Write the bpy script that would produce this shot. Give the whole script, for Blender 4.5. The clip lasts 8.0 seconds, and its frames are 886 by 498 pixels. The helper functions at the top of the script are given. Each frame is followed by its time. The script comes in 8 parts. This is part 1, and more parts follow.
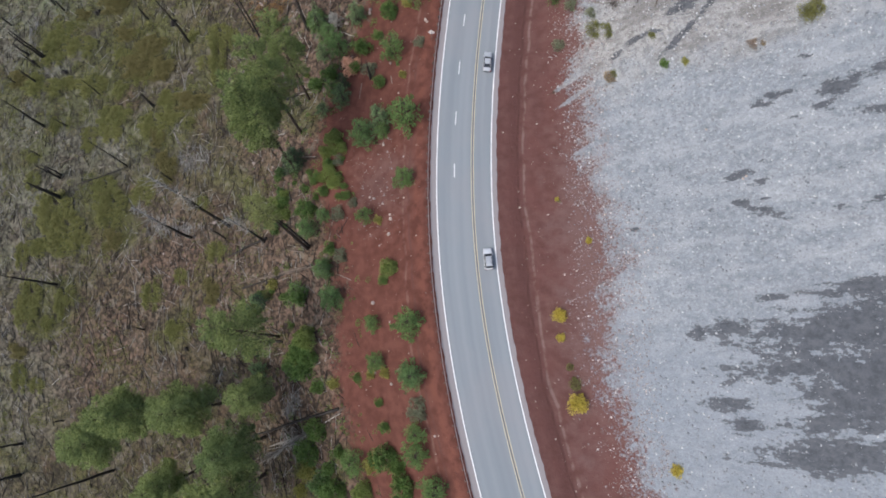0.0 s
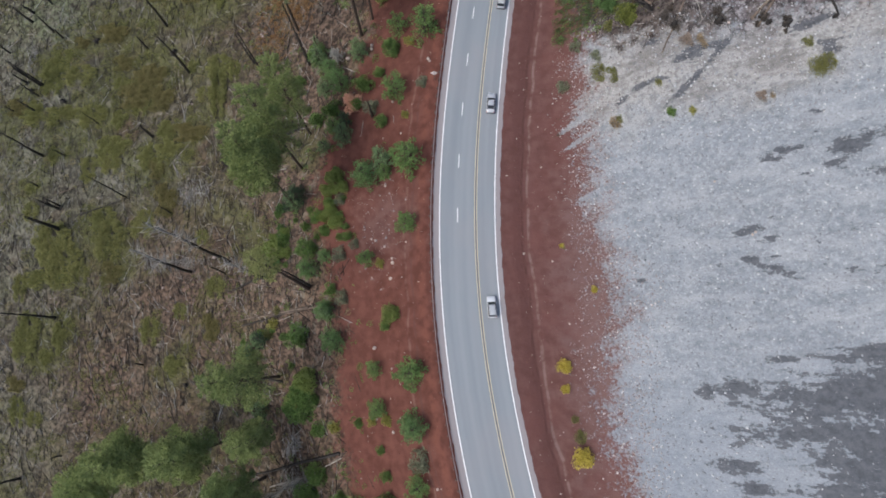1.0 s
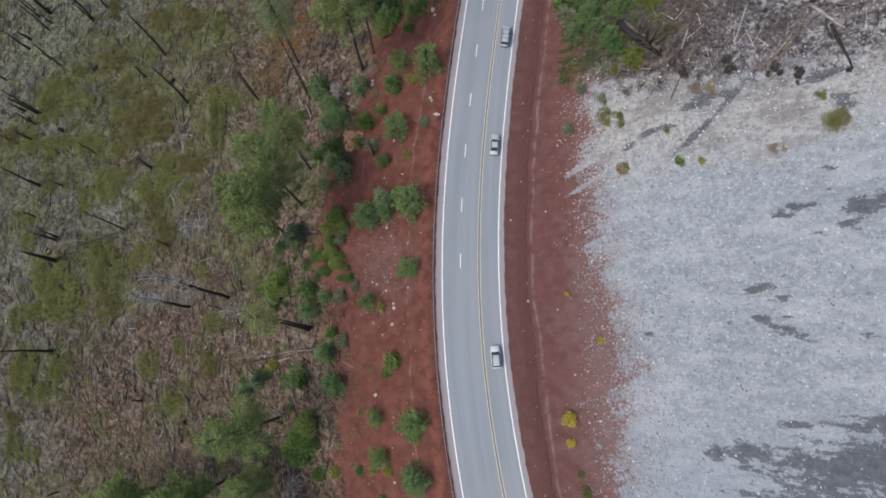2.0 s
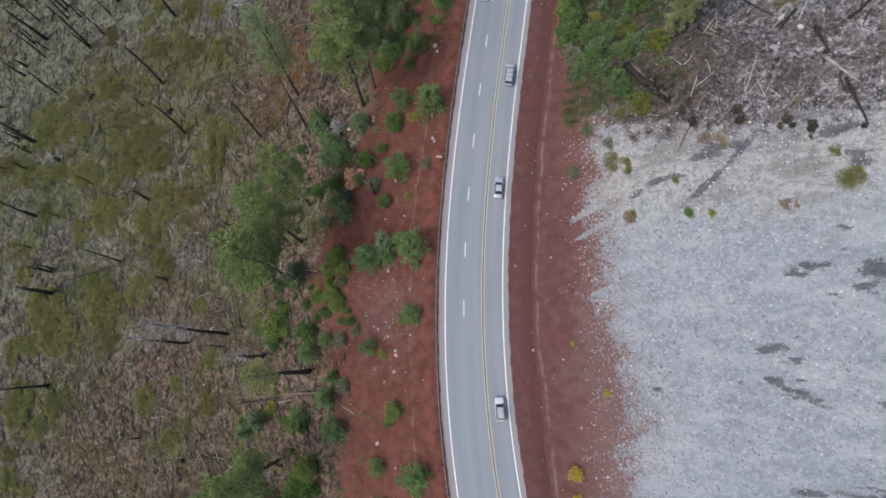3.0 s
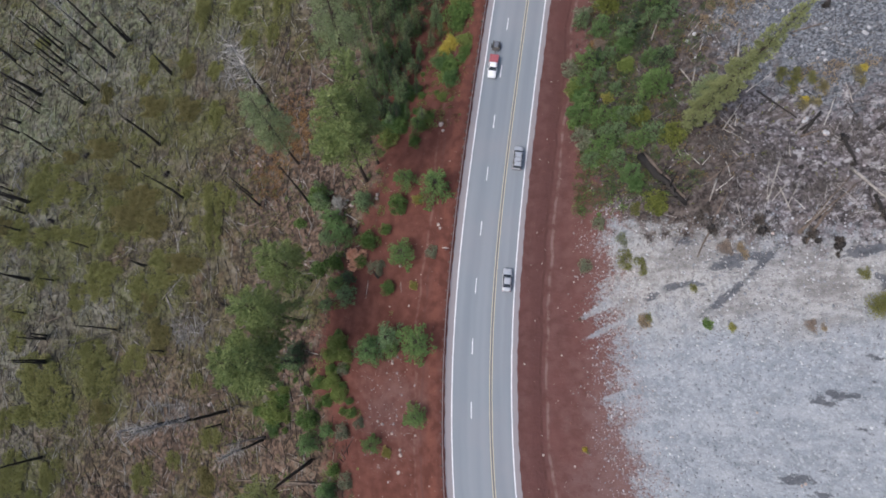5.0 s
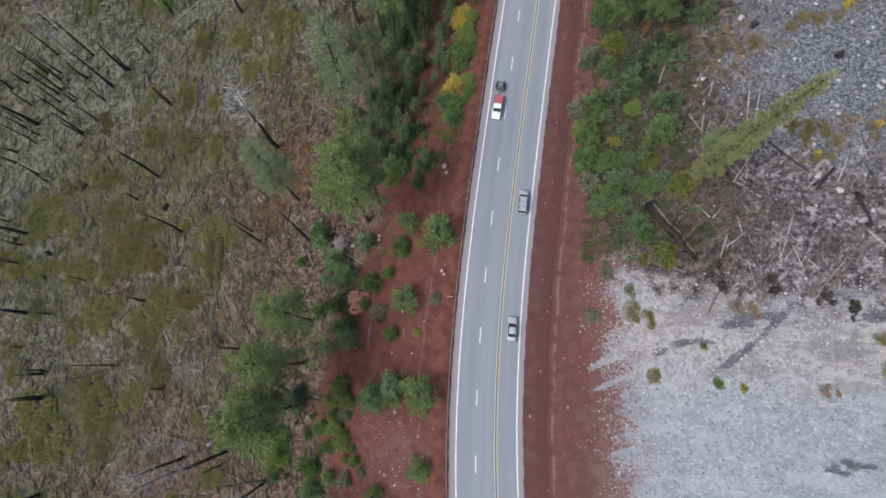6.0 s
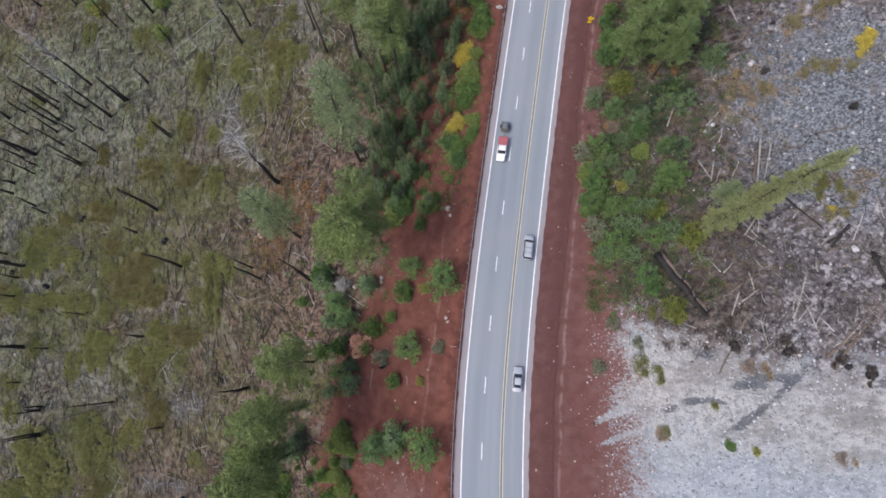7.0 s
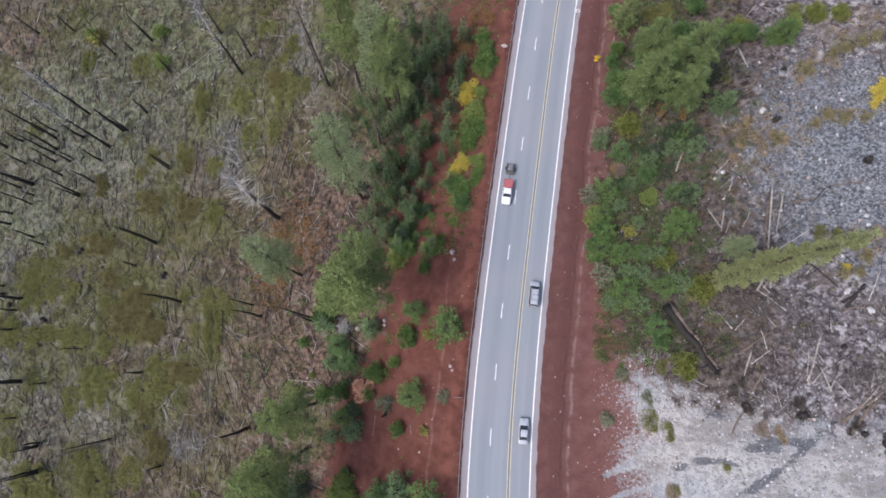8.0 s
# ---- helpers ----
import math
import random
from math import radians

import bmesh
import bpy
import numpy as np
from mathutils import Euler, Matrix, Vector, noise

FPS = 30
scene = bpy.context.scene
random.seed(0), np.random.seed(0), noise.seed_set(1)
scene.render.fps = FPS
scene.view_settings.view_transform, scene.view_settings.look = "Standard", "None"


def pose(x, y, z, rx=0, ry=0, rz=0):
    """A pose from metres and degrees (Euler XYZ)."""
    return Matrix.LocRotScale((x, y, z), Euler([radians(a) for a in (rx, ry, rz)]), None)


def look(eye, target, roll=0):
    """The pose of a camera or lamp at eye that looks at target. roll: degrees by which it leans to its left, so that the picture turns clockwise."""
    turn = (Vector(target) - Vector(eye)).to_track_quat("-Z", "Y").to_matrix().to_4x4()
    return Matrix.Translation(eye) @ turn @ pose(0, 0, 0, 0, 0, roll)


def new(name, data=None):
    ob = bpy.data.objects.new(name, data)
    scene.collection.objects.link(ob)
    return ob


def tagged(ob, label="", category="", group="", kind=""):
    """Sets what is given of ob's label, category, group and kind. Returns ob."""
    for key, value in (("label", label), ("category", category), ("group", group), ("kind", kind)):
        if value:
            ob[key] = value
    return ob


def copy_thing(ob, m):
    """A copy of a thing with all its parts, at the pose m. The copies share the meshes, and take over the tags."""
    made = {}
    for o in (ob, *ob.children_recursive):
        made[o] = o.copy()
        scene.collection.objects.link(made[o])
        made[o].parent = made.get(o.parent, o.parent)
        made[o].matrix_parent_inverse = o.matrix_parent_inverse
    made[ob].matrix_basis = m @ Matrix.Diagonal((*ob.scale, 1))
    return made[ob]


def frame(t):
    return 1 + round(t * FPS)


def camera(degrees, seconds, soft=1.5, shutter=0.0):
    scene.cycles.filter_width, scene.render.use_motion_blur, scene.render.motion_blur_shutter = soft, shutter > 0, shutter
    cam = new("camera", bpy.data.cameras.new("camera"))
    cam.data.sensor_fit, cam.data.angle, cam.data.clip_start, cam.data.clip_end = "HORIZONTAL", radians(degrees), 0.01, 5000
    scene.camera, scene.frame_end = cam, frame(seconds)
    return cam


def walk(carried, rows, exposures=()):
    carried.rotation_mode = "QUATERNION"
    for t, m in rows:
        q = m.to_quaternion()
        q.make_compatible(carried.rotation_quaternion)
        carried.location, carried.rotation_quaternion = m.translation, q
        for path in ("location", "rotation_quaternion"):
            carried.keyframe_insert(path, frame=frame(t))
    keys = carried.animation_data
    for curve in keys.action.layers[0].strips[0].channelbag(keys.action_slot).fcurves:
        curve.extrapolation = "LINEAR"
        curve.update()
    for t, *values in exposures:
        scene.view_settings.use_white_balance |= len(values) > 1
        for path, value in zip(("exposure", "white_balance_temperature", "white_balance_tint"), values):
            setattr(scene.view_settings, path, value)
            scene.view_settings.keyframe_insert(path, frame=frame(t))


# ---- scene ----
cam = camera(81.37, 8.0, soft=1.8)
# seconds, x, y, z, degrees from straight down, lean, heading
ROWS = [
    (0, 0.00, 0.00, 104.08, 12.25, 0.16, -0.06),
    (0.5, -0.13, 4.87, 104.26, 12.27, 0.22, -0.01),
    (1, -0.42, 9.66, 104.45, 12.32, 0.24, 0.00),
    (1.5, -0.64, 14.64, 104.48, 12.29, 0.29, 0.02),
    (3, -1.53, 29.54, 104.28, 12.19, 0.27, -0.01),
    (3.5, -1.90, 34.57, 104.22, 12.13, 0.24, -0.03),
    (4, -2.13, 39.49, 104.33, 12.11, 0.27, 0.01),
    (4.5, -2.42, 44.47, 104.34, 12.07, 0.29, 0.02),
    (6, -3.55, 59.26, 104.40, 12.08, 0.27, 0.05),
    (6.5, -3.92, 64.20, 104.39, 12.04, 0.31, 0.02),
    (7, -4.23, 69.08, 104.37, 12.05, 0.34, 0.00),
    (7.5, -4.70, 73.86, 104.38, 12.05, 0.33, -0.01),
    (8, -5.17, 78.63, 104.45, 12.07, 0.31, 0.01),
]
walk(cam, [(t, pose(x, y, z, down, lean, turn)) for t, x, y, z, down, lean, turn in ROWS],
     exposures=[(0, 0.71, 6500, 8), (1, 0.64, 6500, 8), (4.5, 0.64, 6420, 10), (6.5, 0.75, 6390, 12), (7.5, 0.91, 6330, 13), (8, 0.94, 6320, 14)])


# ---- lie of the land: a road cut across a hillside that falls to the west ----
def road_x(y):
    """The centre line (double yellow) of the bending road."""
    y = np.asarray(y, float)
    c = np.clip(y, -28, 168)
    s = (c - 60) / 100
    v = ((((3.479 * s - 1.287) * s - 10.104) * s + 14.345) * s + 7.742) * s + 6.907
    return v + (y - c) * np.where(y > c, 0.155, -0.27)


def land_z(x, y):
    """Height of the ground."""
    x, y = np.asarray(x, float), np.asarray(y, float)
    off = x - road_x(np.clip(y, -150, 320))
    d = np.maximum(0.0, -10.3 - off)
    fall = -58.0 * (1 - np.exp(-d / 76.0)) * d / (d + 1.2)
    fall = fall + 0.105 * (np.clip(y, -60, 220) - 72) * np.clip(d / 50, 0, 1)
    e = off - 18.5
    steep = 0.76 - 0.0022 * np.clip(y - 75, 0, 90)
    rise = steep * 3.0 * np.log1p(np.exp(np.clip(e / 3.0, -30, 30))) + steep * np.where(e > 90, e - 90, 0)
    rise = np.minimum(rise, 60 + 0.1 * np.maximum(e, 0))
    rise = rise + 5.5 * np.exp(-(((y - 70) / 19) ** 2) - ((off - 33) / 12) ** 2)  # spur of loose ash
    # the bank steps closer to the road past the ash; a knoll and a hollow below the road
    t, u, w = np.clip((y - 60) / 22, 0, 1), np.clip((off - 13) / 8, 0, 1), np.clip((off - 33) / 15, 0, 1)
    rise = rise + 2.9 * t * t * (3 - 2 * t) * (1 - 0.5 * np.clip((y - 90) / 15, 0, 1)) * u * u * (3 - 2 * u) * (1 - 0.75 * w * w * (3 - 2 * w))
    rise = rise + 2.4 * np.exp(-((x - 51) / 9) ** 2 - ((y - 127) / 9) ** 2)
    fall = fall + 2.9 * np.exp(-((x + 42) / 17) ** 2 - ((y - 24) / 15) ** 2) - 3.4 * np.exp(-((x + 38) / 7) ** 2 - ((y - 71) / 7) ** 2)
    rough = np.clip((np.abs(off + 2) - 14) / 14, 0, 1)
    bumps = 0.5 * np.sin(x / 7.3 + 1.3 * np.sin(y / 9.1)) + 0.4 * np.sin(y / 5.7 + 1.7 * np.sin(x / 8.3)) + 0.9 * np.sin(x / 19 + y / 23)
    ditch = -0.35 * np.exp(-((off - 10.5) / 1.6) ** 2)
    return fall + rise + rough * bumps * 0.6 + ditch - 0.06

# ---- daylight: a bright, evenly overcast sky ----
world = bpy.data.worlds.new("overcast_sky")
scene.world = world
world.use_nodes = True
wn = world.node_tree.nodes
sky = wn.new("ShaderNodeTexSky")
sky.sky_type, sky.sun_disc = "NISHITA", False
sky.sun_elevation, sky.sun_rotation = radians(51), radians(-116)
sky.air_density, sky.dust_density, sky.ozone_density = 1.0, 3.2, 1.1
wn["Background"].inputs["Strength"].default_value = 0.13
world.node_tree.links.new(sky.outputs[0], wn["Background"].inputs[0])
sun = new("sun", bpy.data.lights.new("sun", "SUN"))
sun.data.energy, sun.data.angle, sun.data.color = 1.2, radians(20), (1.0, 0.97, 0.94)
sun.matrix_world = look((-90, -45, 125), (0, 0, 0))


# ---- materials ----
def material(name, rough=0.9, metal=0.0, spec=0.3):
    """A new node material; returns it with its nodes, a link function and the shader."""
    m = bpy.data.materials.new(name)
    m.use_nodes = True
    n = m.node_tree.nodes
    b = n["Principled BSDF"]
    b.inputs["Roughness"].default_value = rough
    b.inputs["Metallic"].default_value = metal
    b.inputs["Specular IOR Level"].default_value = spec
    return m, n, m.node_tree.links.new, b


def noise_node(n, link, scale, detail=4, vector=None, rough=0.55):
    t = n.new("ShaderNodeTexNoise")
    t.inputs["Scale"].default_value, t.inputs["Detail"].default_value, t.inputs["Roughness"].default_value = scale, detail, rough
    if vector is None:
        vector = n.new("ShaderNodeTexCoord").outputs["Object"]
    link(vector, t.inputs["Vector"])
    return t.outputs["Fac"]


def maths(n, link, op, a, b=0.0, c=None, clamp=False):
    t = n.new("ShaderNodeMath")
    t.operation, t.use_clamp = op, clamp
    for i, v in enumerate((a, b) if c is None else (a, b, c)):
        if isinstance(v, (int, float)):
            t.inputs[i].default_value = v
        else:
            link(v, t.inputs[i])
    return t.outputs[0]


def blend(n, link, fac, a, b, mode="MIX"):
    t = n.new("ShaderNodeMix")
    t.data_type, t.blend_type = "RGBA", mode
    for v, s in ((fac, t.inputs[0]), (a, t.inputs[6]), (b, t.inputs[7])):
        if isinstance(v, (int, float)):
            s.default_value = v
        elif isinstance(v, tuple):
            s.default_value = (*v, 1)
        else:
            link(v, s)
    return t.outputs[2]


def step(n, link, v, lo, hi):
    t = n.new("ShaderNodeMapRange")
    t.interpolation_type = "SMOOTHSTEP"
    link(v, t.inputs[0])
    t.inputs[1].default_value, t.inputs[2].default_value = lo, hi
    return t.outputs[0]


def bump(n, link, b, height, strength, distance):
    t = n.new("ShaderNodeBump")
    t.inputs["Strength"].default_value, t.inputs["Distance"].default_value = strength, distance
    link(height, t.inputs["Height"])
    link(t.outputs[0], b.inputs["Normal"])


def plain(name, colour, rough=0.6, metal=0.0, spec=0.4, vary=0.25, scale=3.0, fine=40.0):
    """Paint, metal, rubber, bark: one colour with grain and stains at two scales."""
    m, n, link, b = material(name, rough, metal, spec)
    dark = tuple(c * (1 - vary) for c in colour)
    lite = tuple(min(1, c * (1 + vary)) for c in colour)
    c = blend(n, link, step(n, link, noise_node(n, link, scale), 0.3, 0.7), dark, lite)
    f = noise_node(n, link, fine, 3)
    c = blend(n, link, maths(n, link, "MULTIPLY", f, vary), c, tuple(x * 0.6 for x in colour))
    link(c, b.inputs["Base Color"])
    bump(n, link, b, f, 0.15, 0.01)
    return m


def foliage_material(name, dark, lite, tint):
    """Thin leaves that let some light through: each leaf or tuft its own shade, each plant its own cast."""
    m, n, link, b = material(name, 0.8, 0, 0.08)
    isl = n.new("ShaderNodeNewGeometry").outputs["Random Per Island"]
    obj = n.new("ShaderNodeObjectInfo").outputs["Random"]
    c = blend(n, link, isl, dark, lite)
    c = blend(n, link, maths(n, link, "MULTIPLY", obj, 0.6), c, tint)
    big = noise_node(n, link, 0.7, 2)
    c = blend(n, link, maths(n, link, "MULTIPLY", step(n, link, big, 0.45, 0.7), 0.3), c, lite)
    link(c, b.inputs["Base Color"])
    thin, both = n.new("ShaderNodeBsdfTranslucent"), n.new("ShaderNodeMixShader")
    link(c, thin.inputs["Color"])
    both.inputs[0].default_value = 0.32
    link(b.outputs[0], both.inputs[1])
    link(thin.outputs[0], both.inputs[2])
    link(both.outputs[0], n["Material Output"].inputs["Surface"])
    return m


def ground_material():
    m, n, link, b = material("ground", 0.95, 0, 0.15)
    co = n.new("ShaderNodeTexCoord").outputs["Object"]
    za, zb = n.new("ShaderNodeAttribute"), n.new("ShaderNodeAttribute")
    za.attribute_name, zb.attribute_name = "zones", "zones_more"
    a, c2 = n.new("ShaderNodeSeparateColor"), n.new("ShaderNodeSeparateColor")
    link(za.outputs["Color"], a.inputs[0])
    link(zb.outputs["Color"], c2.inputs[0])
    n1, n2, n3 = (noise_node(n, link, s, d, co) for s, d in ((0.09, 5), (0.45, 6), (2.4, 5)))
    n4 = noise_node(n, link, 0.9, 8, co, 0.7)
    vor = n.new("ShaderNodeTexVoronoi")
    vor.inputs["Scale"].default_value = 2.9
    wob = n.new("ShaderNodeVectorMath")
    wob.operation = "MULTIPLY_ADD"
    warp = n.new("ShaderNodeTexNoise")
    warp.inputs["Scale"].default_value = 1.5
    link(co, warp.inputs["Vector"])
    link(warp.outputs["Color"], wob.inputs[0])
    wob.inputs[1].default_value = (0.5, 0.5, 0.5)
    link(co, wob.inputs[2])
    link(wob.outputs[0], vor.inputs["Vector"])
    vcol = n.new("ShaderNodeSeparateColor")
    link(vor.outputs["Color"], vcol.inputs[0])
    n5 = noise_node(n, link, 0.2, 3, co)
    ragged = maths(n, link, "ADD", maths(n, link, "ADD", maths(n, link, "MULTIPLY", n2, 0.6), maths(n, link, "MULTIPLY", n3, 0.4)), maths(n, link, "MULTIPLY", n5, 0.6))

    def mask(v, hard=0.1):
        return step(n, link, maths(n, link, "ADD", v, maths(n, link, "SUBTRACT", ragged, 0.8)), 0.5 - hard, 0.5 + hard)

    # burnt forest floor: litter, ash, low grass
    floor = blend(n, link, step(n, link, n4, 0.4, 0.62), (0.023, 0.019, 0.012), (0.1, 0.086, 0.05))
    patchy = noise_node(n, link, 0.13, 4, co)
    floor = blend(n, link, maths(n, link, "MULTIPLY", step(n, link, patchy, 0.5, 0.62), 0.6), floor, (0.138, 0.12, 0.088))
    floor = blend(n, link, maths(n, link, "MULTIPLY", step(n, link, patchy, 0.47, 0.36), 0.55), floor, (0.125, 0.083, 0.056))
    floor = blend(n, link, maths(n, link, "MULTIPLY", step(n, link, n1, 0.46, 0.62), 0.5), floor, blend(n, link, n3, (0.06, 0.068, 0.022), (0.135, 0.138, 0.055)))
    ro = n.new("ShaderNodeAttribute")
    ro.attribute_name = "road_offset"
    sep = n.new("ShaderNodeSeparateColor")
    link(ro.outputs["Color"], sep.inputs[0])
    fk, kinds = n.new("ShaderNodeAttribute"), n.new("ShaderNodeSeparateColor")
    fk.attribute_name = "floor_kind"
    link(fk.outputs["Color"], kinds.inputs[0])
    floor = blend(n, link, maths(n, link, "MULTIPLY", kinds.outputs[0], 0.85), floor, blend(n, link, step(n, link, n4, 0.4, 0.62), (0.032, 0.021, 0.016), (0.178, 0.117, 0.09)))
    floor = blend(n, link, maths(n, link, "MULTIPLY", kinds.outputs[1], 0.65), floor, blend(n, link, step(n, link, n4, 0.36, 0.64), (0.056, 0.056, 0.044), (0.215, 0.214, 0.178)))
    fresh = maths(n, link, "MULTIPLY", fk.outputs["Alpha"], step(n, link, noise_node(n, link, 0.3, 6, co, 0.7), 0.4, 0.56))
    floor = blend(n, link, maths(n, link, "MULTIPLY", fresh, 0.75), floor, blend(n, link, step(n, link, n4, 0.36, 0.64), (0.05, 0.065, 0.03), (0.175, 0.2, 0.115)))
    mat = maths(n, link, "MULTIPLY", step(n, link, maths(n, link, "ADD", sep.outputs[1], maths(n, link, "SUBTRACT", n4, 0.5)), 0.35, 0.75), 0.7)
    floor = blend(n, link, mat, floor, blend(n, link, n4, (0.038, 0.043, 0.014), (0.13, 0.132, 0.052)))
    floor = blend(n, link, maths(n, link, "MULTIPLY", step(n, link, n3, 0.58, 0.74), 0.5), floor, (0.245, 0.232, 0.195))
    # low noise painted near black, in place of shadow under brush and trees
    floor = blend(n, link, maths(n, link, "MULTIPLY", step(n, link, n4, 0.5, 0.34), 0.75), floor, (0.027, 0.021, 0.016))
    clump = noise_node(n, link, 0.34, 6, co, 0.68)
    floor = blend(n, link, maths(n, link, "MULTIPLY", step(n, link, clump, 0.47, 0.41), 0.6), floor, (0.022, 0.018, 0.014))
    floor = blend(n, link, maths(n, link, "MULTIPLY", step(n, link, clump, 0.57, 0.62), 0.5), floor, (0.18, 0.164, 0.132))
    # red volcanic cinder
    red = blend(n, link, step(n, link, n2, 0.3, 0.7), (0.1, 0.048, 0.042), (0.134, 0.071, 0.064))
    red = blend(n, link, maths(n, link, "MULTIPLY", step(n, link, n1, 0.45, 0.65), 0.5), red, (0.135, 0.062, 0.056))
    red = blend(n, link, maths(n, link, "MULTIPLY", n3, 0.35), red, (0.085, 0.03, 0.024))
    west = step(n, link, sep.outputs[0], -2.0, -9.0)
    red = blend(n, link, maths(n, link, "MULTIPLY", west, 0.88), red, blend(n, link, step(n, link, n2, 0.3, 0.7), (0.082, 0.03, 0.022), (0.126, 0.051, 0.039)))
    # pale grey scree
    tal = blend(n, link, step(n, link, n4, 0.32, 0.68), (0.163, 0.181, 0.203), (0.253, 0.276, 0.306))
    fine = n.new("ShaderNodeSeparateXYZ")
    link(co, fine.inputs[0])
    # mask for the painted bluish shade, growing towards low y
    lower = step(n, link, maths(n, link, "ADD", fine.outputs[1], maths(n, link, "MULTIPLY", n1, 14.0)), 26.0, 4.0)
    flow = n.new("ShaderNodeMapping")
    flow.inputs["Rotation"].default_value, flow.inputs["Scale"].default_value = (0, 0, radians(-12)), (0.08, 0.35, 0.2)
    link(co, flow.inputs[0])
    tal = blend(n, link, maths(n, link, "MULTIPLY", step(n, link, noise_node(n, link, 1.0, 5, flow.outputs[0]), 0.42, 0.66), 0.6), tal, (0.31, 0.328, 0.353))
    tal = blend(n, link, maths(n, link, "MULTIPLY", step(n, link, noise_node(n, link, 0.7, 6, flow.outputs[0]), 0.6, 0.7), 0.5), tal, (0.16, 0.165, 0.178))
    tal = blend(n, link, maths(n, link, "MULTIPLY", step(n, link, vcol.outputs[0], 0.75, 1.0), 0.5), tal, (0.38, 0.395, 0.42))
    tal = blend(n, link, maths(n, link, "MULTIPLY", step(n, link, n3, 0.5, 0.34), 0.3), tal, (0.15, 0.152, 0.163))
    tal = blend(n, link, maths(n, link, "MULTIPLY", mask(c2.outputs[0], 0.35), 0.75), tal, blend(n, link, step(n, link, n4, 0.36, 0.56), (0.165, 0.15, 0.137), (0.335, 0.322, 0.305)))
    mott = maths(n, link, "MULTIPLY", step(n, link, noise_node(n, link, 0.55, 6, flow.outputs[0], 0.7), 0.5, 0.62), mask(c2.outputs[0], 0.3))
    tal = blend(n, link, maths(n, link, "MULTIPLY", mott, 0.7), tal, (0.135, 0.125, 0.122))
    # bluish shade over the lower fan, painted into the scree colour
    tal = blend(n, link, maths(n, link, "MULTIPLY", lower, 0.55), tal, blend(n, link, n4, (0.165, 0.188, 0.222), (0.235, 0.262, 0.304)))
    grit = noise_node(n, link, 4.5, 4, co, 0.7)
    tal = blend(n, link, maths(n, link, "MULTIPLY", step(n, link, grit, 0.55, 0.68), 0.3), tal, (0.4, 0.415, 0.44))
    tal = blend(n, link, maths(n, link, "MULTIPLY", step(n, link, grit, 0.46, 0.34), 0.35), tal, (0.1, 0.108, 0.12))
    darkp = blend(n, link, step(n, link, n4, 0.35, 0.65), (0.05, 0.054, 0.064), (0.088, 0.093, 0.105))
    litter = blend(n, link, step(n, link, n4, 0.38, 0.62), (0.032, 0.029, 0.03), (0.16, 0.141, 0.148))
    litter = blend(n, link, maths(n, link, "MULTIPLY", step(n, link, vcol.outputs[0], 0.75, 0.98), 0.7), litter, (0.29, 0.28, 0.295))
    litter = blend(n, link, maths(n, link, "MULTIPLY", step(n, link, n2, 0.53, 0.66), 0.75), litter, blend(n, link, step(n, link, n4, 0.35, 0.6), (0.16, 0.152, 0.158), (0.36, 0.35, 0.355)))
    litter = blend(n, link, maths(n, link, "MULTIPLY", step(n, link, n5, 0.52, 0.7), 0.5), litter, (0.145, 0.118, 0.1))
    bank = blend(n, link, step(n, link, n4, 0.38, 0.62), (0.022, 0.017, 0.015), (0.094, 0.072, 0.06))
    litter = blend(n, link, maths(n, link, "MULTIPLY", step(n, link, maths(n, link, "ADD", sep.outputs[2], maths(n, link, "MULTIPLY", n2, 8.0)), 48.0, 38.0), 0.85), litter, bank)
    block = blend(n, link, step(n, link, vcol.outputs[1], 0.1, 0.9), (0.085, 0.092, 0.105), (0.21, 0.22, 0.24))
    block = blend(n, link, maths(n, link, "MULTIPLY", step(n, link, n3, 0.52, 0.38), 0.8), block, (0.032, 0.034, 0.038))
    tal = blend(n, link, kinds.outputs[2], tal, block)
    c = blend(n, link, mask(a.outputs[1], 0.07), floor, tal)
    tatter = maths(n, link, "MULTIPLY", maths(n, link, "SUBTRACT", noise_node(n, link, 0.5, 6, co, 0.7), 0.5), 1.5)
    c = blend(n, link, mask(maths(n, link, "ADD", c2.outputs[1], tatter), 0.2), c, litter)
    dkn = maths(n, link, "ADD", maths(n, link, "MULTIPLY", maths(n, link, "SUBTRACT", n4, 0.5), 1.5), maths(n, link, "MULTIPLY", maths(n, link, "SUBTRACT", noise_node(n, link, 2.6, 5, flow.outputs[0], 0.7), 0.5), 2.2))
    dk = maths(n, link, "ADD", a.outputs[2], dkn)
    c = blend(n, link, maths(n, link, "MULTIPLY", mask(dk, 0.15), 0.9), c, darkp)
    speck = maths(n, link, "MULTIPLY", maths(n, link, "SUBTRACT", noise_node(n, link, 1.7, 6, co, 0.75), 0.5), 1.3)
    c = blend(n, link, mask(maths(n, link, "ADD", a.outputs[0], speck), 0.14), c, red)
    c = blend(n, link, maths(n, link, "MULTIPLY", mask(c2.outputs[2], 0.3), 0.35), c, (0.17, 0.125, 0.122))
    # graded shoulders: pale windrows left by the blade, darker packed tracks
    o = maths(n, link, "ADD", sep.outputs[0], maths(n, link, "MULTIPLY", maths(n, link, "SUBTRACT", noise_node(n, link, 0.07, 3, co), 0.5), 3.0))

    def band(at, half, amount, colour, c):
        d = maths(n, link, "ABSOLUTE", maths(n, link, "SUBTRACT", o, at))
        k = maths(n, link, "MULTIPLY", step(n, link, d, half, half * 0.3), maths(n, link, "MULTIPLY", step(n, link, n2, 0.35, 0.6), amount))
        return blend(n, link, k, c, colour)

    c = band(11.2, 0.4, 0.55, (0.21, 0.15, 0.135), c)
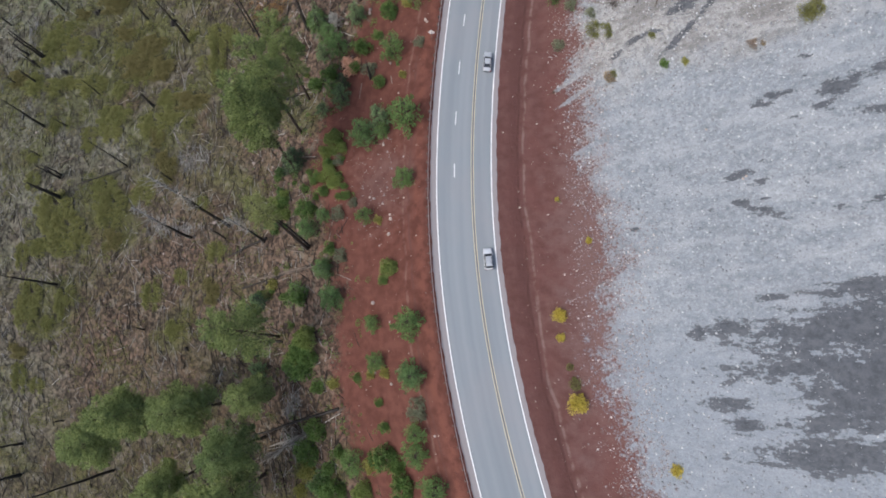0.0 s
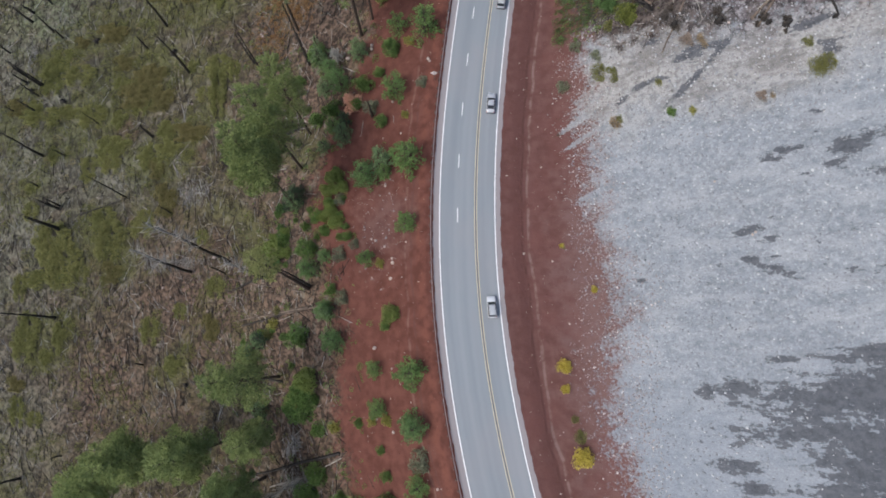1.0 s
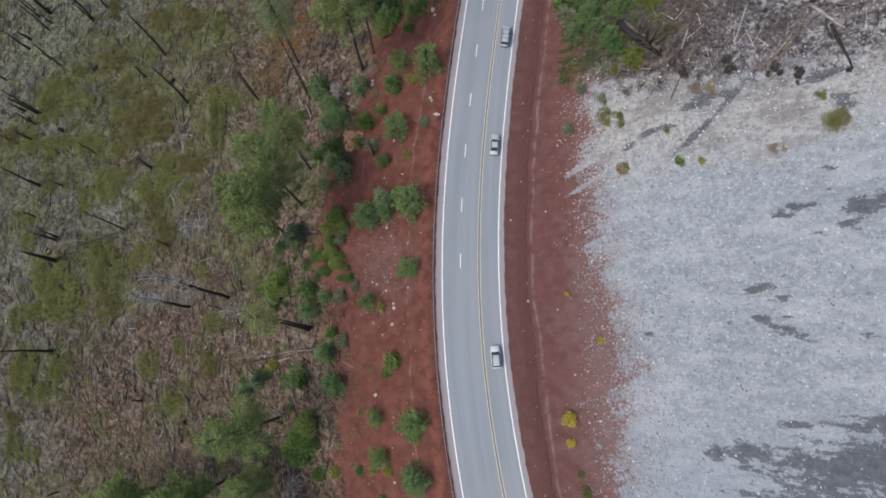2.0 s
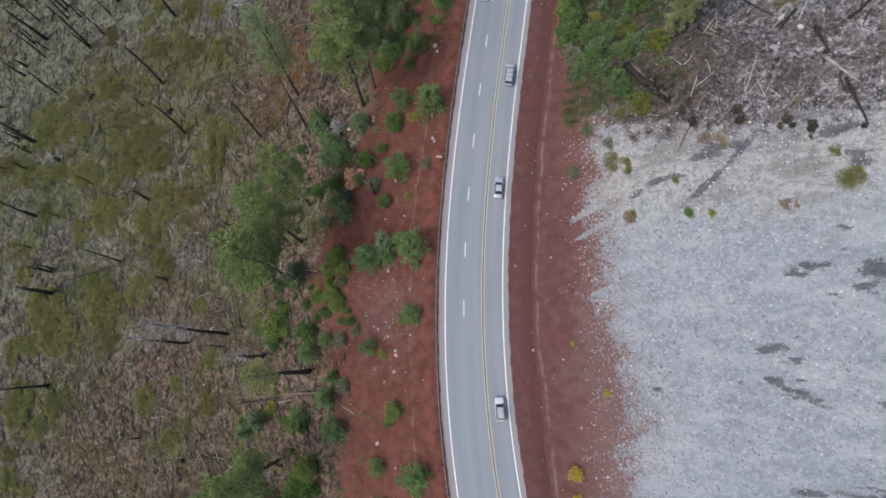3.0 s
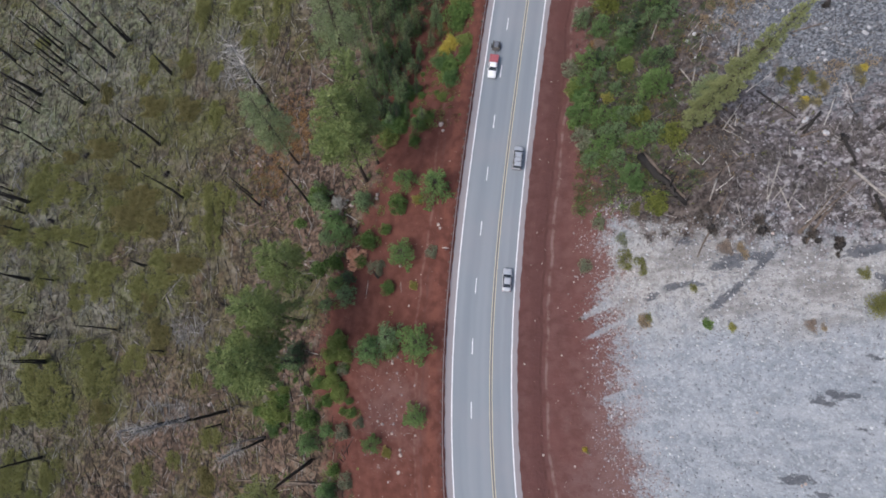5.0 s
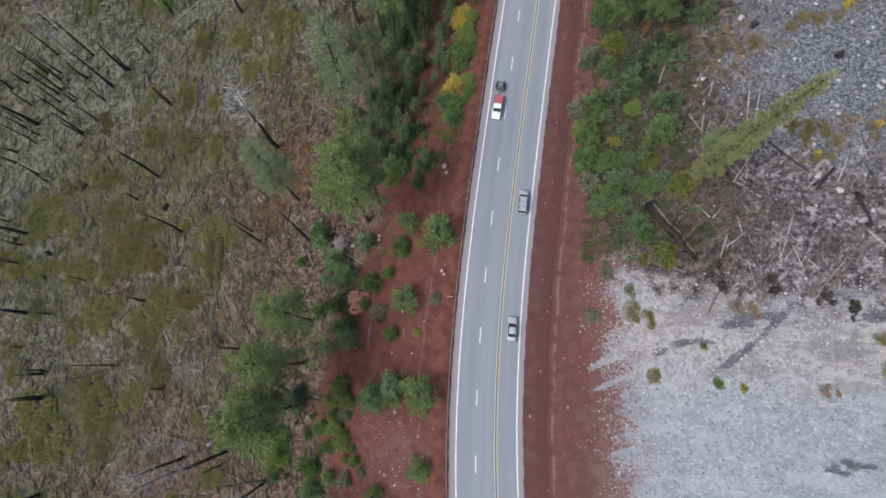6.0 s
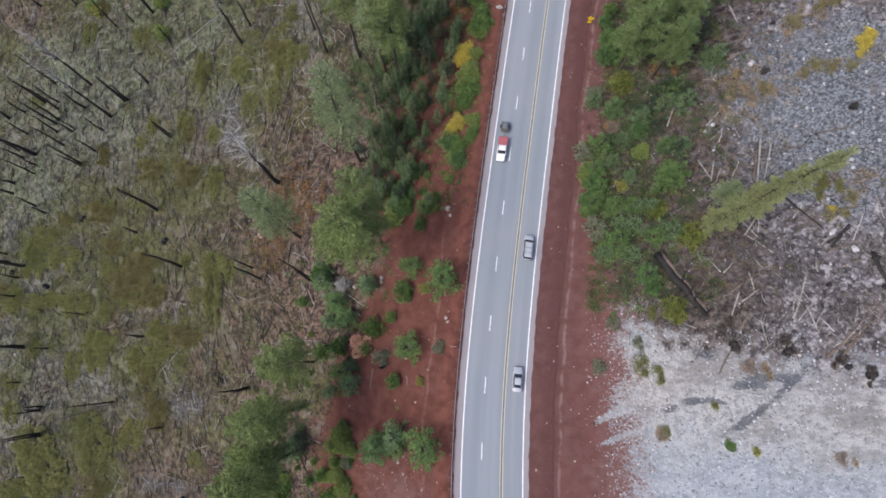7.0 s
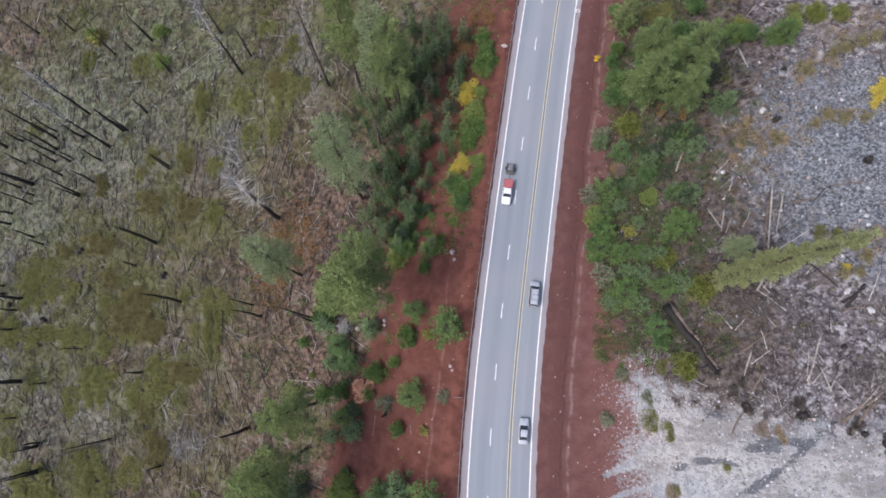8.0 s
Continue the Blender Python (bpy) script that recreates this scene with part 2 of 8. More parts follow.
    c = band(8.6, 1.5, 0.5, (0.095, 0.042, 0.037), c)
    c = band(9.9, 0.4, 0.6, (0.07, 0.03, 0.026), c)
    c = band(-11.6, 1.4, 0.7, (0.15, 0.058, 0.042), c)
    c = band(-13.8, 0.4, 0.5, (0.085, 0.045, 0.04), c)
    c = band(-15.2, 0.35, 0.4, (0.2, 0.13, 0.115), c)
    link(c, b.inputs["Base Color"])
    h = maths(n, link, "ADD", n4, maths(n, link, "MULTIPLY", n3, 0.5))
    bump(n, link, b, h, 0.55, 0.35)
    return m


def asphalt_material():
    """Worn grey asphalt: wheel tracks along the lanes, patches, fine grain. The mesh's UV is (offset, length) in metres."""
    m, n, link, b = material("asphalt", 0.85, 0, 0.3)
    uv = n.new("ShaderNodeTexCoord").outputs["UV"]
    xyz = n.new("ShaderNodeSeparateXYZ")
    link(uv, xyz.inputs[0])
    st = n.new("ShaderNodeMapping")
    st.inputs["Scale"].default_value = (1.0, 0.02, 1)
    link(uv, st.inputs[0])
    streak = noise_node(n, link, 0.55, 1, st.outputs[0])
    patch = noise_node(n, link, 0.05, 4, uv)
    grain = noise_node(n, link, 9.0, 5, uv)
    c = blend(n, link, step(n, link, streak, 0.25, 0.75), (0.206, 0.231, 0.254), (0.254, 0.28, 0.304))
    c = blend(n, link, maths(n, link, "MULTIPLY", step(n, link, patch, 0.4, 0.7), 0.45), c, (0.28, 0.272, 0.285))
    c = blend(n, link, maths(n, link, "MULTIPLY", grain, 0.3), c, (0.16, 0.168, 0.18))
    # older, redder shoulders outside the edge lines
    edge = maths(n, link, "ABSOLUTE", maths(n, link, "ADD", xyz.outputs[0], 1.75))
    wob = maths(n, link, "ADD", edge, maths(n, link, "MULTIPLY", noise_node(n, link, 0.4, 3, uv), 0.3))
    c = blend(n, link, maths(n, link, "MULTIPLY", step(n, link, wob, 5.9, 6.25), 0.9), c, (0.265, 0.235, 0.24))
    link(c, b.inputs["Base Color"])
    bump(n, link, b, grain, 0.2, 0.01)
    return m


def paint_material(name, colour):
    m, n, link, b = material(name, 0.6, 0, 0.4)
    w = noise_node(n, link, 2.2, 6)
    c = blend(n, link, maths(n, link, "MULTIPLY", step(n, link, w, 0.52, 0.7), 0.5), colour, (0.28, 0.28, 0.28))
    link(c, b.inputs["Base Color"])
    return m


GROUND, ASPHALT = ground_material(), asphalt_material()
WHITE_LINE, YELLOW_LINE = paint_material("white_road_paint", (0.87, 0.87, 0.87)), paint_material("yellow_road_paint", (0.6, 0.53, 0.36))
DARK_GAP = plain("sealed_gap", (0.13, 0.13, 0.135))
BARK = plain("bark", (0.068, 0.05, 0.039), 0.95, vary=0.35, scale=1.5, fine=8)
CHAR = plain("charred_bark", (0.028, 0.024, 0.022), 0.9, vary=0.4, scale=0.6, fine=5)
PALEWOOD = plain("bleached_wood", (0.42, 0.4, 0.37), 0.95, vary=0.3, scale=1.2, fine=9)
GREYWOOD = plain("weathered_wood", (0.3, 0.275, 0.25), 0.95, vary=0.35, scale=1.2, fine=9)
BROWNWOOD = plain("brown_dead_wood", (0.13, 0.1, 0.08), 0.95, vary=0.4, scale=1.2, fine=9)
STEEL = plain("galvanised_steel", (0.45, 0.42, 0.41), 0.55, 0.1, vary=0.15)
POSTWOOD = plain("treated_post", (0.15, 0.12, 0.105), 0.9, vary=0.35)
PALE_STONE = plain("pale_stone", (0.42, 0.345, 0.31), 0.95, vary=0.35, scale=1.0, fine=6)
WHITE_STONE = plain("whitish_stone", (0.44, 0.44, 0.45), 0.95, vary=0.25, scale=1.0, fine=6)
NEEDLE_FIR = foliage_material("fir_needles", (0.035, 0.072, 0.033), (0.25, 0.345, 0.165), (0.14, 0.21, 0.1))
NEEDLE_PINE = foliage_material("pine_needles", (0.108, 0.148, 0.057), (0.272, 0.32, 0.124), (0.2, 0.25, 0.098))
NEEDLE_PINE_DARK = foliage_material("dark_pine_needles", (0.08, 0.122, 0.05), (0.22, 0.278, 0.11), (0.158, 0.21, 0.084))
NEEDLE_GREY = foliage_material("sparse_needles", (0.155, 0.195, 0.105), (0.285, 0.34, 0.175), (0.235, 0.285, 0.15))
NEEDLE_LARCH = foliage_material("larch_needles", (0.18, 0.205, 0.09), (0.32, 0.345, 0.16), (0.26, 0.275, 0.14))
NEEDLE_YOUNG = foliage_material("young_pine_needles", (0.055, 0.105, 0.036), (0.205, 0.305, 0.105), (0.13, 0.21, 0.07))
NEEDLE_THIN = foliage_material("thin_pine_needles", (0.14, 0.155, 0.06), (0.27, 0.29, 0.12), (0.21, 0.225, 0.09))
# fir green darkened so that shade is part of the needle colour
NEEDLE_SHADE = foliage_material("shade_toned_fir_needles", (0.02, 0.042, 0.025), (0.085, 0.13, 0.075), (0.05, 0.08, 0.045))
# leaf green darkened to stand for shade between the bank shrubs
LEAF_SHADE = foliage_material("shade_toned_undergrowth", (0.03, 0.055, 0.024), (0.125, 0.18, 0.075), (0.08, 0.115, 0.045))
NEEDLE_DEAD = foliage_material("bleached_needles", (0.2, 0.2, 0.185), (0.36, 0.36, 0.33), (0.27, 0.27, 0.25))
LEAF_CHAR = foliage_material("charred_twigs", (0.045, 0.04, 0.037), (0.185, 0.16, 0.14), (0.085, 0.07, 0.06))
LEAF_OLIVE_GREEN = foliage_material("olive_green_leaves", (0.12, 0.14, 0.038), (0.235, 0.26, 0.075), (0.18, 0.2, 0.055))
LEAF_FADED = foliage_material("faded_leaves", (0.2, 0.155, 0.125), (0.35, 0.285, 0.235), (0.27, 0.22, 0.18))
LEAF_VERGE = foliage_material("faded_verge_leaves", (0.1, 0.075, 0.04), (0.24, 0.17, 0.09), (0.17, 0.135, 0.065))
LEAF_OLIVE_BROWN = foliage_material("olive_brown_leaves", (0.122, 0.11, 0.048), (0.218, 0.198, 0.088), (0.185, 0.163, 0.073))
LEAF_GREY = foliage_material("grey_green_leaves", (0.15, 0.165, 0.11), (0.28, 0.3, 0.2), (0.21, 0.225, 0.15))
LEAF_LIME = foliage_material("yellow_green_leaves", (0.2, 0.2, 0.055), (0.42, 0.4, 0.13), (0.32, 0.31, 0.1))
LEAF_GREEN = foliage_material("green_leaves", (0.06, 0.115, 0.042), (0.215, 0.32, 0.1), (0.165, 0.245, 0.075))
LEAF_FRESH = foliage_material("fresh_leaves", (0.15, 0.21, 0.06), (0.31, 0.37, 0.125), (0.23, 0.28, 0.09))
LEAF_BLUE = foliage_material("blue_green_leaves", (0.052, 0.108, 0.042), (0.195, 0.295, 0.115), (0.12, 0.205, 0.075))
LEAF_OLIVE = foliage_material("olive_leaves", (0.131, 0.140, 0.054), (0.254, 0.258, 0.100), (0.215, 0.209, 0.085))
LEAF_DRY = foliage_material("dry_olive_leaves", (0.19, 0.17, 0.1), (0.31, 0.275, 0.16), (0.26, 0.225, 0.115))
LEAF_TAN = foliage_material("tan_leaves", (0.21, 0.16, 0.105), (0.39, 0.3, 0.2), (0.3, 0.232, 0.148))
LEAF_YELLOW = foliage_material("yellow_leaves", (0.4, 0.33, 0.06), (0.74, 0.6, 0.14), (0.5, 0.44, 0.12))
LEAF_ORANGE = foliage_material("orange_leaves", (0.6, 0.36, 0.25), (0.85, 0.55, 0.4), (0.72, 0.45, 0.32))
LEAF_RUST = foliage_material("rust_leaves", (0.17, 0.092, 0.045), (0.4, 0.25, 0.12), (0.28, 0.165, 0.075))


# ---- mesh tools ----
def mesh_of(name, verts, faces, mat, smooth=False):
    me = bpy.data.meshes.new(name)
    me.from_pydata(verts if isinstance(verts, list) else verts.tolist(), [], faces if isinstance(faces, list) else faces.tolist())
    me.materials.append(mat)
    if smooth:
        me.polygons.foreach_set("use_smooth", [True] * len(me.polygons))
    me.update()
    return me


def part(name, me, parent, label=""):
    ob = new(name, me)
    ob.parent = parent
    return tagged(ob, label)


def empty(name, m=None):
    ob = new(name)
    ob.empty_display_size = 0.2
    if m is not None:
        ob.matrix_basis = m
    return ob


def bm_mesh(name, bm, mat, smooth=False):
    me = bpy.data.meshes.new(name)
    bm.to_mesh(me)
    bm.free()
    me.materials.append(mat)
    if smooth:
        me.polygons.foreach_set("use_smooth", [True] * len(me.polygons))
    return me


def box(bm, x0, x1, y0, y1, z0, z1, bev=0.0):
    r = bmesh.ops.create_cube(bm, size=1)
    for v in r["verts"]:
        v.co = Vector(((x0 + x1) / 2 + v.co.x * (x1 - x0), (y0 + y1) / 2 + v.co.y * (y1 - y0), (z0 + z1) / 2 + v.co.z * (z1 - z0)))
    if bev:
        es = list({e for v in r["verts"] for e in v.link_edges})
        bmesh.ops.bevel(bm, geom=es, offset=bev, segments=2, affect="EDGES", profile=0.6)


class Tubes:
    """Collects tapered tubes into one mesh."""

    def __init__(self, sides=5):
        self.v, self.f, self.k = [], [], sides

    def add(self, pts, radii):
        k, base = self.k, len(self.v)
        pts = [Vector(p) for p in pts]
        for i, p in enumerate(pts):
            d = (pts[min(i + 1, len(pts) - 1)] - pts[max(i - 1, 0)]).normalized()
            u = d.orthogonal().normalized()
            w = d.cross(u)
            for j in range(k):
                a = 2 * math.pi * j / k
                self.v.append(tuple(p + (u * math.cos(a) + w * math.sin(a)) * radii[i]))
        for i in range(len(pts) - 1):
            for j in range(k):
                a, b = base + i * k + j, base + i * k + (j + 1) % k
                self.f.append((a, b, b + k, a + k))
        self.f.append(tuple(base + (len(pts) - 1) * k + j for j in range(k)))
        self.f.append(tuple(base + k - 1 - j for j in range(k)))

    def mesh(self, name, mat):
        return mesh_of(name, self.v, self.f, mat, True)


def leaf_mesh(name, pos, along, size, width, mat, rng, flat=0.5):
    """One small folded leaf or tuft at each point, pointing roughly along the given directions."""
    n = len(pos)
    a = along + rng.normal(0, 0.35, (n, 3))
    a /= np.linalg.norm(a, axis=1, keepdims=True)
    up = np.array([0, 0, 1.0]) * flat + rng.normal(0, 0.6, (n, 3))
    s = np.cross(a, up)
    s /= np.linalg.norm(s, axis=1, keepdims=True) + 1e-9
    nn = np.cross(s, a)
    L = (size * rng.uniform(0.6, 1.3, n))[:, None]
    W = L * width
    p0 = pos - a * L * 0.5
    p1 = pos + s * W * 0.5 + nn * W * 0.2
    p2 = pos + a * L * 0.5
    p3 = pos - s * W * 0.5 + nn * W * 0.2
    v = np.stack([p0, p1, p2, p3], 1).reshape(-1, 3)
    i = np.arange(n)[:, None] * 4
    f = np.concatenate([i + [0, 1, 2], i + [0, 2, 3]], 0)
    return mesh_of(name, v, f, mat)


# ---- ground, one sheet to the horizon ----
def spread(lo, hi, fine, far, grow=1.35):
    """Grid lines: even inside lo..hi, ever wider out to far."""
    mid = np.arange(lo, hi + fine / 2, fine)
    out, d, s = [], 0.0, fine
    while d < far:
        s *= grow
        d += s
        out.append(d)
    out = np.array(out)
    return np.concatenate([lo - out[::-1], mid, hi + out])


def ramp(v, lo, hi):
    return np.clip((v - lo) / (hi - lo), 0, 1)


def blob(x, y, cx, cy, rx, ry, turn=0.0):
    """1 at the middle of a turned ellipse, 0.5 on its rim, 0 well outside."""
    c, s = math.cos(radians(turn)), math.sin(radians(turn))
    u, w = (x - cx) * c + (y - cy) * s, -(x - cx) * s + (y - cy) * c
    return np.clip(1.0 - 0.5 * np.sqrt((u / rx) ** 2 + (w / ry) ** 2), 0, 1)


ASH_TONGUES = ((27.5, 59.2, 5.5, 0.6, 28), (27, 54.5, 3.5, 0.4, 26), (30, 43, 3, 0.5, 20))


SCREE_PATCHES = ((56.4, 44.1, 2.5, 0.7, -6), (54.4, 43.0, 1.5, 0.4, -8), (58.3, 39.4, 1.1, 0.4, -9), (50.7, 31.4, 1.8, 0.9, 18), (53.8, 29.7, 1.3, 0.8, 5), (50.6, 26.4, 1.7, 0.8, -5),
                 (53.6, 24.3, 2.7, 0.7, -30), (53.4, 26.5, 1.1, 0.4, -15), (63.0, 43.1, 3.3, 1.5, 10), (67.4, 44.1, 2.4, 1.2, 23), (61.2, 40.2, 1.5, 1.0, 21), (66.4, 37.6, 2.3, 0.9, -16),
                 (54.2, 43.5, 0.9, 0.4, -13), (61.7, 23.3, 1.2, 0.5, -3), (65.2, 24.0, 2.4, 0.7, 4), (36.4, 24.4, 1.0, 0.6, -10), (60.4, 49.6, 1.3, 0.4, -24))
WET_ROCK = ((65.0, -2.0, 10.0, 8.0, 10), (61.5, -4.0, 6.5, 7.5, 5), (63.0, 5.0, 6.5, 5.0, 10), (44.2, 4.6, 1.4, 1.4, 0), (47.9, 5.4, 3.1, 1.8, 5), (58.7, 4.4, 11.0, 4.0, 10), (62.7, 11.0, 6.4, 1.5, 13), (57.6, -0.7, 10.7, 2.4, 6), (47.8, -7.0, 2.8, 1.3, -1),
            (49.5, -10.3, 2.0, 1.5, -9), (58.0, -5.0, 2.5, 1.7, -6), (60.0, -8.7, 7.7, 1.8, 14), (59.0, -14.0, 9.0, 2.9, 9), (53.2, 10.1, 2.0, 0.7, 5))
ASH_STREAKS = ((49.7, 65.3, 3.2, 0.65, 48), (45.1, 60.4, 5.4, 0.6, 43), (46.5, 66.0, 4.5, 0.7, 4), (35.2, 60.8, 1.6, 0.6, 33), (38.4, 62.1, 2.4, 0.7, 4), (44.5, 65.0, 3.2, 0.9, 9), (61.4, 65.7, 2.6, 1.0, 10),
               (63.0, 60.4, 1.8, 1.0, -69), (39.2, 69.8, 1.8, 0.7, -25))


def zones(x, y):
    """Where each kind of ground lies: red cinder, scree, dark wet rock; pale ash, litter, stony patches."""
    off = x - road_x(np.clip(y, -150, 320))
    left = -35.5 + 6.0 * ramp(y, 78, 118) + 4 * np.sin(y / 11.0) + 5.0 * ramp(-y, 0, 15)
    right = np.interp(y, (-20, -5, 5, 11, 18, 27, 36, 42, 50, 57, 64, 72, 84, 100), (22, 20.5, 21.5, 22.5, 24.5, 25.5, 22.5, 22.5, 23, 21.3, 20.7, 20, 18.8, 14.8))
    red = np.minimum(np.clip(0.5 + (off - left) / 15, 0, 1), np.clip(0.5 + (right + 1 - off) / 16, 0, 1))
    red = red - 0.5 * np.maximum.reduce([np.clip(blob(x, y, *b) * 2 - 0.6, 0, 1) for b in ASH_TONGUES])
    red = np.clip(red, 0, 1)
    tal = np.clip(0.5 + (off - 17) / 7, 0, 1)
    dark = np.maximum.reduce([blob(x, y, *b) * 0.9 for b in SCREE_PATCHES] + [blob(x, y, *b) for b in WET_ROCK + ASH_STREAKS])
    dark = np.clip(0.5 + (dark - 0.56) * 1.5, 0, 1)
    ash = np.clip(np.maximum(blob(x, y, 38, 66, 15, 10, 10), blob(x, y, 56, 62, 16, 7, 8)) * 0.98, 0, 1)
    lit = np.minimum(np.clip(0.5 + (y - 66.3 - 12 * np.exp(-np.clip(off - 20, -20, 60) / 12)) / 13, 0, 1), np.clip(0.5 + (off - 13) / 6, 0, 1))
    lit = lit * (1 - 0.75 * np.clip(blob(x, y, 66, 111, 13, 17, 20) * 1.5, 0, 1))
    stony = np.maximum(blob(x, y, -14, 40, 9, 11) * 0.66, blob(x, y, 28, 20, 6, 40) * 0.75)
    return red, tal, dark, ash, lit, stony


def cover(x, y):
    """Patchy cover of the brush on the burnt slope, 0 to 1."""
    n = np.sin(x / 6.1 + 2.1 * np.sin(y / 8.7)) + np.sin(y / 5.3 + 1.9 * np.sin(x / 7.9)) + 0.8 * np.sin(x / 21 - y / 17)
    fields = np.maximum.reduce([
        blob(x, y, -100, 95, 21, 13), blob(x, y, -84, 71, 15, 10), blob(x, y, -108, 42, 15, 10), blob(x, y, -128, 58, 8, 8),
        blob(x, y, -120, 18, 8, 10), blob(x, y, -137, 83, 7, 9), blob(x, y, -89, 115, 19, 8), blob(x, y, -89, 90, 14, 9),
        blob(x, y, -90, 66, 12, 9), blob(x, y, -118, 81, 12, 9), blob(x, y, -53, 150, 11, 9), blob(x, y, -103, 47, 12, 6),
        blob(x, y, -76, 150, 8, 9), blob(x, y, -64, 175, 10, 6), blob(x, y, -119, 105, 12, 6), blob(x, y, -74, 78, 7, 9),
        blob(x, y, -92, 163, 7, 8)])
    return np.clip(0.05 + 0.28 * n + 0.95 * np.clip(fields * 1.6 - 0.35, 0, 1), 0, 1)


def floor_kinds(x, y):
    """Where brown needle litter and where grey ash and sticks lie; grey also makes the western edge paler."""
    brown = np.maximum.reduce([
        blob(x, y, -68, 25, 28, 24), blob(x, y, -98, 2, 34, 22) * 0.9, blob(x, y, -42, 116, 9, 11), blob(x, y, -46, 46, 8, 13),
        blob(x, y, -51, 100, 10, 9), blob(x, y, -46, 89, 10, 12), blob(x, y, -137, 174, 12, 9)])
    grey = np.maximum.reduce([
        blob(x, y, -111, 142, 32, 24), blob(x, y, -70, 140, 11, 13), blob(x, y, -98, 64, 17, 9), blob(x, y, -140, 103, 10, 12),
        blob(x, y, -43, 162, 7, 13), blob(x, y, -124, 86, 17, 24) * 1.25, blob(x, y, -128, 48, 18, 42) * 0.8,
        # these two make the floor greyer and paler towards the western edge
        blob(x, y, -122, 116, 22, 14) * 0.85, blob(x, y, -130, -4, 18, 22) * 0.75])
    off = x - road_x(np.clip(y, -150, 320))
    strip = np.clip((off + 72) / 22, 0, 1) * np.clip((150 - y) / 25, 0, 1)
    return np.clip(np.maximum(brown * 1.5 - 0.3, strip), 0, 1), np.clip(grey * 1.5 - 0.3, 0, 1)


def green_slope(x, y):
    """Where young green growth covers the burnt floor between the standing dead trunks."""
    return np.clip(np.maximum.reduce([blob(x, y, -118, 150, 34, 22, -20), blob(x, y, -95, 172, 30, 18), blob(x, y, -75, 160, 18, 16), blob(x, y, -130, 120, 16, 14)]) * 1.7 - 0.45, 0, 1)


def bleached(x, y):
    """Heaps of bare bleached branches of dead trees."""
    return np.clip(np.maximum.reduce([
        blob(x, y, -77, 37, 12, 2), blob(x, y, -38, -10, 3, 4), blob(x, y, -37, -19, 5, 3), blob(x, y, -63, 129, 4, 5),
        blob(x, y, -140, 165, 5, 4), blob(x, y, -79, 181, 3, 5), blob(x, y, -45, 166, 3, 9), blob(x, y, -65, 139, 3, 6),
        blob(x, y, -73, 57, 7, 4), blob(x, y, -138, 105, 7, 7)]) * 2 - 0.75, 0, 1)


def make_ground():
    xs, ys = spread(-150, 14, 0.9, 2600), spread(-45, 195, 0.5, 2600)
    xs = np.concatenate([xs[xs < 14.2], spread(14.6, 80, 0.45, 2600)[spread(14.6, 80, 0.45, 2600) > 14.3]])
    gx, gy = np.meshgrid(xs, ys)
    z = land_z(gx, gy)
    off = gx - road_x(np.clip(gy, -150, 320))
    z = np.where((off > -8.6) & (off < 4.7) & (gy > -140) & (gy < 310), z - 0.15, z)
    far = np.clip((np.hypot(gx, gy - 70) - 260) / 600, 0, 1)
    z = z * (1 - far) - 12 * far
    v = np.stack([gx, gy, z], -1).reshape(-1, 3)
    nx, ny = len(xs), len(ys)
    i = (np.arange(ny - 1)[:, None] * nx + np.arange(nx - 1)[None]).reshape(-1, 1)
    me = mesh_of("ground", v, i + np.array([0, 1, nx + 1, nx]), GROUND, True)
    za = zones(gx.ravel(), gy.ravel())
    near = np.clip(off, -30, 30).ravel()
    for name, three in (("zones", za[:3]), ("zones_more", za[3:]), ("road_offset", (near, cover(gx.ravel(), gy.ravel()), np.clip(off, -60, 60).ravel())), ("floor_kind", (*floor_kinds(gx.ravel(), gy.ravel()), np.clip(0.5 + (gy.ravel() - 84) / 10, 0, 1)))):
        at = me.color_attributes.new(name, "FLOAT_COLOR", "POINT")
        more = np.ones(len(v)) if name != "floor_kind" else green_slope(gx.ravel(), gy.ravel())
        at.data.foreach_set("color", np.stack([*three, more], 1).astype(np.float32).ravel())
    return tagged(new("ground", me), "hillside of red cinder, grey scree and burnt forest floor", "ground", kind="structure")


# ---- road ----
RS = np.arange(-140, 310.1, 1.5)


def along(off, y):
    """The place at this offset from the centre line, square to the road."""
    dx = (road_x(y + 0.5) - road_x(y - 0.5))
    k = 1 / np.sqrt(1 + dx * dx)
    return road_x(y) + off * k, y - off * k * dx


def ribbon(name, o0, o1, z, mat, ys=RS, thick=0.0, ragged=0.0):
    n = len(ys)
    v, uv = [], []
    for o in (o0, o1):
        wear = ragged * (np.sin(ys * 1.7 + o) + 0.8 * np.sin(ys * 0.63 + 2 * np.sin(ys * 0.21)) + 0.7 * np.sin(ys * 3.9))
        x, y = along(o + wear, ys)
        v.append(np.stack([x, y, np.full(n, z)], 1))
        uv += [(o, s) for s in ys]
    v = np.concatenate(v)
    i = np.arange(n - 1)[:, None]
    f = np.concatenate([i + [0, n, n + 1, 1]], 0)
    if thick:
        low = v - [0, 0, thick]
        v = np.concatenate([v, low])
        f = np.concatenate([f, i + [0, 1, 2 * n + 1, 2 * n], i + [n, 3 * n, 3 * n + 1, n + 1]])
        uv = uv + uv
    me = mesh_of(name, v, f, mat)
    lay = me.uv_layers.new(name="UVMap")
    ix = np.zeros(len(me.loops), int)
    me.loops.foreach_get("vertex_index", ix)
    lay.data.foreach_set("uv", np.array(uv, np.float32)[ix].ravel())
    return me


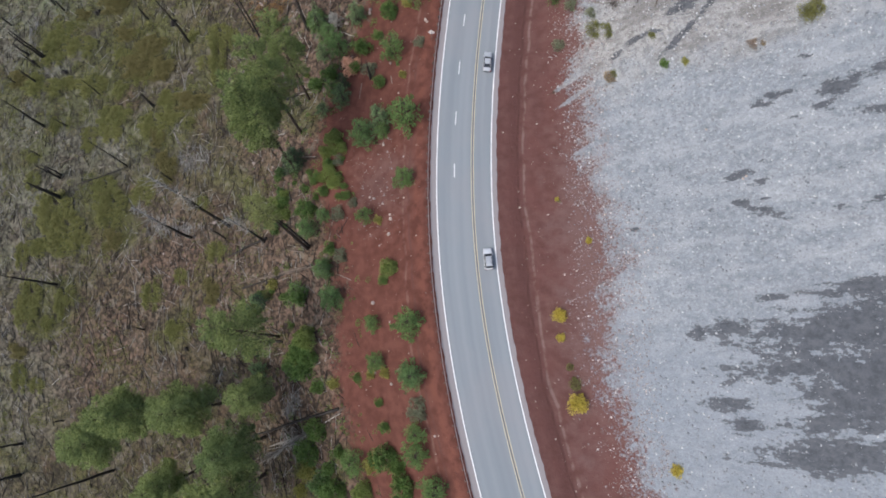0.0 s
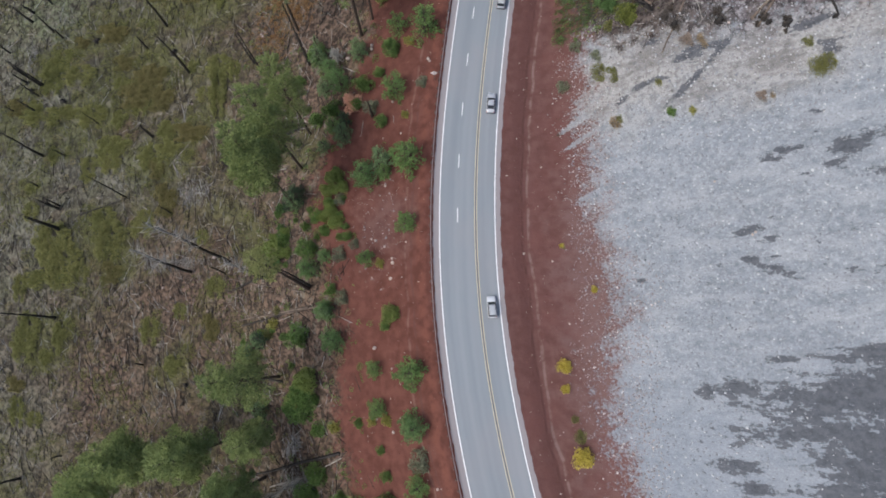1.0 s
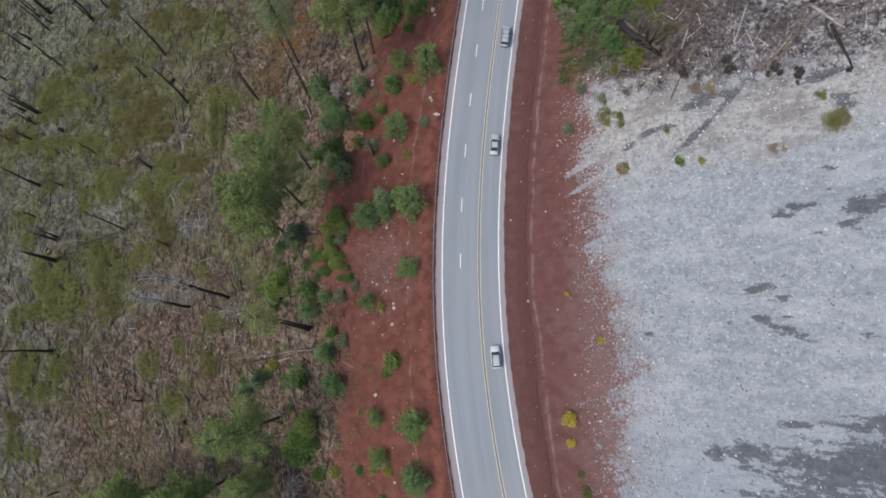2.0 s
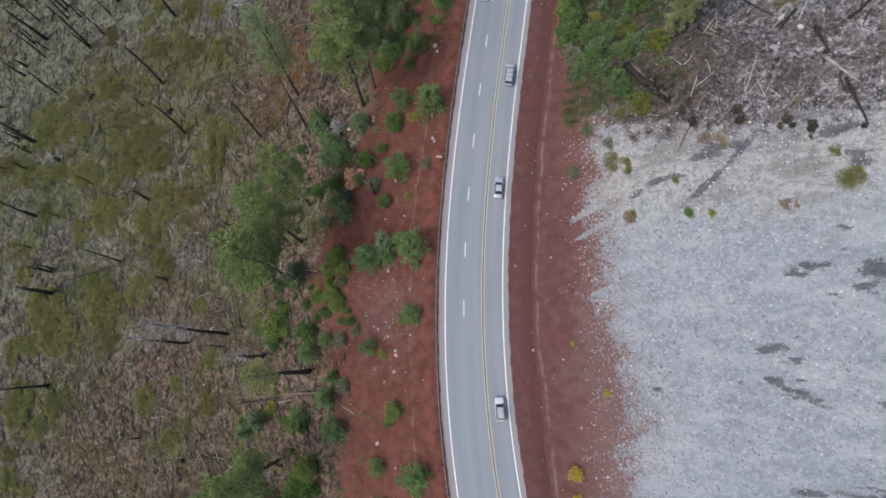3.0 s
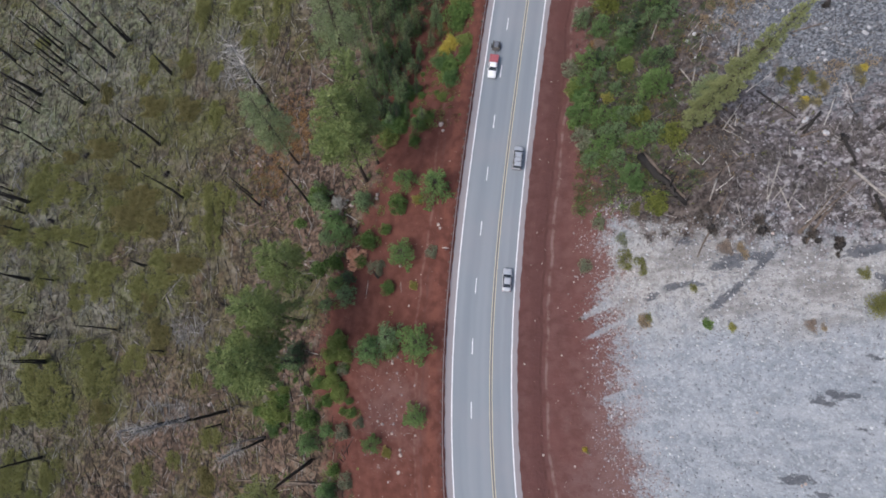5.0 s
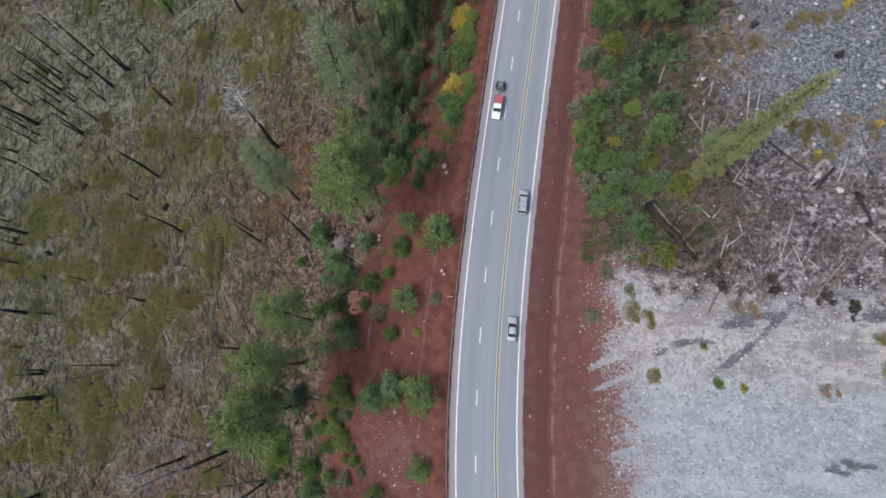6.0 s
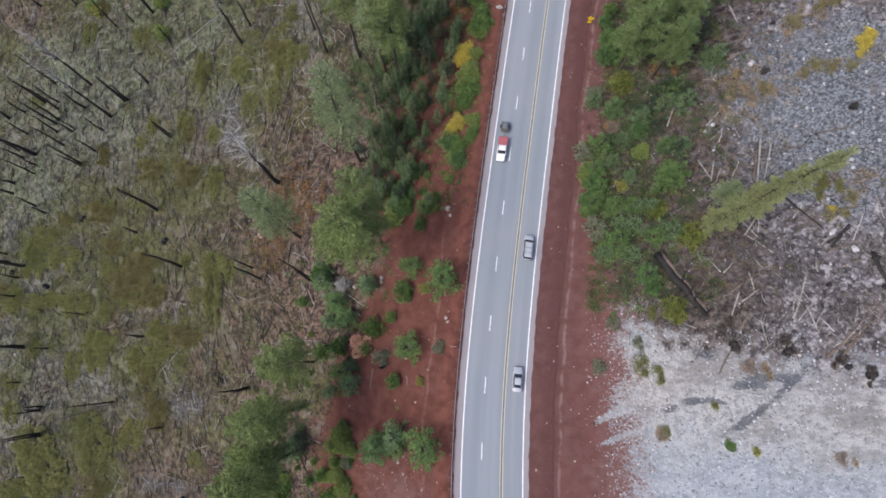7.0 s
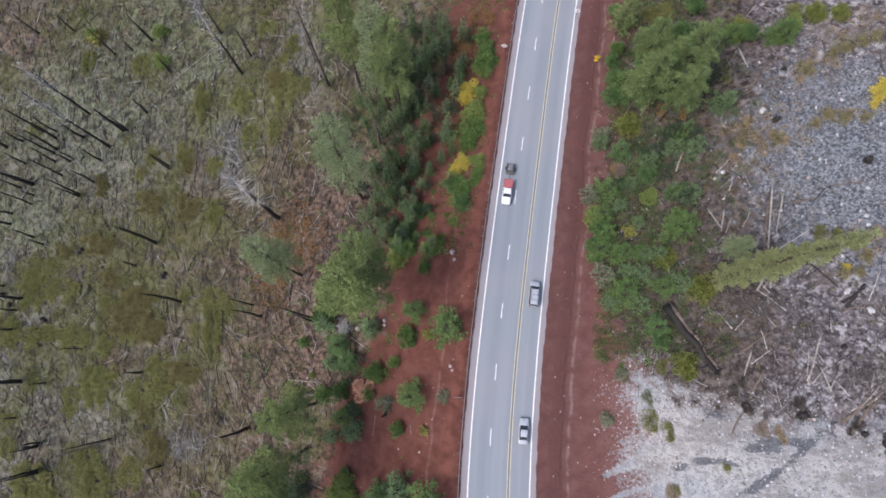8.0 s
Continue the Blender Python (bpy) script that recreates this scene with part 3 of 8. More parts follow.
def make_road():
    road = tagged(new("road", ribbon("road", -9.0, 5.2, 0.03, ASPHALT, np.arange(-140, 310.1, 0.6), 0.3, 0.07)), "grey asphalt road with red-dusted shoulders, bending", "road", kind="structure")
    part("edge_line", ribbon("edge_line", -7.69, -7.51, 0.036, WHITE_LINE), road, "white painted edge line")
    part("edge_line", ribbon("edge_line", 3.96, 4.14, 0.036, WHITE_LINE), road, "white painted edge line")
    part("centre_line", ribbon("centre_line", -0.3, -0.18, 0.036, YELLOW_LINE), road, "yellow painted centre line")
    part("centre_line", ribbon("centre_line", 0.18, 0.3, 0.036, YELLOW_LINE), road, "yellow painted centre line")
    part("centre_gap", ribbon("centre_gap", -0.16, 0.16, 0.034, DARK_GAP), road, "dark worn strip between the yellow lines")
    for k in range(14):
        y = 38.2 + 12.05 * k - 0.055 * k
        part("lane_dash", ribbon("lane_dash", -3.88, -3.74, 0.036, WHITE_LINE, np.linspace(y, y + 3.05, 4)), road, "white lane dash")
    return road


def make_guardrail():
    rail = tagged(empty("guardrail"), "weathered steel guardrail on short wooden posts along the shoulder", "guardrail")
    prof = [(0.0, 0.42), (0.085, 0.46), (0.085, 0.52), (0.0, 0.56), (0.0, 0.60), (0.085, 0.64), (0.085, 0.70), (0.0, 0.74), (-0.02, 0.745)]
    ys = np.arange(-45, 196, 3.81)
    post = bmesh.new()
    box(post, -0.09, 0.09, -0.1, 0.1, -0.6, 0.8, 0.015)
    pm = bm_mesh("post", post, POSTWOOD)
    blk = bmesh.new()
    box(blk, -0.09, 0.09, -0.07, 0.07, 0.40, 0.76, 0.01)
    km = bm_mesh("spacer_block", blk, POSTWOOD)
    for a in ys:
        s = np.linspace(a, a + 3.81, 4)
        v, n = [], len(prof)
        for y in s:
            for dx, z in prof:
                px, py = along(-9.45 + dx, y)
                v.append((float(px), float(py), z))
        f = [(i * n + j, i * n + j + 1, (i + 1) * n + j + 1, (i + 1) * n + j) for i in range(3) for j in range(n - 1)]
        me = mesh_of("rail_beam", v, f, STEEL, True)
        part("rail_beam", me, rail, "galvanised steel beam")
        for y in (a + 0.6, a + 2.505):
            x0, y0 = along(-9.78, y)
            x1, y1 = along(-9.57, y)
            part("post", pm, rail).location = (float(x0), float(y0), 0)
            part("spacer_block", km, rail).location = (float(x1), float(y1), 0)
    return rail


make_ground()
make_road()
make_guardrail()


def on_land(x, y, turn=0.0, size=1.0, tall=None, sink=0.0):
    return pose(x, y, float(land_z(x, y)) - sink, 0, 0, turn) @ Matrix.Diagonal((size, size, tall or size, 1))


PROTOTYPES = {}


def plant(kind, maker, m, label="", category="", group=""):
    """A plant of this kind at m: the first is built, the later ones copied."""
    if kind not in PROTOTYPES:
        ob = PROTOTYPES[kind] = maker()
        ob.matrix_basis = m
    else:
        p = PROTOTYPES[kind]
        ob = copy_thing(p, m @ Matrix.Diagonal((1 / p.scale.x, 1 / p.scale.y, 1 / p.scale.z, 1)))
    return tagged(ob, label, category, group)


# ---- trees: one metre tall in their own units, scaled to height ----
def make_conifer(seed, mat, tall, low, wide, tufts, power, droop, bark, size, broom=1.0, gaps=0.13, slim=0.45):
    """Trunk, limbs in whorls and needle tufts massed along the limbs, with gaps between the boughs."""
    rng = np.random.default_rng(seed)
    H = tall
    tree = empty("conifer_tree")
    t = Tubes(7)
    bend = rng.normal(0, 0.2, 2)
    thick = 0.012 * H + 0.05
    t.add([(bend[0] * math.sin(3 * z), bend[1] * math.sin(4 * z), z * H) for z in (-0.03, 0, 0.04, 0.2, 0.4, 0.6, 0.8, 0.97)],
          [thick * k for k in (1.25, 1.05, 0.9, 0.78, 0.62, 0.44, 0.25, 0.06)])
    part("trunk", t.mesh("trunk", bark), tree)
    limbs, pos, way = Tubes(3), [], []
    z = low
    gap = 0.55 + 0.012 * H
    while z * H < H - 0.3:
        k = rng.integers(4, 7)
        a0 = rng.uniform(0, 6.3)
        f = (1 - z) / (1 - low)
        reach = wide * (f ** power) * (0.6 + 0.4 * min(1, (1 - f) * 5 + 0.2)) + 0.2
        for j in range(k):
            if rng.random() < gaps:
                continue
            a = a0 + 6.283 * j / k + rng.normal(0, 0.25)
            L = reach * rng.uniform(0.55, 1.12)
            d = np.array([math.cos(a), math.sin(a), 0.0])
            zz = z * H + rng.normal(0, 0.2)
            lift = 0.5 * (1 - f) - droop * f
            p = [np.array([0, 0, zz]) + d * L * s + np.array([0, 0, L * (lift * s - 0.12 * s * s)]) for s in (0, 0.5, 1.0)]
            limbs.add(p, [0.05 + 0.03 * f, 0.035, 0.01])
            n = max(4, int(tufts * L * (0.5 + 0.3 * L)))
            s = rng.uniform(0.12, 1.05, n) ** 0.7
            side = np.array([-d[1], d[0], 0])
            sp = rng.normal(0, 0.2, n) * L * (1.1 - 0.8 * s) * broom + rng.normal(0, 0.12, n)
            q = np.array([0, 0, zz]) + np.outer(s * L, d) + np.outer(sp, side)
            q[:, 2] += L * (lift * s - 0.12 * s * s) + rng.normal(0.05, 0.2, n)
            pos.append(q)
            way.append(np.tile(d * 0.8, (n, 1)) + np.outer(np.sign(sp) * 0.8, side) + np.array([0, 0, 0.35]))
        z += gap * rng.uniform(0.75, 1.25) / H
    tagged(part("branchwork", limbs.mesh("branchwork", bark), tree), kind="stuff")
    part("crown", leaf_mesh("crown", np.concatenate(pos), np.concatenate(way), size, slim, mat, rng, 1.3), tree)
    tree["tall"] = tall
    return tree


CONIFERS = {
    "pine_a": (38.0, lambda: make_conifer(1, NEEDLE_PINE, 38, 0.47, 7.6, 12, 0.5, 0.1, BARK, 0.7, 1.25, 0.2, 0.36)),
    "pine_b": (38.0, lambda: make_conifer(2, NEEDLE_PINE, 38, 0.5, 7.6, 12, 0.42, 0.05, BARK, 0.7, 1.3, 0.2, 0.36)),
    "pine_c": (38.0, lambda: make_conifer(8, NEEDLE_PINE_DARK, 38, 0.46, 7.4, 12, 0.52, 0.15, BARK, 0.7, 1.2, 0.2, 0.36)),
    "pine_open": (38.0, lambda: make_conifer(41, NEEDLE_PINE, 38, 0.53, 7.9, 13, 0.4, 0.05, BARK, 0.8, 1.5, 0.2, 0.34)),
    "pine_open_b": (38.0, lambda: make_conifer(42, NEEDLE_PINE, 38, 0.55, 7.6, 13, 0.45, 0.1, BARK, 0.8, 1.4, 0.24, 0.34)),
    "pine_small": (16.0, lambda: make_conifer(9, NEEDLE_PINE, 16, 0.2, 4.2, 9, 0.6, 0.15, BARK, 0.5, 1.2)),
    "grey": (38.0, lambda: make_conifer(3, NEEDLE_GREY, 38, 0.44, 7.0, 11, 0.45, 0.1, BARK, 0.52, 1.3)),
    "fir_a": (8.0, lambda: make_conifer(4, NEEDLE_FIR, 8, 0.06, 2.5, 14, 0.9, 0.2, BARK, 0.37)),
    "fir_b": (8.0, lambda: make_conifer(5, NEEDLE_FIR, 8, 0.06, 2.7, 12, 0.8, 0.15, BARK, 0.37)),
    "young_pine": (7.2, lambda: make_conifer(31, NEEDLE_YOUNG, 7.2, 0.05, 2.9, 15, 0.5, 0.05, BARK, 0.36, 1.25)),
    "young_pine_b": (7.2, lambda: make_conifer(32, NEEDLE_YOUNG, 7.2, 0.05, 2.9, 14, 0.6, 0.1, BARK, 0.38, 1.2)),
    "blue_pine": (7.2, lambda: make_conifer(33, LEAF_BLUE, 7.2, 0.05, 2.9, 15, 0.55, 0.05, BARK, 0.36, 1.2)),
    "bleached_fir": (7.0, lambda: make_conifer(34, NEEDLE_DEAD, 7, 0.06, 2.2, 9, 0.8, 0.15, GREYWOOD, 0.34)),
    "thin_pine": (38.0, lambda: make_conifer(36, NEEDLE_THIN, 38, 0.74, 3.9, 11, 0.45, 0.1, BARK, 0.5, 1.3)),
    "pale_fir": (8.0, lambda: make_conifer(38, NEEDLE_GREY, 8, 0.06, 2.4, 13, 0.8, 0.15, BARK, 0.36)),
    # fir with the shade already in its needle colour
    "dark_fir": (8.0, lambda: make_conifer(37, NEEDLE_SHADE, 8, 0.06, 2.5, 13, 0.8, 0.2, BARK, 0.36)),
    "blue": (8.0, lambda: make_conifer(6, LEAF_BLUE, 8, 0.06, 2.1, 15, 0.8, 0.15, BARK, 0.36)),
    "larch": (36.0, lambda: make_conifer(7, NEEDLE_LARCH, 36, 0.1, 2.9, 38, 0.5, 0.1, BARK, 0.4, 1.1, 0.03, 0.4)),
}


def conifer(kind, x, y, tall, wide=1.0, label="", turn=None):
    s = tall / CONIFERS[kind][0]
    m = on_land(x, y, random.uniform(0, 360) if turn is None else turn, wide, s)
    return plant(kind, CONIFERS[kind][1], m, label, "tree")


def make_snag(seed, mat, stubs, upper=None):
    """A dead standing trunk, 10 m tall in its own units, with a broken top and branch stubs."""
    rng = np.random.default_rng(seed)
    snag = empty("dead_tree")
    t = Tubes(7)
    zs = np.linspace(-0.4, 10, 8)
    c = np.cumsum(rng.normal(0, 0.05, (8, 2)), 0)
    pts = [(c[i][0], c[i][1], zs[i]) for i in range(8)]
    t.add(pts, [0.24, 0.2, 0.18, 0.16, 0.135, 0.11, 0.085, 0.05])
    part("trunk", t.mesh("trunk", mat), snag)
    if upper:
        u = Tubes(6)
        u.add([Vector(p) for p in pts[4:]], [0.142, 0.118, 0.093, 0.055])
        part("upper_trunk", u.mesh("upper_trunk", upper), snag, "bleached bare upper trunk")
    if stubs:
        b = Tubes(3)
        for _ in range(stubs):
            z = rng.uniform(3.0, 9.9) if upper is None else rng.uniform(4.6, 10)
            a, L = rng.uniform(0, 6.3), rng.uniform(0.3, 1.0) * (1 if upper is None else 1.6)
            i = int(z / 10.4 * 7)
            p = Vector((pts[i][0], pts[i][1], z))
            d = Vector((math.cos(a), math.sin(a), rng.uniform(-0.2, 0.6)))
            b.add([p, p + d * L * 0.5, p + d * L + Vector((0, 0, 0.1))], [0.035, 0.025, 0.008])
        tagged(part("branchwork", b.mesh("branchwork", upper or mat), snag, "bare bleached branches" if upper else ""), kind="stuff")
    return snag


SNAGS = {
    "char_a": lambda: make_snag(11, CHAR, 7), "char_b": lambda: make_snag(12, CHAR, 3), "char_c": lambda: make_snag(13, CHAR, 12),
    "silver": lambda: make_snag(14, CHAR, 75, PALEWOOD), "grey_snag": lambda: make_snag(15, BROWNWOOD, 14),
}


def snag(kind, x, y, tall, thick=1.0, lean=0.0):
    s = tall / 10.0
    m = pose(x, y, float(land_z(x, y)) - 0.1, lean, lean * 0.5, random.uniform(0, 360)) @ Matrix.Diagonal((thick * 1.5, thick * 1.5, s, 1))
    lab = {"silver": "blackened dead tree with bleached bare branches", "grey_snag": "bare brown dead tree trunk standing on the burnt slope"}.get(kind, "charred bare tree trunk standing on the burnt slope")
    return plant(kind, SNAGS[kind], m, lab, "dead tree", "standing dead trunks")


def make_shrub(seed, mat, leaves, lobes, size, tall, name="shrub", slim=0.6):
    """Woody stems with a lobed mass of leaves, 1 m in radius."""
    rng = np.random.default_rng(seed)
    bush = empty(name)
    t, pos, way = Tubes(3), [], []
    for i in range(lobes):
        a = 6.283 * i / lobes + rng.normal(0, 0.5)
        r = 0.0 if i == 0 else 0.68 * rng.random() ** 0.6
        c = np.array([r * math.cos(a), r * math.sin(a), tall * rng.uniform(0.4, 0.75) * (1.1 - 0.5 * r)])
        R = rng.uniform(0.26, 0.44) * (1.4 if i == 0 else 1)
        if i % 2 == 0:
            t.add([(0, 0, -0.1), tuple(c * [0.5, 0.5, 0.55]), tuple(c)], [0.035, 0.022, 0.008])
        n = int(leaves / lobes)
        d = rng.normal(0, 1, (n, 3))
        d[:, 2] = np.abs(d[:, 2]) * 1.1 - 0.25
        d /= np.linalg.norm(d, axis=1, keepdims=True)
        q = c + d * R * (rng.uniform(0.25, 1.0, (n, 1)) ** 0.5) * rng.uniform(0.8, 1.2, (n, 1)) * [1, 1, tall]
        q[:, 2] = np.maximum(q[:, 2], 0.03)
        pos.append(q)
        way.append(d)
    tagged(part("woody_base", t.mesh("woody_base", BROWNWOOD), bush), kind="stuff")
    part("foliage", leaf_mesh("foliage", np.concatenate(pos), np.concatenate(way), size, slim, mat, rng, 0.7), bush)
    return bush


SHRUBS = {
    "green_a": lambda: make_shrub(21, LEAF_GREEN, 1700, 15, 0.125, 0.95), "green_b": lambda: make_shrub(22, LEAF_GREEN, 1700, 13, 0.125, 0.85),
    "fresh": lambda: make_shrub(33, LEAF_FRESH, 1700, 13, 0.125, 0.9),
    "blue_a": lambda: make_shrub(23, LEAF_BLUE, 1700, 14, 0.125, 1.0), "olive_a": lambda: make_shrub(24, LEAF_OLIVE, 1900, 16, 0.085, 0.5, "brush_clump"),
    "olive_b": lambda: make_shrub(25, LEAF_OLIVE, 1900, 13, 0.085, 0.45, "brush_clump"), "olive_c": lambda: make_shrub(26, LEAF_OLIVE, 1900, 18, 0.085, 0.5, "brush_clump"),
    "dry_a": lambda: make_shrub(27, LEAF_DRY, 750, 14, 0.12, 0.5, "brush_clump"), "yellow": lambda: make_shrub(28, LEAF_YELLOW, 1500, 18, 0.14, 0.9),
    "grey_leaf": lambda: make_shrub(34, LEAF_GREY, 700, 12, 0.17, 0.8), "yellow_green": lambda: make_shrub(35, LEAF_LIME, 700, 11, 0.17, 0.85),
    "rusty": lambda: make_shrub(36, LEAF_FADED, 1500, 12, 0.1, 0.6, "brush_clump"),
    "charred": lambda: make_shrub(37, LEAF_CHAR, 620, 13, 0.5, 0.7, "burnt_bush", 0.1),
    "olive_dense": lambda: make_shrub(38, LEAF_OLIVE_GREEN, 1500, 15, 0.13, 0.8),
    "tan": lambda: make_shrub(40, LEAF_TAN, 900, 13, 0.13, 0.5, "brush_clump"),
    "rust": lambda: make_shrub(39, LEAF_RUST, 1300, 13, 0.12, 0.5),
    "orange": lambda: make_shrub(29, LEAF_ORANGE, 1900, 12, 0.13, 0.8), "small": lambda: make_shrub(30, LEAF_GREEN, 800, 9, 0.15, 0.9),
}
SHRUB_LABEL = {"g": "round green leafy shrub on the bare slope", "f": "fresh yellow-green leafy shrub", "b": "bluish-green dense shrub beside the road", "o": "low olive-green brush on the burnt slope",
               "d": "dry olive-brown brush on the slope", "y": "bright yellow autumn bush beside the road", "r": "rusty orange autumn bush", "u": "dry faded brown brush on pale ground", "k": "charred dark brown burnt bush on pale ash", "v": "dense olive-green bush on the bank", "t": "dry tan brush on pale ground", "n": "low rust-brown autumn bush among firs", "w": "thin grey-green shrub on red cinder", "l": "small yellow-green shrub on red cinder", "s": "small green shrub on bare ground"}


def shrub(kind, x, y, size, tall=None, group=""):
    key = {"orange": "r", "rust": "n", "rusty": "u", "olive_dense": "v", "charred": "k", "grey_leaf": "w", "yellow_green": "l"}.get(kind, kind[0])
    return plant(kind, SHRUBS[kind], on_land(x, y, random.uniform(0, 360), size, tall or size, 0.05), SHRUB_LABEL[key], "bush", group)


def make_patch(seed, mat):
    """A spread of low brush, 1 m in radius: many small rounded clumps grown together, ragged at the rim."""
    rng = np.random.default_rng(seed)
    bush = empty("brush_patch")
    pos, way, t = [], [], Tubes(3)
    for i in range(34):
        a, r = rng.uniform(0, 6.283), 0.86 * rng.random() ** 0.55 * rng.uniform(0.8, 1.15)
        c = np.array([r * math.cos(a), r * math.sin(a), 0.12])
        R = rng.uniform(0.16, 0.32) * (1.15 - 0.35 * r)
        n = int(2600 * R * R)
        d = rng.normal(0, 1, (n, 3))
        d[:, 2] = np.abs(d[:, 2])
        d /= np.linalg.norm(d, axis=1, keepdims=True)
        q = c + d * R * rng.uniform(0.5, 1.1, (n, 1)) * [1, 1, 0.8]
        pos.append(q)
        way.append(d)
        if i % 3 == 0:
            t.add([(c[0] * 0.8, c[1] * 0.8, -0.05), tuple(c)], [0.012, 0.006])
    tagged(part("woody_base", t.mesh("woody_base", BROWNWOOD), bush), kind="stuff")
    part("foliage", leaf_mesh("foliage", np.concatenate(pos), np.concatenate(way), 0.07, 0.7, mat, rng, 1.2), bush)
    return bush


PATCHES = {"a": lambda: make_patch(61, LEAF_OLIVE), "b": lambda: make_patch(62, LEAF_OLIVE_BROWN), "c": lambda: make_patch(63, LEAF_OLIVE)}


def brush_patch(kind, x, y, rx, ry):
    """Low brush over an oval of the slope, about half as high as its radius."""
    e = 0.5
    sx, sy = (float(land_z(x + e, y) - land_z(x - e, y)), float(land_z(x, y + e) - land_z(x, y - e)))
    turn = Vector((0, 0, 1)).rotation_difference(Vector((-sx, -sy, 1)).normalized()).to_matrix().to_4x4()
    m = Matrix.Translation((x, y, float(land_z(x, y)) - 0.1)) @ turn @ Matrix.Diagonal((rx, ry, 0.3 * (rx + ry), 1))
    return plant("patch_" + kind, PATCHES[kind], m, "spreading low olive-brown brush on the burnt slope" if kind == "b" else "spreading low olive-green brush on the burnt slope", "brush", "brush on the burnt slope")


def make_log(seed, mat, stubs, reach=1.0, stout=1.0, crook=0.006):
    rng = np.random.default_rng(seed)
    log = empty("fallen_log")
    t = Tubes(7)
    xs = np.linspace(-0.5, 0.5, 6)
    j = rng.normal(0, crook, (6, 2))
    pts = [(xs[i] * 10, j[i][0] * 8, j[i][1] * 4) for i in range(6)]
    t.add(pts, [0.2, 0.19, 0.17, 0.15, 0.125, 0.09])
    part("trunk", t.mesh("trunk", mat), log)
    if stubs:
        b = Tubes(3)
        for _ in range(stubs):
            x, a = rng.uniform(-1, 5), rng.uniform(0, 3.14)
            d = Vector((0.5, math.cos(a), math.sin(a)))
            b.add([(x, 0, 0), tuple(Vector((x, 0, 0)) + d * rng.uniform(0.4, 1.3) * reach)], [0.04 * stout, 0.012 * stout])
        tagged(part("branchwork", b.mesh("branchwork", mat), log), kind="stuff")
    return log


LOGS = {"trunk_with_shadow": lambda: make_log(39, CHAR, 26, 1.0, 1.2, 0.009), "twiggy": lambda: make_log(37, PALEWOOD, 90, 3.6, 1.8), "grey": lambda: make_log(31, GREYWOOD, 5), "brown": lambda: make_log(32, BROWNWOOD, 4), "black": lambda: make_log(33, CHAR, 6)}


def log(kind, x0, y0, x1, y1, thick=1.0):
    """A fallen trunk lying from one place to another, bedded on the ground."""
    a, b = (Vector((x, y, float(land_z(x, y)) + 0.16 * thick)) for x, y in ((x0, y0), (x1, y1)))
    mid = (a + b) / 2
    mid.z = max(mid.z, float(land_z(mid.x, mid.y)) + 0.05)
    m = Matrix.Translation(mid) @ (b - a).to_track_quat("X", "Z").to_matrix().to_4x4() @ Matrix.Diagonal(((b - a).length / 10, thick, thick, 1))
    lab = {"trunk_with_shadow": "dark trunk with broken branch stubs, thickened to include its shadow", "twiggy": "bleached fallen tree with bare spreading branches", "grey": "bleached grey fallen trunk lying on the slope", "brown": "brown fallen trunk lying among litter", "black": "charred fallen trunk lying on the ground"}[kind]
    return plant("log_" + kind, LOGS[kind], m, lab, "log", "fallen trunks")


def make_stump(seed):
    """A burnt stump torn over: short bole with a spread of broken roots."""
    rng = np.random.default_rng(seed)
    st = empty("burnt_stump")
    t = Tubes(8)
    t.add([(0, 0, -0.2), (0.05, 0, 0.25), (0.15, 0.05, 0.7), (0.2, 0.08, 0.95)], [0.62, 0.48, 0.38, 0.3])
    part("bole", t.mesh("bole", CHAR), st)
    for i in range(7):
        a = 0.9 * i + rng.normal(0, 0.2)
        d = Vector((math.cos(a), math.sin(a), 0))
        r = Tubes(5)
        r.add([d * 0.3 + Vector((0, 0, 0.25)), d * 0.6 + Vector((0, 0, rng.uniform(0.2, 0.5))), d * rng.uniform(0.8, 1.1) + Vector((0, 0, rng.uniform(0.0, 0.5)))], [0.17, 0.11, 0.03])
        part("root", r.mesh("root", CHAR), st)
    return st


def stump(x, y, size):
    return plant("stump", lambda: make_stump(50), on_land(x, y, random.uniform(0, 360), size), "blackened burnt stump with broken roots", "stump", "burnt stumps")


def make_stone(seed, mat):
    rng = np.random.default_rng(seed)
    bm = bmesh.new()
    bmesh.ops.create_icosphere(bm, subdivisions=2, radius=0.5)
    cut = rng.normal(0, 1, (7, 3))
    cut /= np.linalg.norm(cut, axis=1, keepdims=True)
    for v in bm.verts:
        for c in cut:
            d = v.co.dot(Vector(c)) - 0.36
            if d > 0:
                v.co -= Vector(c) * d
        v.co.z *= 0.7
    return new("boulder", bm_mesh("boulder", bm, mat))


def stone(k, x, y, size, white=False):
    lab = "whitish angular boulder among grey rubble" if white else "pale angular boulder lying on the slope"
    return plant("stone_%d%s" % (k, white), lambda: make_stone(40 + k, WHITE_STONE if white else PALE_STONE), on_land(x, y, random.uniform(0, 360), size) @ pose(0, 0, 0.15), lab, "rock", "loose boulders")


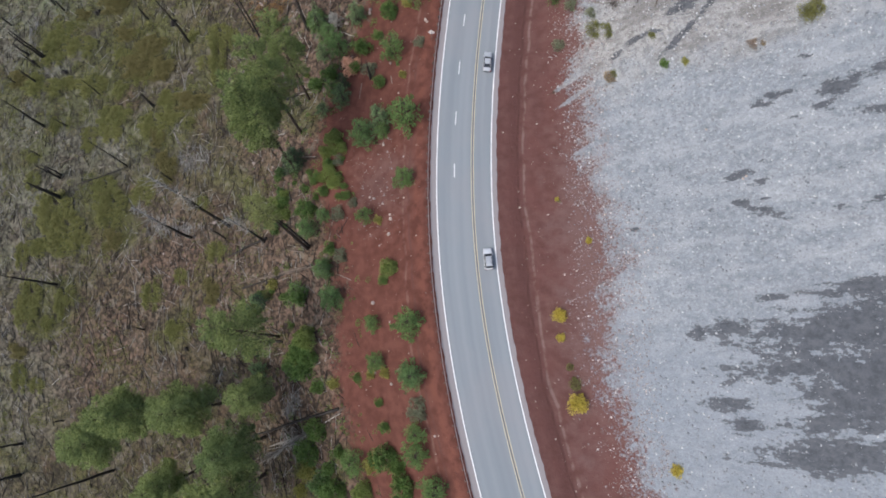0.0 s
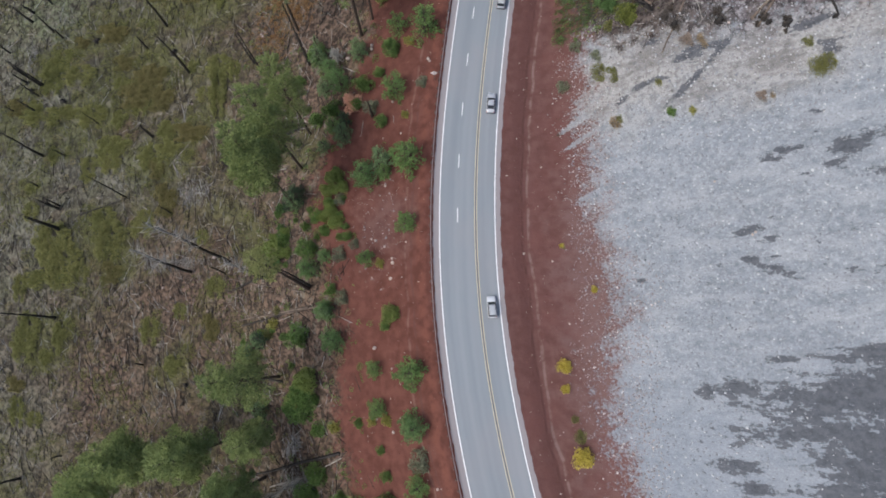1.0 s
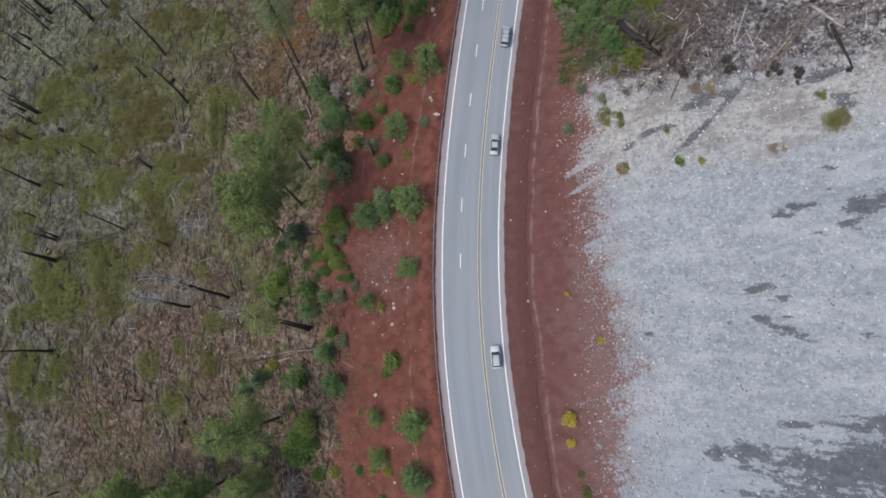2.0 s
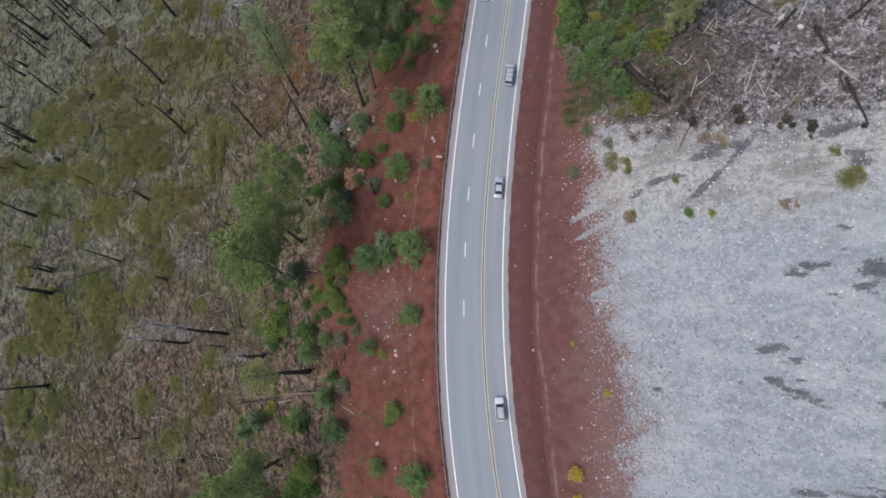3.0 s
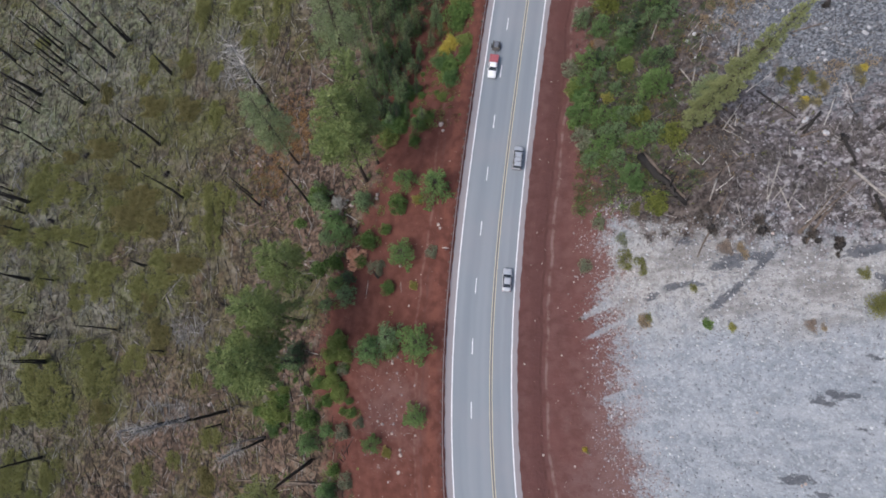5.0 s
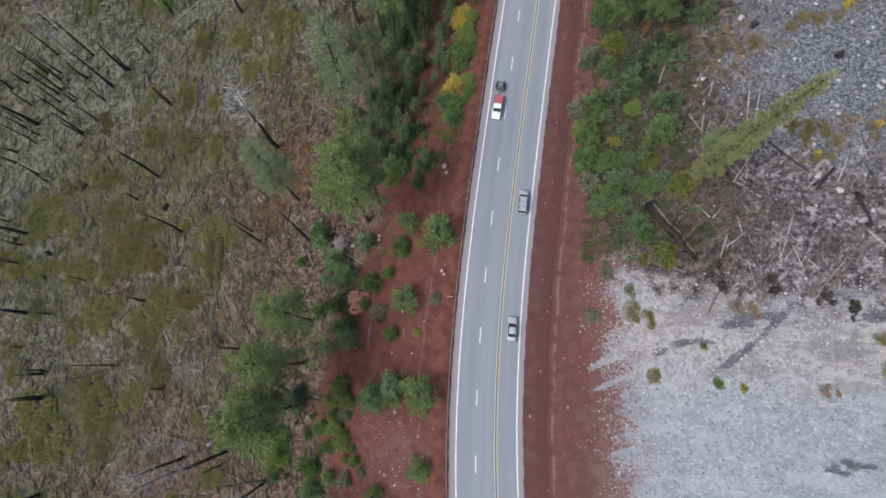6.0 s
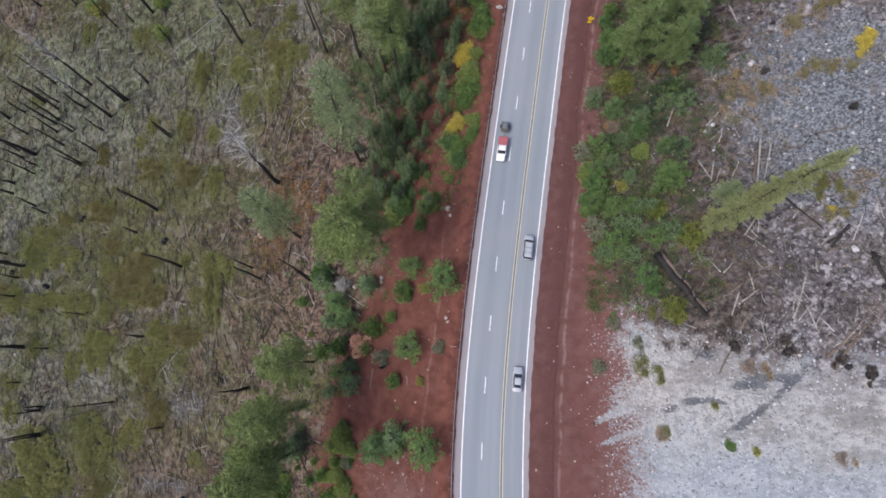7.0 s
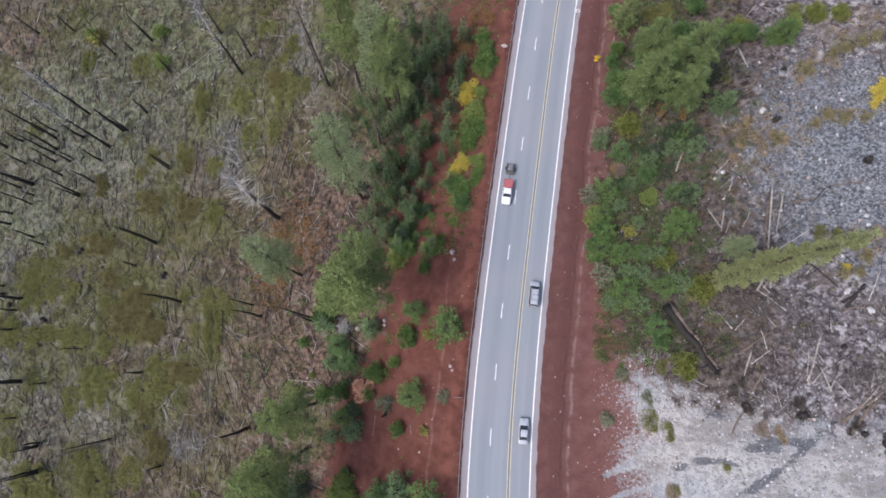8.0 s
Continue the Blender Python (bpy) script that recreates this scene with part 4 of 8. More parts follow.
def make_pole(seed, mat, name):
    """A dead branch lying on the ground, 4 m long, crooked and tapering, with broken stubs."""
    rng = np.random.default_rng(seed)
    pole = empty(name)
    t = Tubes(6)
    j = rng.normal(0, 0.05, (5, 2))
    pts = [(x, j[i][0], 0.02 + abs(j[i][1])) for i, x in enumerate(np.linspace(-2, 2, 5))]
    t.add(pts, [0.085, 0.08, 0.07, 0.055, 0.03])
    part("stem", t.mesh("stem", mat), pole)
    for i in (1, 2, 3):
        a = rng.uniform(0.3, 2.8)
        b = Tubes(4)
        p = Vector(pts[i])
        b.add([p, p + Vector((0.35, math.cos(a) * 0.4, abs(math.sin(a)) * 0.3)) * rng.uniform(0.5, 1.3)], [0.035, 0.012])
        part("broken_stub", b.mesh("broken_stub", mat), pole)
    return pole


def pole(kind, x, y, length, turn):
    """A loose branch bedded along the slope."""
    d = Vector((math.cos(radians(turn)), math.sin(radians(turn)), 0)) * length / 2
    a, b = (Vector((x + k * d.x, y + k * d.y, float(land_z(x + k * d.x, y + k * d.y)) + 0.05)) for k in (-1, 1))
    m = Matrix.Translation((a + b) / 2) @ (b - a).to_track_quat("X", "Z").to_matrix().to_4x4() @ Matrix.Diagonal((length / 4, 1.0, 1.0, 1))
    mat, lab = {"black": (CHAR, "charred branch lying on the burnt floor"), "grey": (GREYWOOD, "weathered grey branch lying on the ground"), "pale": (PALEWOOD, "bleached pale branch lying on the ground")}[kind]
    return plant("pole_" + kind, lambda: make_pole(len(kind) + 70, mat, "fallen_branch"), m, lab, "branch", "fallen branches")


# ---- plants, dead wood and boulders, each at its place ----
# dark_fir: shade among the trees is carried by the needle colour
conifer("dark_fir", -37.9, 50.4, 7.3, 1.33, "young fir with needles coloured as if shaded, below the tall pines")
conifer("dark_fir", -40.6, 49.1, 5.3, 0.96, "young fir with needles coloured as if shaded, below the tall pines")
conifer("dark_fir", -25.0, 67.6, 6.0, 1.05, "young fir with needles coloured as if shaded, below the tall pines")
conifer("dark_fir", -38.5, 51.8, 5.8, 1.05, "young fir with needles coloured as if shaded, below the tall pines")
conifer("dark_fir", -46.6, 15.2, 6.5, 1.18, "young fir with needles coloured as if shaded, below the tall pines")
conifer("dark_fir", -50.0, 2.7, 7.5, 1.36, "young fir with needles coloured as if shaded, below the tall pines")
conifer("grey", 43.8, 97.0, 11.2, 0.35, "small pale grey-green conifer with drooping boughs")
conifer("pine_b", -36.1, 68.4, 34.5, 0.74, "tall green conifer with a rounded crown")
conifer("pine_a", -37.4, 58.4, 40.2, 0.86, "tall green conifer with a full crown")
conifer("pine_open", -38.7, 48.8, 43.5, 0.86, "tall green conifer with a rounded crown")
conifer("fir_a", -38.4, 48.4, 12.2, 1.0, "dark green young fir")
conifer("pine_a", -21.7, 91.1, 41.5, 1.0, "tall green conifer with a full crown")
conifer("pine_b", -18.8, 95.0, 44.8, 0.62, "tall green conifer with a rounded crown")
conifer("grey", -25.3, 116.7, 42.2, 0.85, "pale grey-green conifer with a thin crown")
conifer("grey", -19.0, 138.5, 40.0, 0.85, "pale grey-green conifer with a thin crown")
conifer("pine_b", -15.9, 136.7, 36.2, 0.75, "tall green conifer with a rounded crown")
conifer("pine_b", -26.6, 145.7, 38.2, 0.7, "tall green conifer with a rounded crown")
conifer("grey", -40.9, 98.9, 35.8, 0.75, "pale grey-green conifer with a thin crown")
conifer("pine_open", -72.4, -11.8, 37.0, 0.95, "tall green conifer with a loose open crown")
conifer("pine_open_b", -58.1, -10.6, 36.0, 0.92, "tall green conifer with a loose open crown")
conifer("pine_b", -41.9, 6.0, 40.0, 0.84, "tall green conifer with a rounded crown")
conifer("pine_c", -46.6, -19.3, 36.2, 0.95, "tall dark green conifer with a full crown")
conifer("pine_open_b", -86.1, -19.3, 30.2, 1.0, "tall green conifer with a loose open crown")
conifer("pine_b", -46.3, -28.5, 39.0, 1.1, "tall green conifer with a rounded crown")
conifer("pine_a", -53.0, -33.4, 39.5, 1.38, "tall green conifer with a full crown")
conifer("pine_a", -44.8, -8.1, 24.0, 0.8, "tall dark green conifer with a full crown")
conifer("pine_open", -67.5, -29.0, 26.5, 0.8, "tall green conifer with a loose open crown")
conifer("thin_pine", -33.4, 26.8, 37.8, 1.0, "bare-stemmed pine with a small yellow-green crown")
conifer("larch", 41.9, 92.1, 36.5, 1.0, "slender tall larch with yellow-green needles")
conifer("pine_c", 33.2, 129.8, 23.8, 0.72, "tall dark green conifer with a full crown")
conifer("pine_c", 38.7, 126.7, 20.0, 0.6, "tall dark green conifer with a full crown")
conifer("pine_c", 40.4, 133.6, 22.2, 0.7, "tall dark green conifer with a full crown")
conifer("pine_c", 35.7, 139.7, 18.8, 0.6, "tall dark green conifer with a full crown")
conifer("young_pine_b", 32.7, 136.6, 6.4, 1.30, "round-crowned young green pine on the bank")
shrub("small", -26.8, 55.2, 1.61, 1.94)
shrub("small", -25.6, 52.0, 1.41, 1.70)
shrub("fresh", -27.3, 49.8, 1.60, 1.92)
shrub("green_b", -24.8, 47.6, 1.22, 1.47)
shrub("fresh", -28.7, 47.0, 1.60, 1.92)
shrub("fresh", -30.1, 43.6, 1.79, 2.14)
shrub("green_b", -25.5, 43.6, 1.39, 1.67)
shrub("fresh", -27.5, 41.7, 1.41, 1.69)
shrub("small", -32.6, 43.7, 1.63, 1.95)
shrub("small", -23.7, 40.3, 1.38, 1.65)
shrub("green_b", -35.0, 42.4, 1.64, 1.98)
shrub("green_b", -29.1, 39.8, 1.41, 1.69)
shrub("green_b", -31.5, 39.3, 1.25, 1.50)
shrub("small", -25.1, 38.4, 1.38, 1.66)
shrub("small", -34.0, 46.4, 1.28, 1.54)
shrub("small", -26.9, 47.2, 1.24, 1.48)
shrub("blue_a", 31.3, 134.3, 3.13, 3.76)
conifer("young_pine", 34.5, 133.0, 4.6, 0.94, "round-crowned young green pine on the bank")
conifer("fir_b", 47.2, 126.1, 5.7, 1.15, "dark green young fir on the bank")
conifer("young_pine_b", 51.3, 141.4, 4.9, 0.99, "round-crowned young green pine on the bank")
conifer("fir_a", 45.2, 132.8, 5.7, 1.14, "dark green young fir on the bank")
conifer("young_pine_b", 59.1, 138.8, 4.6, 0.94, "round-crowned young green pine on the bank")
shrub("olive_dense", 33.5, 126.8, 3.43, 3.43)
shrub("grey_leaf", 28.5, 125.8, 2.72, 2.72)
conifer("young_pine", 41.6, 122.3, 4.8, 0.98, "round-crowned young green pine on the bank")
conifer("blue_pine", 31.2, 120.8, 5.4, 1.04, "bluish-green young pine with a rounded crown")
conifer("fir_a", 27.7, 123.7, 5.1, 1.00, "dark green young fir on the bank")
conifer("fir_a", 35.9, 117.5, 6.1, 1.22, "dark green young fir on the bank")
shrub("blue_a", 35.3, 115.3, 2.57, 3.08)
conifer("fir_b", 39.7, 119.2, 5.7, 1.14, "dark green young fir on the bank")
conifer("fir_a", 42.9, 118.6, 6.1, 1.23, "dark green young fir on the bank")
shrub("rusty", 31.4, 116.9, 2.45, 2.45)
conifer("young_pine", 28.3, 112.8, 6.2, 1.25, "round-crowned young green pine on the bank")
shrub("grey_leaf", 25.0, 112.2, 2.66, 2.66)
conifer("fir_b", 32.2, 113.6, 4.6, 0.92, "dark green young fir on the bank")
shrub("fresh", 35.5, 110.7, 2.36, 2.60)
conifer("fir_a", 41.6, 109.4, 5.5, 1.10, "dark green young fir on the bank")
conifer("blue_pine", 39.4, 110.9, 3.7, 0.70, "bluish-green young pine with a rounded crown")
conifer("fir_b", 30.3, 109.2, 4.6, 0.91, "dark green young fir on the bank")
conifer("young_pine_b", 39.1, 103.2, 6.9, 1.40, "round-crowned young green pine on the bank")
shrub("yellow_green", 31.5, 103.5, 1.82, 1.82)
conifer("young_pine_b", 26.6, 107.6, 5.3, 1.04, "round-crowned young green pine on the bank")
conifer("young_pine_b", 27.4, 103.7, 5.0, 1.01, "round-crowned young green pine on the bank")
shrub("blue_a", 25.2, 101.7, 2.41, 2.89)
conifer("young_pine", 29.1, 99.3, 4.1, 0.83, "round-crowned young green pine on the bank")
shrub("green_a", 32.9, 98.9, 2.29, 2.75)
conifer("fir_a", 35.3, 98.1, 4.9, 0.97, "dark green young fir on the bank")
shrub("small", 25.0, 105.5, 1.87, 2.06)
conifer("fir_a", 33.3, 105.4, 3.8, 0.77, "dark green young fir on the bank")
shrub("fresh", 25.2, 107.6, 2.79, 3.07)
shrub("blue_a", 27.3, 104.5, 2.75, 3.30)
conifer("young_pine", 25.9, 100.3, 5.3, 1.07, "round-crowned young green pine on the bank")
conifer("young_pine", 29.8, 99.1, 4.9, 0.99, "round-crowned young green pine on the bank")
conifer("fir_a", 31.9, 94.7, 5.5, 1.11, "dark green young fir on the bank")
conifer("fir_a", 32.9, 98.6, 5.0, 0.99, "dark green young fir on the bank")
shrub("olive_dense", 36.6, 97.1, 2.56, 2.56)
conifer("fir_b", 37.3, 92.1, 5.9, 1.18, "dark green young fir on the bank")
shrub("olive_dense", 40.3, 90.6, 3.25, 3.25)
shrub("grey_leaf", 26.6, 95.1, 3.27, 3.27)
conifer("young_pine", 29.6, 92.3, 5.0, 1.02, "round-crowned young green pine on the bank")
shrub("rusty", 25.9, 96.8, 1.76, 1.58)
conifer("young_pine", 28.6, 90.4, 5.8, 1.18, "round-crowned young green pine on the bank")
conifer("fir_a", 27.1, 89.6, 5.7, 1.11, "dark green young fir on the bank")
conifer("fir_a", 31.2, 88.5, 5.1, 1.02, "dark green young fir on the bank")
conifer("blue_pine", 32.8, 84.3, 5.3, 1.02, "bluish-green young pine with a rounded crown")
shrub("blue_a", 33.4, 81.6, 2.27, 2.72)
shrub("small", 24.8, 99.0, 1.96, 2.16)
conifer("young_pine_b", 35.3, 91.7, 4.8, 0.93, "round-crowned young green pine on the bank")
conifer("fir_a", 30.4, 95.4, 4.3, 0.86, "dark green young fir on the bank")
shrub("grey_leaf", 34.2, 93.3, 1.65, 1.65)
conifer("pine_small", 33.4, 150.7, 12.5, 0.9, "middling green conifer with a broad crown")
conifer("dark_fir", -17.0, 129.0, 6.5, 0.80, "young fir with needles coloured as if shaded, among its neighbours")
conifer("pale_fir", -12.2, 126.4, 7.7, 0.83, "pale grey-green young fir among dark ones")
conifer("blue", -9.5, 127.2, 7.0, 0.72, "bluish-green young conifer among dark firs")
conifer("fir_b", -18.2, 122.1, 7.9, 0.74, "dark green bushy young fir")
conifer("dark_fir", -15.1, 117.4, 8.0, 0.87, "young fir with needles coloured as if shaded, among its neighbours")
conifer("fir_b", -13.4, 120.5, 5.8, 0.68, "dark green bushy young fir")
conifer("pale_fir", -22.5, 124.3, 5.6, 0.76, "pale grey-green young fir among dark ones")
conifer("fir_b", -21.2, 118.3, 8.8, 0.69, "dark green bushy young fir")
conifer("dark_fir", -25.2, 118.9, 6.5, 0.70, "young fir with needles coloured as if shaded, among its neighbours")
conifer("fir_b", -14.4, 135.8, 6.4, 0.80, "dark green bushy young fir")
conifer("blue", -11.7, 138.1, 9.5, 0.75, "bluish-green young conifer among dark firs")
conifer("pale_fir", -9.0, 141.8, 7.4, 0.79, "pale grey-green young fir among dark ones")
conifer("dark_fir", -7.6, 133.1, 8.8, 0.77, "young fir with needles coloured as if shaded, among its neighbours")
conifer("fir_b", -5.3, 128.2, 7.4, 0.80, "dark green bushy young fir")
conifer("blue", -3.8, 124.3, 8.1, 0.65, "bluish-green young conifer among dark firs")
conifer("fir_b", -18.0, 113.7, 6.1, 0.68, "dark green bushy young fir")
conifer("dark_fir", -16.6, 109.5, 8.0, 0.77, "young fir with needles coloured as if shaded, among its neighbours")
conifer("fir_b", -19.8, 105.8, 9.0, 0.67, "dark green bushy young fir")
conifer("blue", -11.1, 146.9, 7.6, 0.76, "bluish-green young conifer among dark firs")
conifer("fir_b", -7.7, 150.2, 8.5, 0.80, "dark green bushy young fir")
conifer("dark_fir", -14.5, 144.8, 8.2, 0.71, "young fir with needles coloured as if shaded, among its neighbours")
conifer("pale_fir", -24.5, 140.9, 5.8, 0.73, "pale grey-green young fir among dark ones")
conifer("blue", -27.2, 142.0, 8.5, 0.68, "bluish-green young conifer among dark firs")
conifer("fir_b", -20.0, 132.6, 7.9, 0.66, "dark green bushy young fir")
conifer("dark_fir", -11.9, 110.8, 6.7, 0.66, "young fir with needles coloured as if shaded, among its neighbours")
conifer("fir_b", -15.7, 104.0, 5.6, 0.94, "dark green bushy young fir")
conifer("fir_b", -33.1, 86.8, 7.4, 1.40, "dark green young fir")
conifer("blue_pine", -29.4, 81.8, 6.2, 1.12, "bluish-green young pine with a rounded crown")
conifer("bleached_fir", -28.1, 85.5, 5.9, 1.22, "bleached grey young dead fir")
conifer("fir_a", -22.1, 85.2, 7.0, 1.34, "dark green young fir")
conifer("blue_pine", -26.8, 78.2, 6.4, 1.17, "bluish-green young pine with a rounded crown")
conifer("fir_a", -31.3, 77.7, 5.7, 1.08, "dark green young fir")
conifer("young_pine", -11.7, 88.7, 6.1, 1.11, "round-crowned young green pine on red cinder")
conifer("young_pine_b", -5.1, 84.8, 8.7, 1.58, "round-crowned young green pine on red cinder")
shrub("charred", 41.4, 73.8, 1.23, 0.98)
shrub("charred", 42.9, 70.8, 1.07, 0.85)
shrub("charred", 49.2, 72.1, 1.26, 0.99)
shrub("charred", 50.2, 70.4, 0.83, 0.66)
shrub("charred", 55.8, 69.0, 1.14, 0.90)
shrub("charred", 55.0, 68.1, 0.74, 0.59)
shrub("charred", 58.8, 67.4, 1.12, 0.88)
shrub("charred", 58.4, 65.4, 0.59, 0.47)
shrub("charred", 63.6, 70.9, 0.90, 0.71)
shrub("charred", 62.9, 72.2, 0.78, 0.61)
shrub("charred", 42.4, 74.9, 0.87, 0.69)
shrub("green_a", -13.5, 83.3, 2.91, 3.77)
shrub("yellow_green", -8.7, 83.7, 1.84, 1.98)
conifer("young_pine", -12.2, 71.4, 7.5, 1.36, "round-crowned young green pine on red cinder")
shrub("orange", -23.4, 72.0, 3.20, 3.30)
shrub("green_b", -20.4, 75.7, 3.38, 4.37)
shrub("small", -16.1, 77.8, 2.09, 2.48)
shrub("grey_leaf", -5.6, 71.4, 1.75, 1.89)
conifer("young_pine_b", -27.6, 66.3, 6.0, 1.0, "round-crowned young green pine on red cinder")
conifer("fir_a", -25.1, 63.7, 7.2, 1.38, "dark green young fir")
conifer("fir_b", -30.6, 62.0, 4.7, 0.90, "dark green young fir")
shrub("small", -15.0, 64.6, 2.41, 2.88)
shrub("yellow_green", -9.7, 64.6, 1.38, 1.49)
shrub("small", -33.4, 71.0, 2.92, 3.47)
conifer("blue_pine", -19.0, 51.3, 7.8, 1.41, "bluish-green young pine with a rounded crown")
conifer("fir_b", -15.0, 53.8, 8.4, 1.60, "dark green young fir")
conifer("young_pine", -14.1, 51.2, 4.5, 0.81, "round-crowned young green pine on red cinder")
conifer("young_pine_b", -8.4, 52.8, 9.1, 1.65, "round-crowned young green pine on red cinder")
shrub("fresh", -27.1, 53.4, 2.92, 3.47)
shrub("fresh", -29.5, 50.3, 2.33, 2.75)
shrub("fresh", -24.5, 50.1, 2.05, 2.44)
shrub("small", -28.5, 47.5, 1.88, 2.24)
shrub("grey_leaf", -25.4, 47.4, 1.85, 2.00)
shrub("fresh", -27.4, 44.8, 2.48, 2.94)
shrub("small", -31.4, 44.0, 2.52, 3.00)
shrub("fresh", -26.1, 42.1, 2.45, 2.90)
shrub("small", -29.7, 40.5, 2.07, 2.47)
shrub("green_a", -33.8, 36.2, 3.14, 4.06)
conifer("blue_pine", -28.9, 34.2, 4.0, 0.73, "bluish-green young pine with a rounded crown")
shrub("grey_leaf", -25.1, 34.1, 2.21, 2.39)
shrub("fresh", -43.2, 37.1, 3.84, 4.23)
shrub("fresh", -40.5, 36.1, 2.08, 2.29)
conifer("blue_pine", -33.4, 31.0, 5.8, 1.05, "bluish-green young pine with a rounded crown")
conifer("young_pine", -18.1, 32.3, 4.7, 0.86, "round-crowned young green pine on red cinder")
shrub("yellow_green", -15.0, 30.8, 1.51, 1.63)
shrub("small", -22.9, 38.0, 1.80, 2.13)
shrub("grey_leaf", -21.3, 36.1, 1.59, 1.71)
conifer("young_pine_b", -8.7, 38.6, 5.7, 1.03, "round-crowned young green pine on red cinder")
shrub("green_b", -27.0, 25.9, 2.21, 2.86)
shrub("grey_leaf", -24.1, 24.0, 2.17, 2.35)
conifer("fir_a", -28.5, 20.8, 6.2, 1.18, "dark green young fir")
shrub("yellow_green", -43.3, 18.6, 2.06, 2.06)
conifer("fir_b", -48.0, 14.9, 5.6, 1.06, "dark green young fir")
conifer("young_pine", -35.7, 16.6, 5.8, 1.05, "round-crowned young green pine on red cinder")
shrub("fresh", -41.4, 41.9, 1.77, 1.94)
shrub("fresh", -8.1, 102.9, 2.75, 3.27)
conifer("young_pine_b", -9.1, 101.5, 4.9, 0.89, "round-crowned young green pine on red cinder")
shrub("green_a", -13.6, 103.0, 2.61, 3.13)
shrub("fresh", -16.6, 100.9, 3.29, 3.90)
shrub("green_b", -10.0, 98.1, 2.11, 2.74)
shrub("small", -11.0, 110.0, 1.41, 1.55)
shrub("small", -8.2, 109.7, 1.38, 1.52)
shrub("fresh", -3.5, 107.7, 1.51, 1.66)
shrub("small", -9.5, 105.6, 1.55, 1.71)
shrub("green_b", -29.1, 71.6, 3.28, 4.25)
shrub("small", -21.8, 71.4, 2.12, 2.52)
shrub("grey_leaf", -18.2, 69.5, 2.49, 2.69)
shrub("small", -39.1, 82.8, 2.21, 2.44)
shrub("small", -48.9, 37.1, 1.81, 1.99)
conifer("blue_pine", -28.6, 21.4, 5.7, 1.03, "bluish-green young pine with a rounded crown")
conifer("blue_pine", -26.2, 14.6, 6.6, 1.20, "bluish-green young pine with a rounded crown")
shrub("green_b", -35.9, 15.2, 3.55, 4.59)
shrub("fresh", -11.9, 19.1, 2.74, 3.25)
shrub("small", -13.5, 17.3, 1.79, 2.12)
conifer("young_pine_b", -15.6, 8.1, 4.6, 0.83, "round-crowned young green pine on red cinder")
conifer("young_pine_b", -7.5, 7.5, 7.6, 1.38, "round-crowned young green pine on red cinder")
shrub("fresh", -32.8, 5.3, 3.71, 4.41)
shrub("green_a", -35.2, 2.8, 3.31, 4.29)
conifer("young_pine_b", -14.9, -0.1, 5.2, 0.94, "round-crowned young green pine on red cinder")
shrub("yellow_green", -16.1, -3.1, 1.60, 1.73)
shrub("small", -19.8, -3.8, 1.64, 1.94)
shrub("yellow_green", -13.0, -2.5, 1.76, 1.90)
conifer("blue_pine", -6.8, -3.0, 7.2, 1.31, "bluish-green young pine with a rounded crown")
shrub("grey_leaf", -5.3, -9.5, 2.91, 3.15)
shrub("small", -14.1, -9.0, 1.57, 1.86)
shrub("small", -12.9, -13.6, 1.94, 2.31)
shrub("fresh", -36.4, 0.5, 3.20, 3.52)
shrub("green_a", -32.8, 0.8, 3.06, 3.97)
shrub("yellow_green", -26.0, -5.4, 1.91, 2.07)
shrub("small", -30.5, -6.3, 2.60, 3.09)
conifer("young_pine", -5.8, -14.2, 5.7, 1.03, "round-crowned young green pine on red cinder")
conifer("young_pine", -5.7, -18.1, 6.6, 1.19, "round-crowned young green pine on red cinder")
shrub("green_a", -12.7, -20.1, 3.85, 5.00)
shrub("yellow_green", -16.4, -21.8, 2.59, 2.79)
conifer("young_pine", -20.6, -22.0, 6.7, 1.21, "round-crowned young green pine on red cinder")
shrub("yellow_green", -32.8, -25.7, 3.15, 3.15)
shrub("green_b", -24.3, -20.6, 2.30, 2.98)
shrub("small", -26.6, -24.5, 2.54, 3.02)
shrub("green_b", -9.8, -21.6, 2.65, 3.44)
shrub("green_a", -30.5, -16.0, 3.25, 4.21)
conifer("fir_b", -47.6, -2.2, 6.8, 1.30, "dark green young fir")
shrub("small", -40.3, 15.7, 1.63, 1.80)
shrub("small", -47.2, 16.7, 1.87, 2.06)
conifer("fir_a", -51.8, 11.8, 6.5, 1.23, "dark green young fir")
conifer("young_pine_b", -2.0, -24.5, 7.0, 1.27, "round-crowned young green pine on red cinder")
shrub("green_a", -8.7, -25.4, 3.40, 4.41)
shrub("fresh", -18.4, -28.0, 3.26, 3.87)
shrub("green_a", -25.6, -29.6, 3.81, 4.93)
shrub("yellow_green", -35.3, -30.7, 2.50, 2.50)
conifer("pale_fir", -8.1, 103.0, 7.4, 0.68, "pale grey-green young fir among dark ones")
conifer("fir_a", -22.8, 130.2, 8.4, 0.66, "dark green young fir among its neighbours")
conifer("dark_fir", -28.2, 120.7, 9.0, 0.61, "young fir with needles coloured as if shaded, among its neighbours")
conifer("blue", -18.3, 126.4, 8.4, 0.60, "bluish-green young conifer among dark firs")
conifer("fir_b", -35.3, 128.3, 9.2, 0.63, "dark green bushy young fir")
conifer("fir_b", -34.0, 91.0, 6.4, 0.69, "dark green bushy young fir")
conifer("pale_fir", -9.7, 155.3, 9.4, 0.71, "pale grey-green young fir among dark ones")
conifer("dark_fir", -5.0, 144.9, 7.2, 0.74, "young fir with needles coloured as if shaded, among its neighbours")
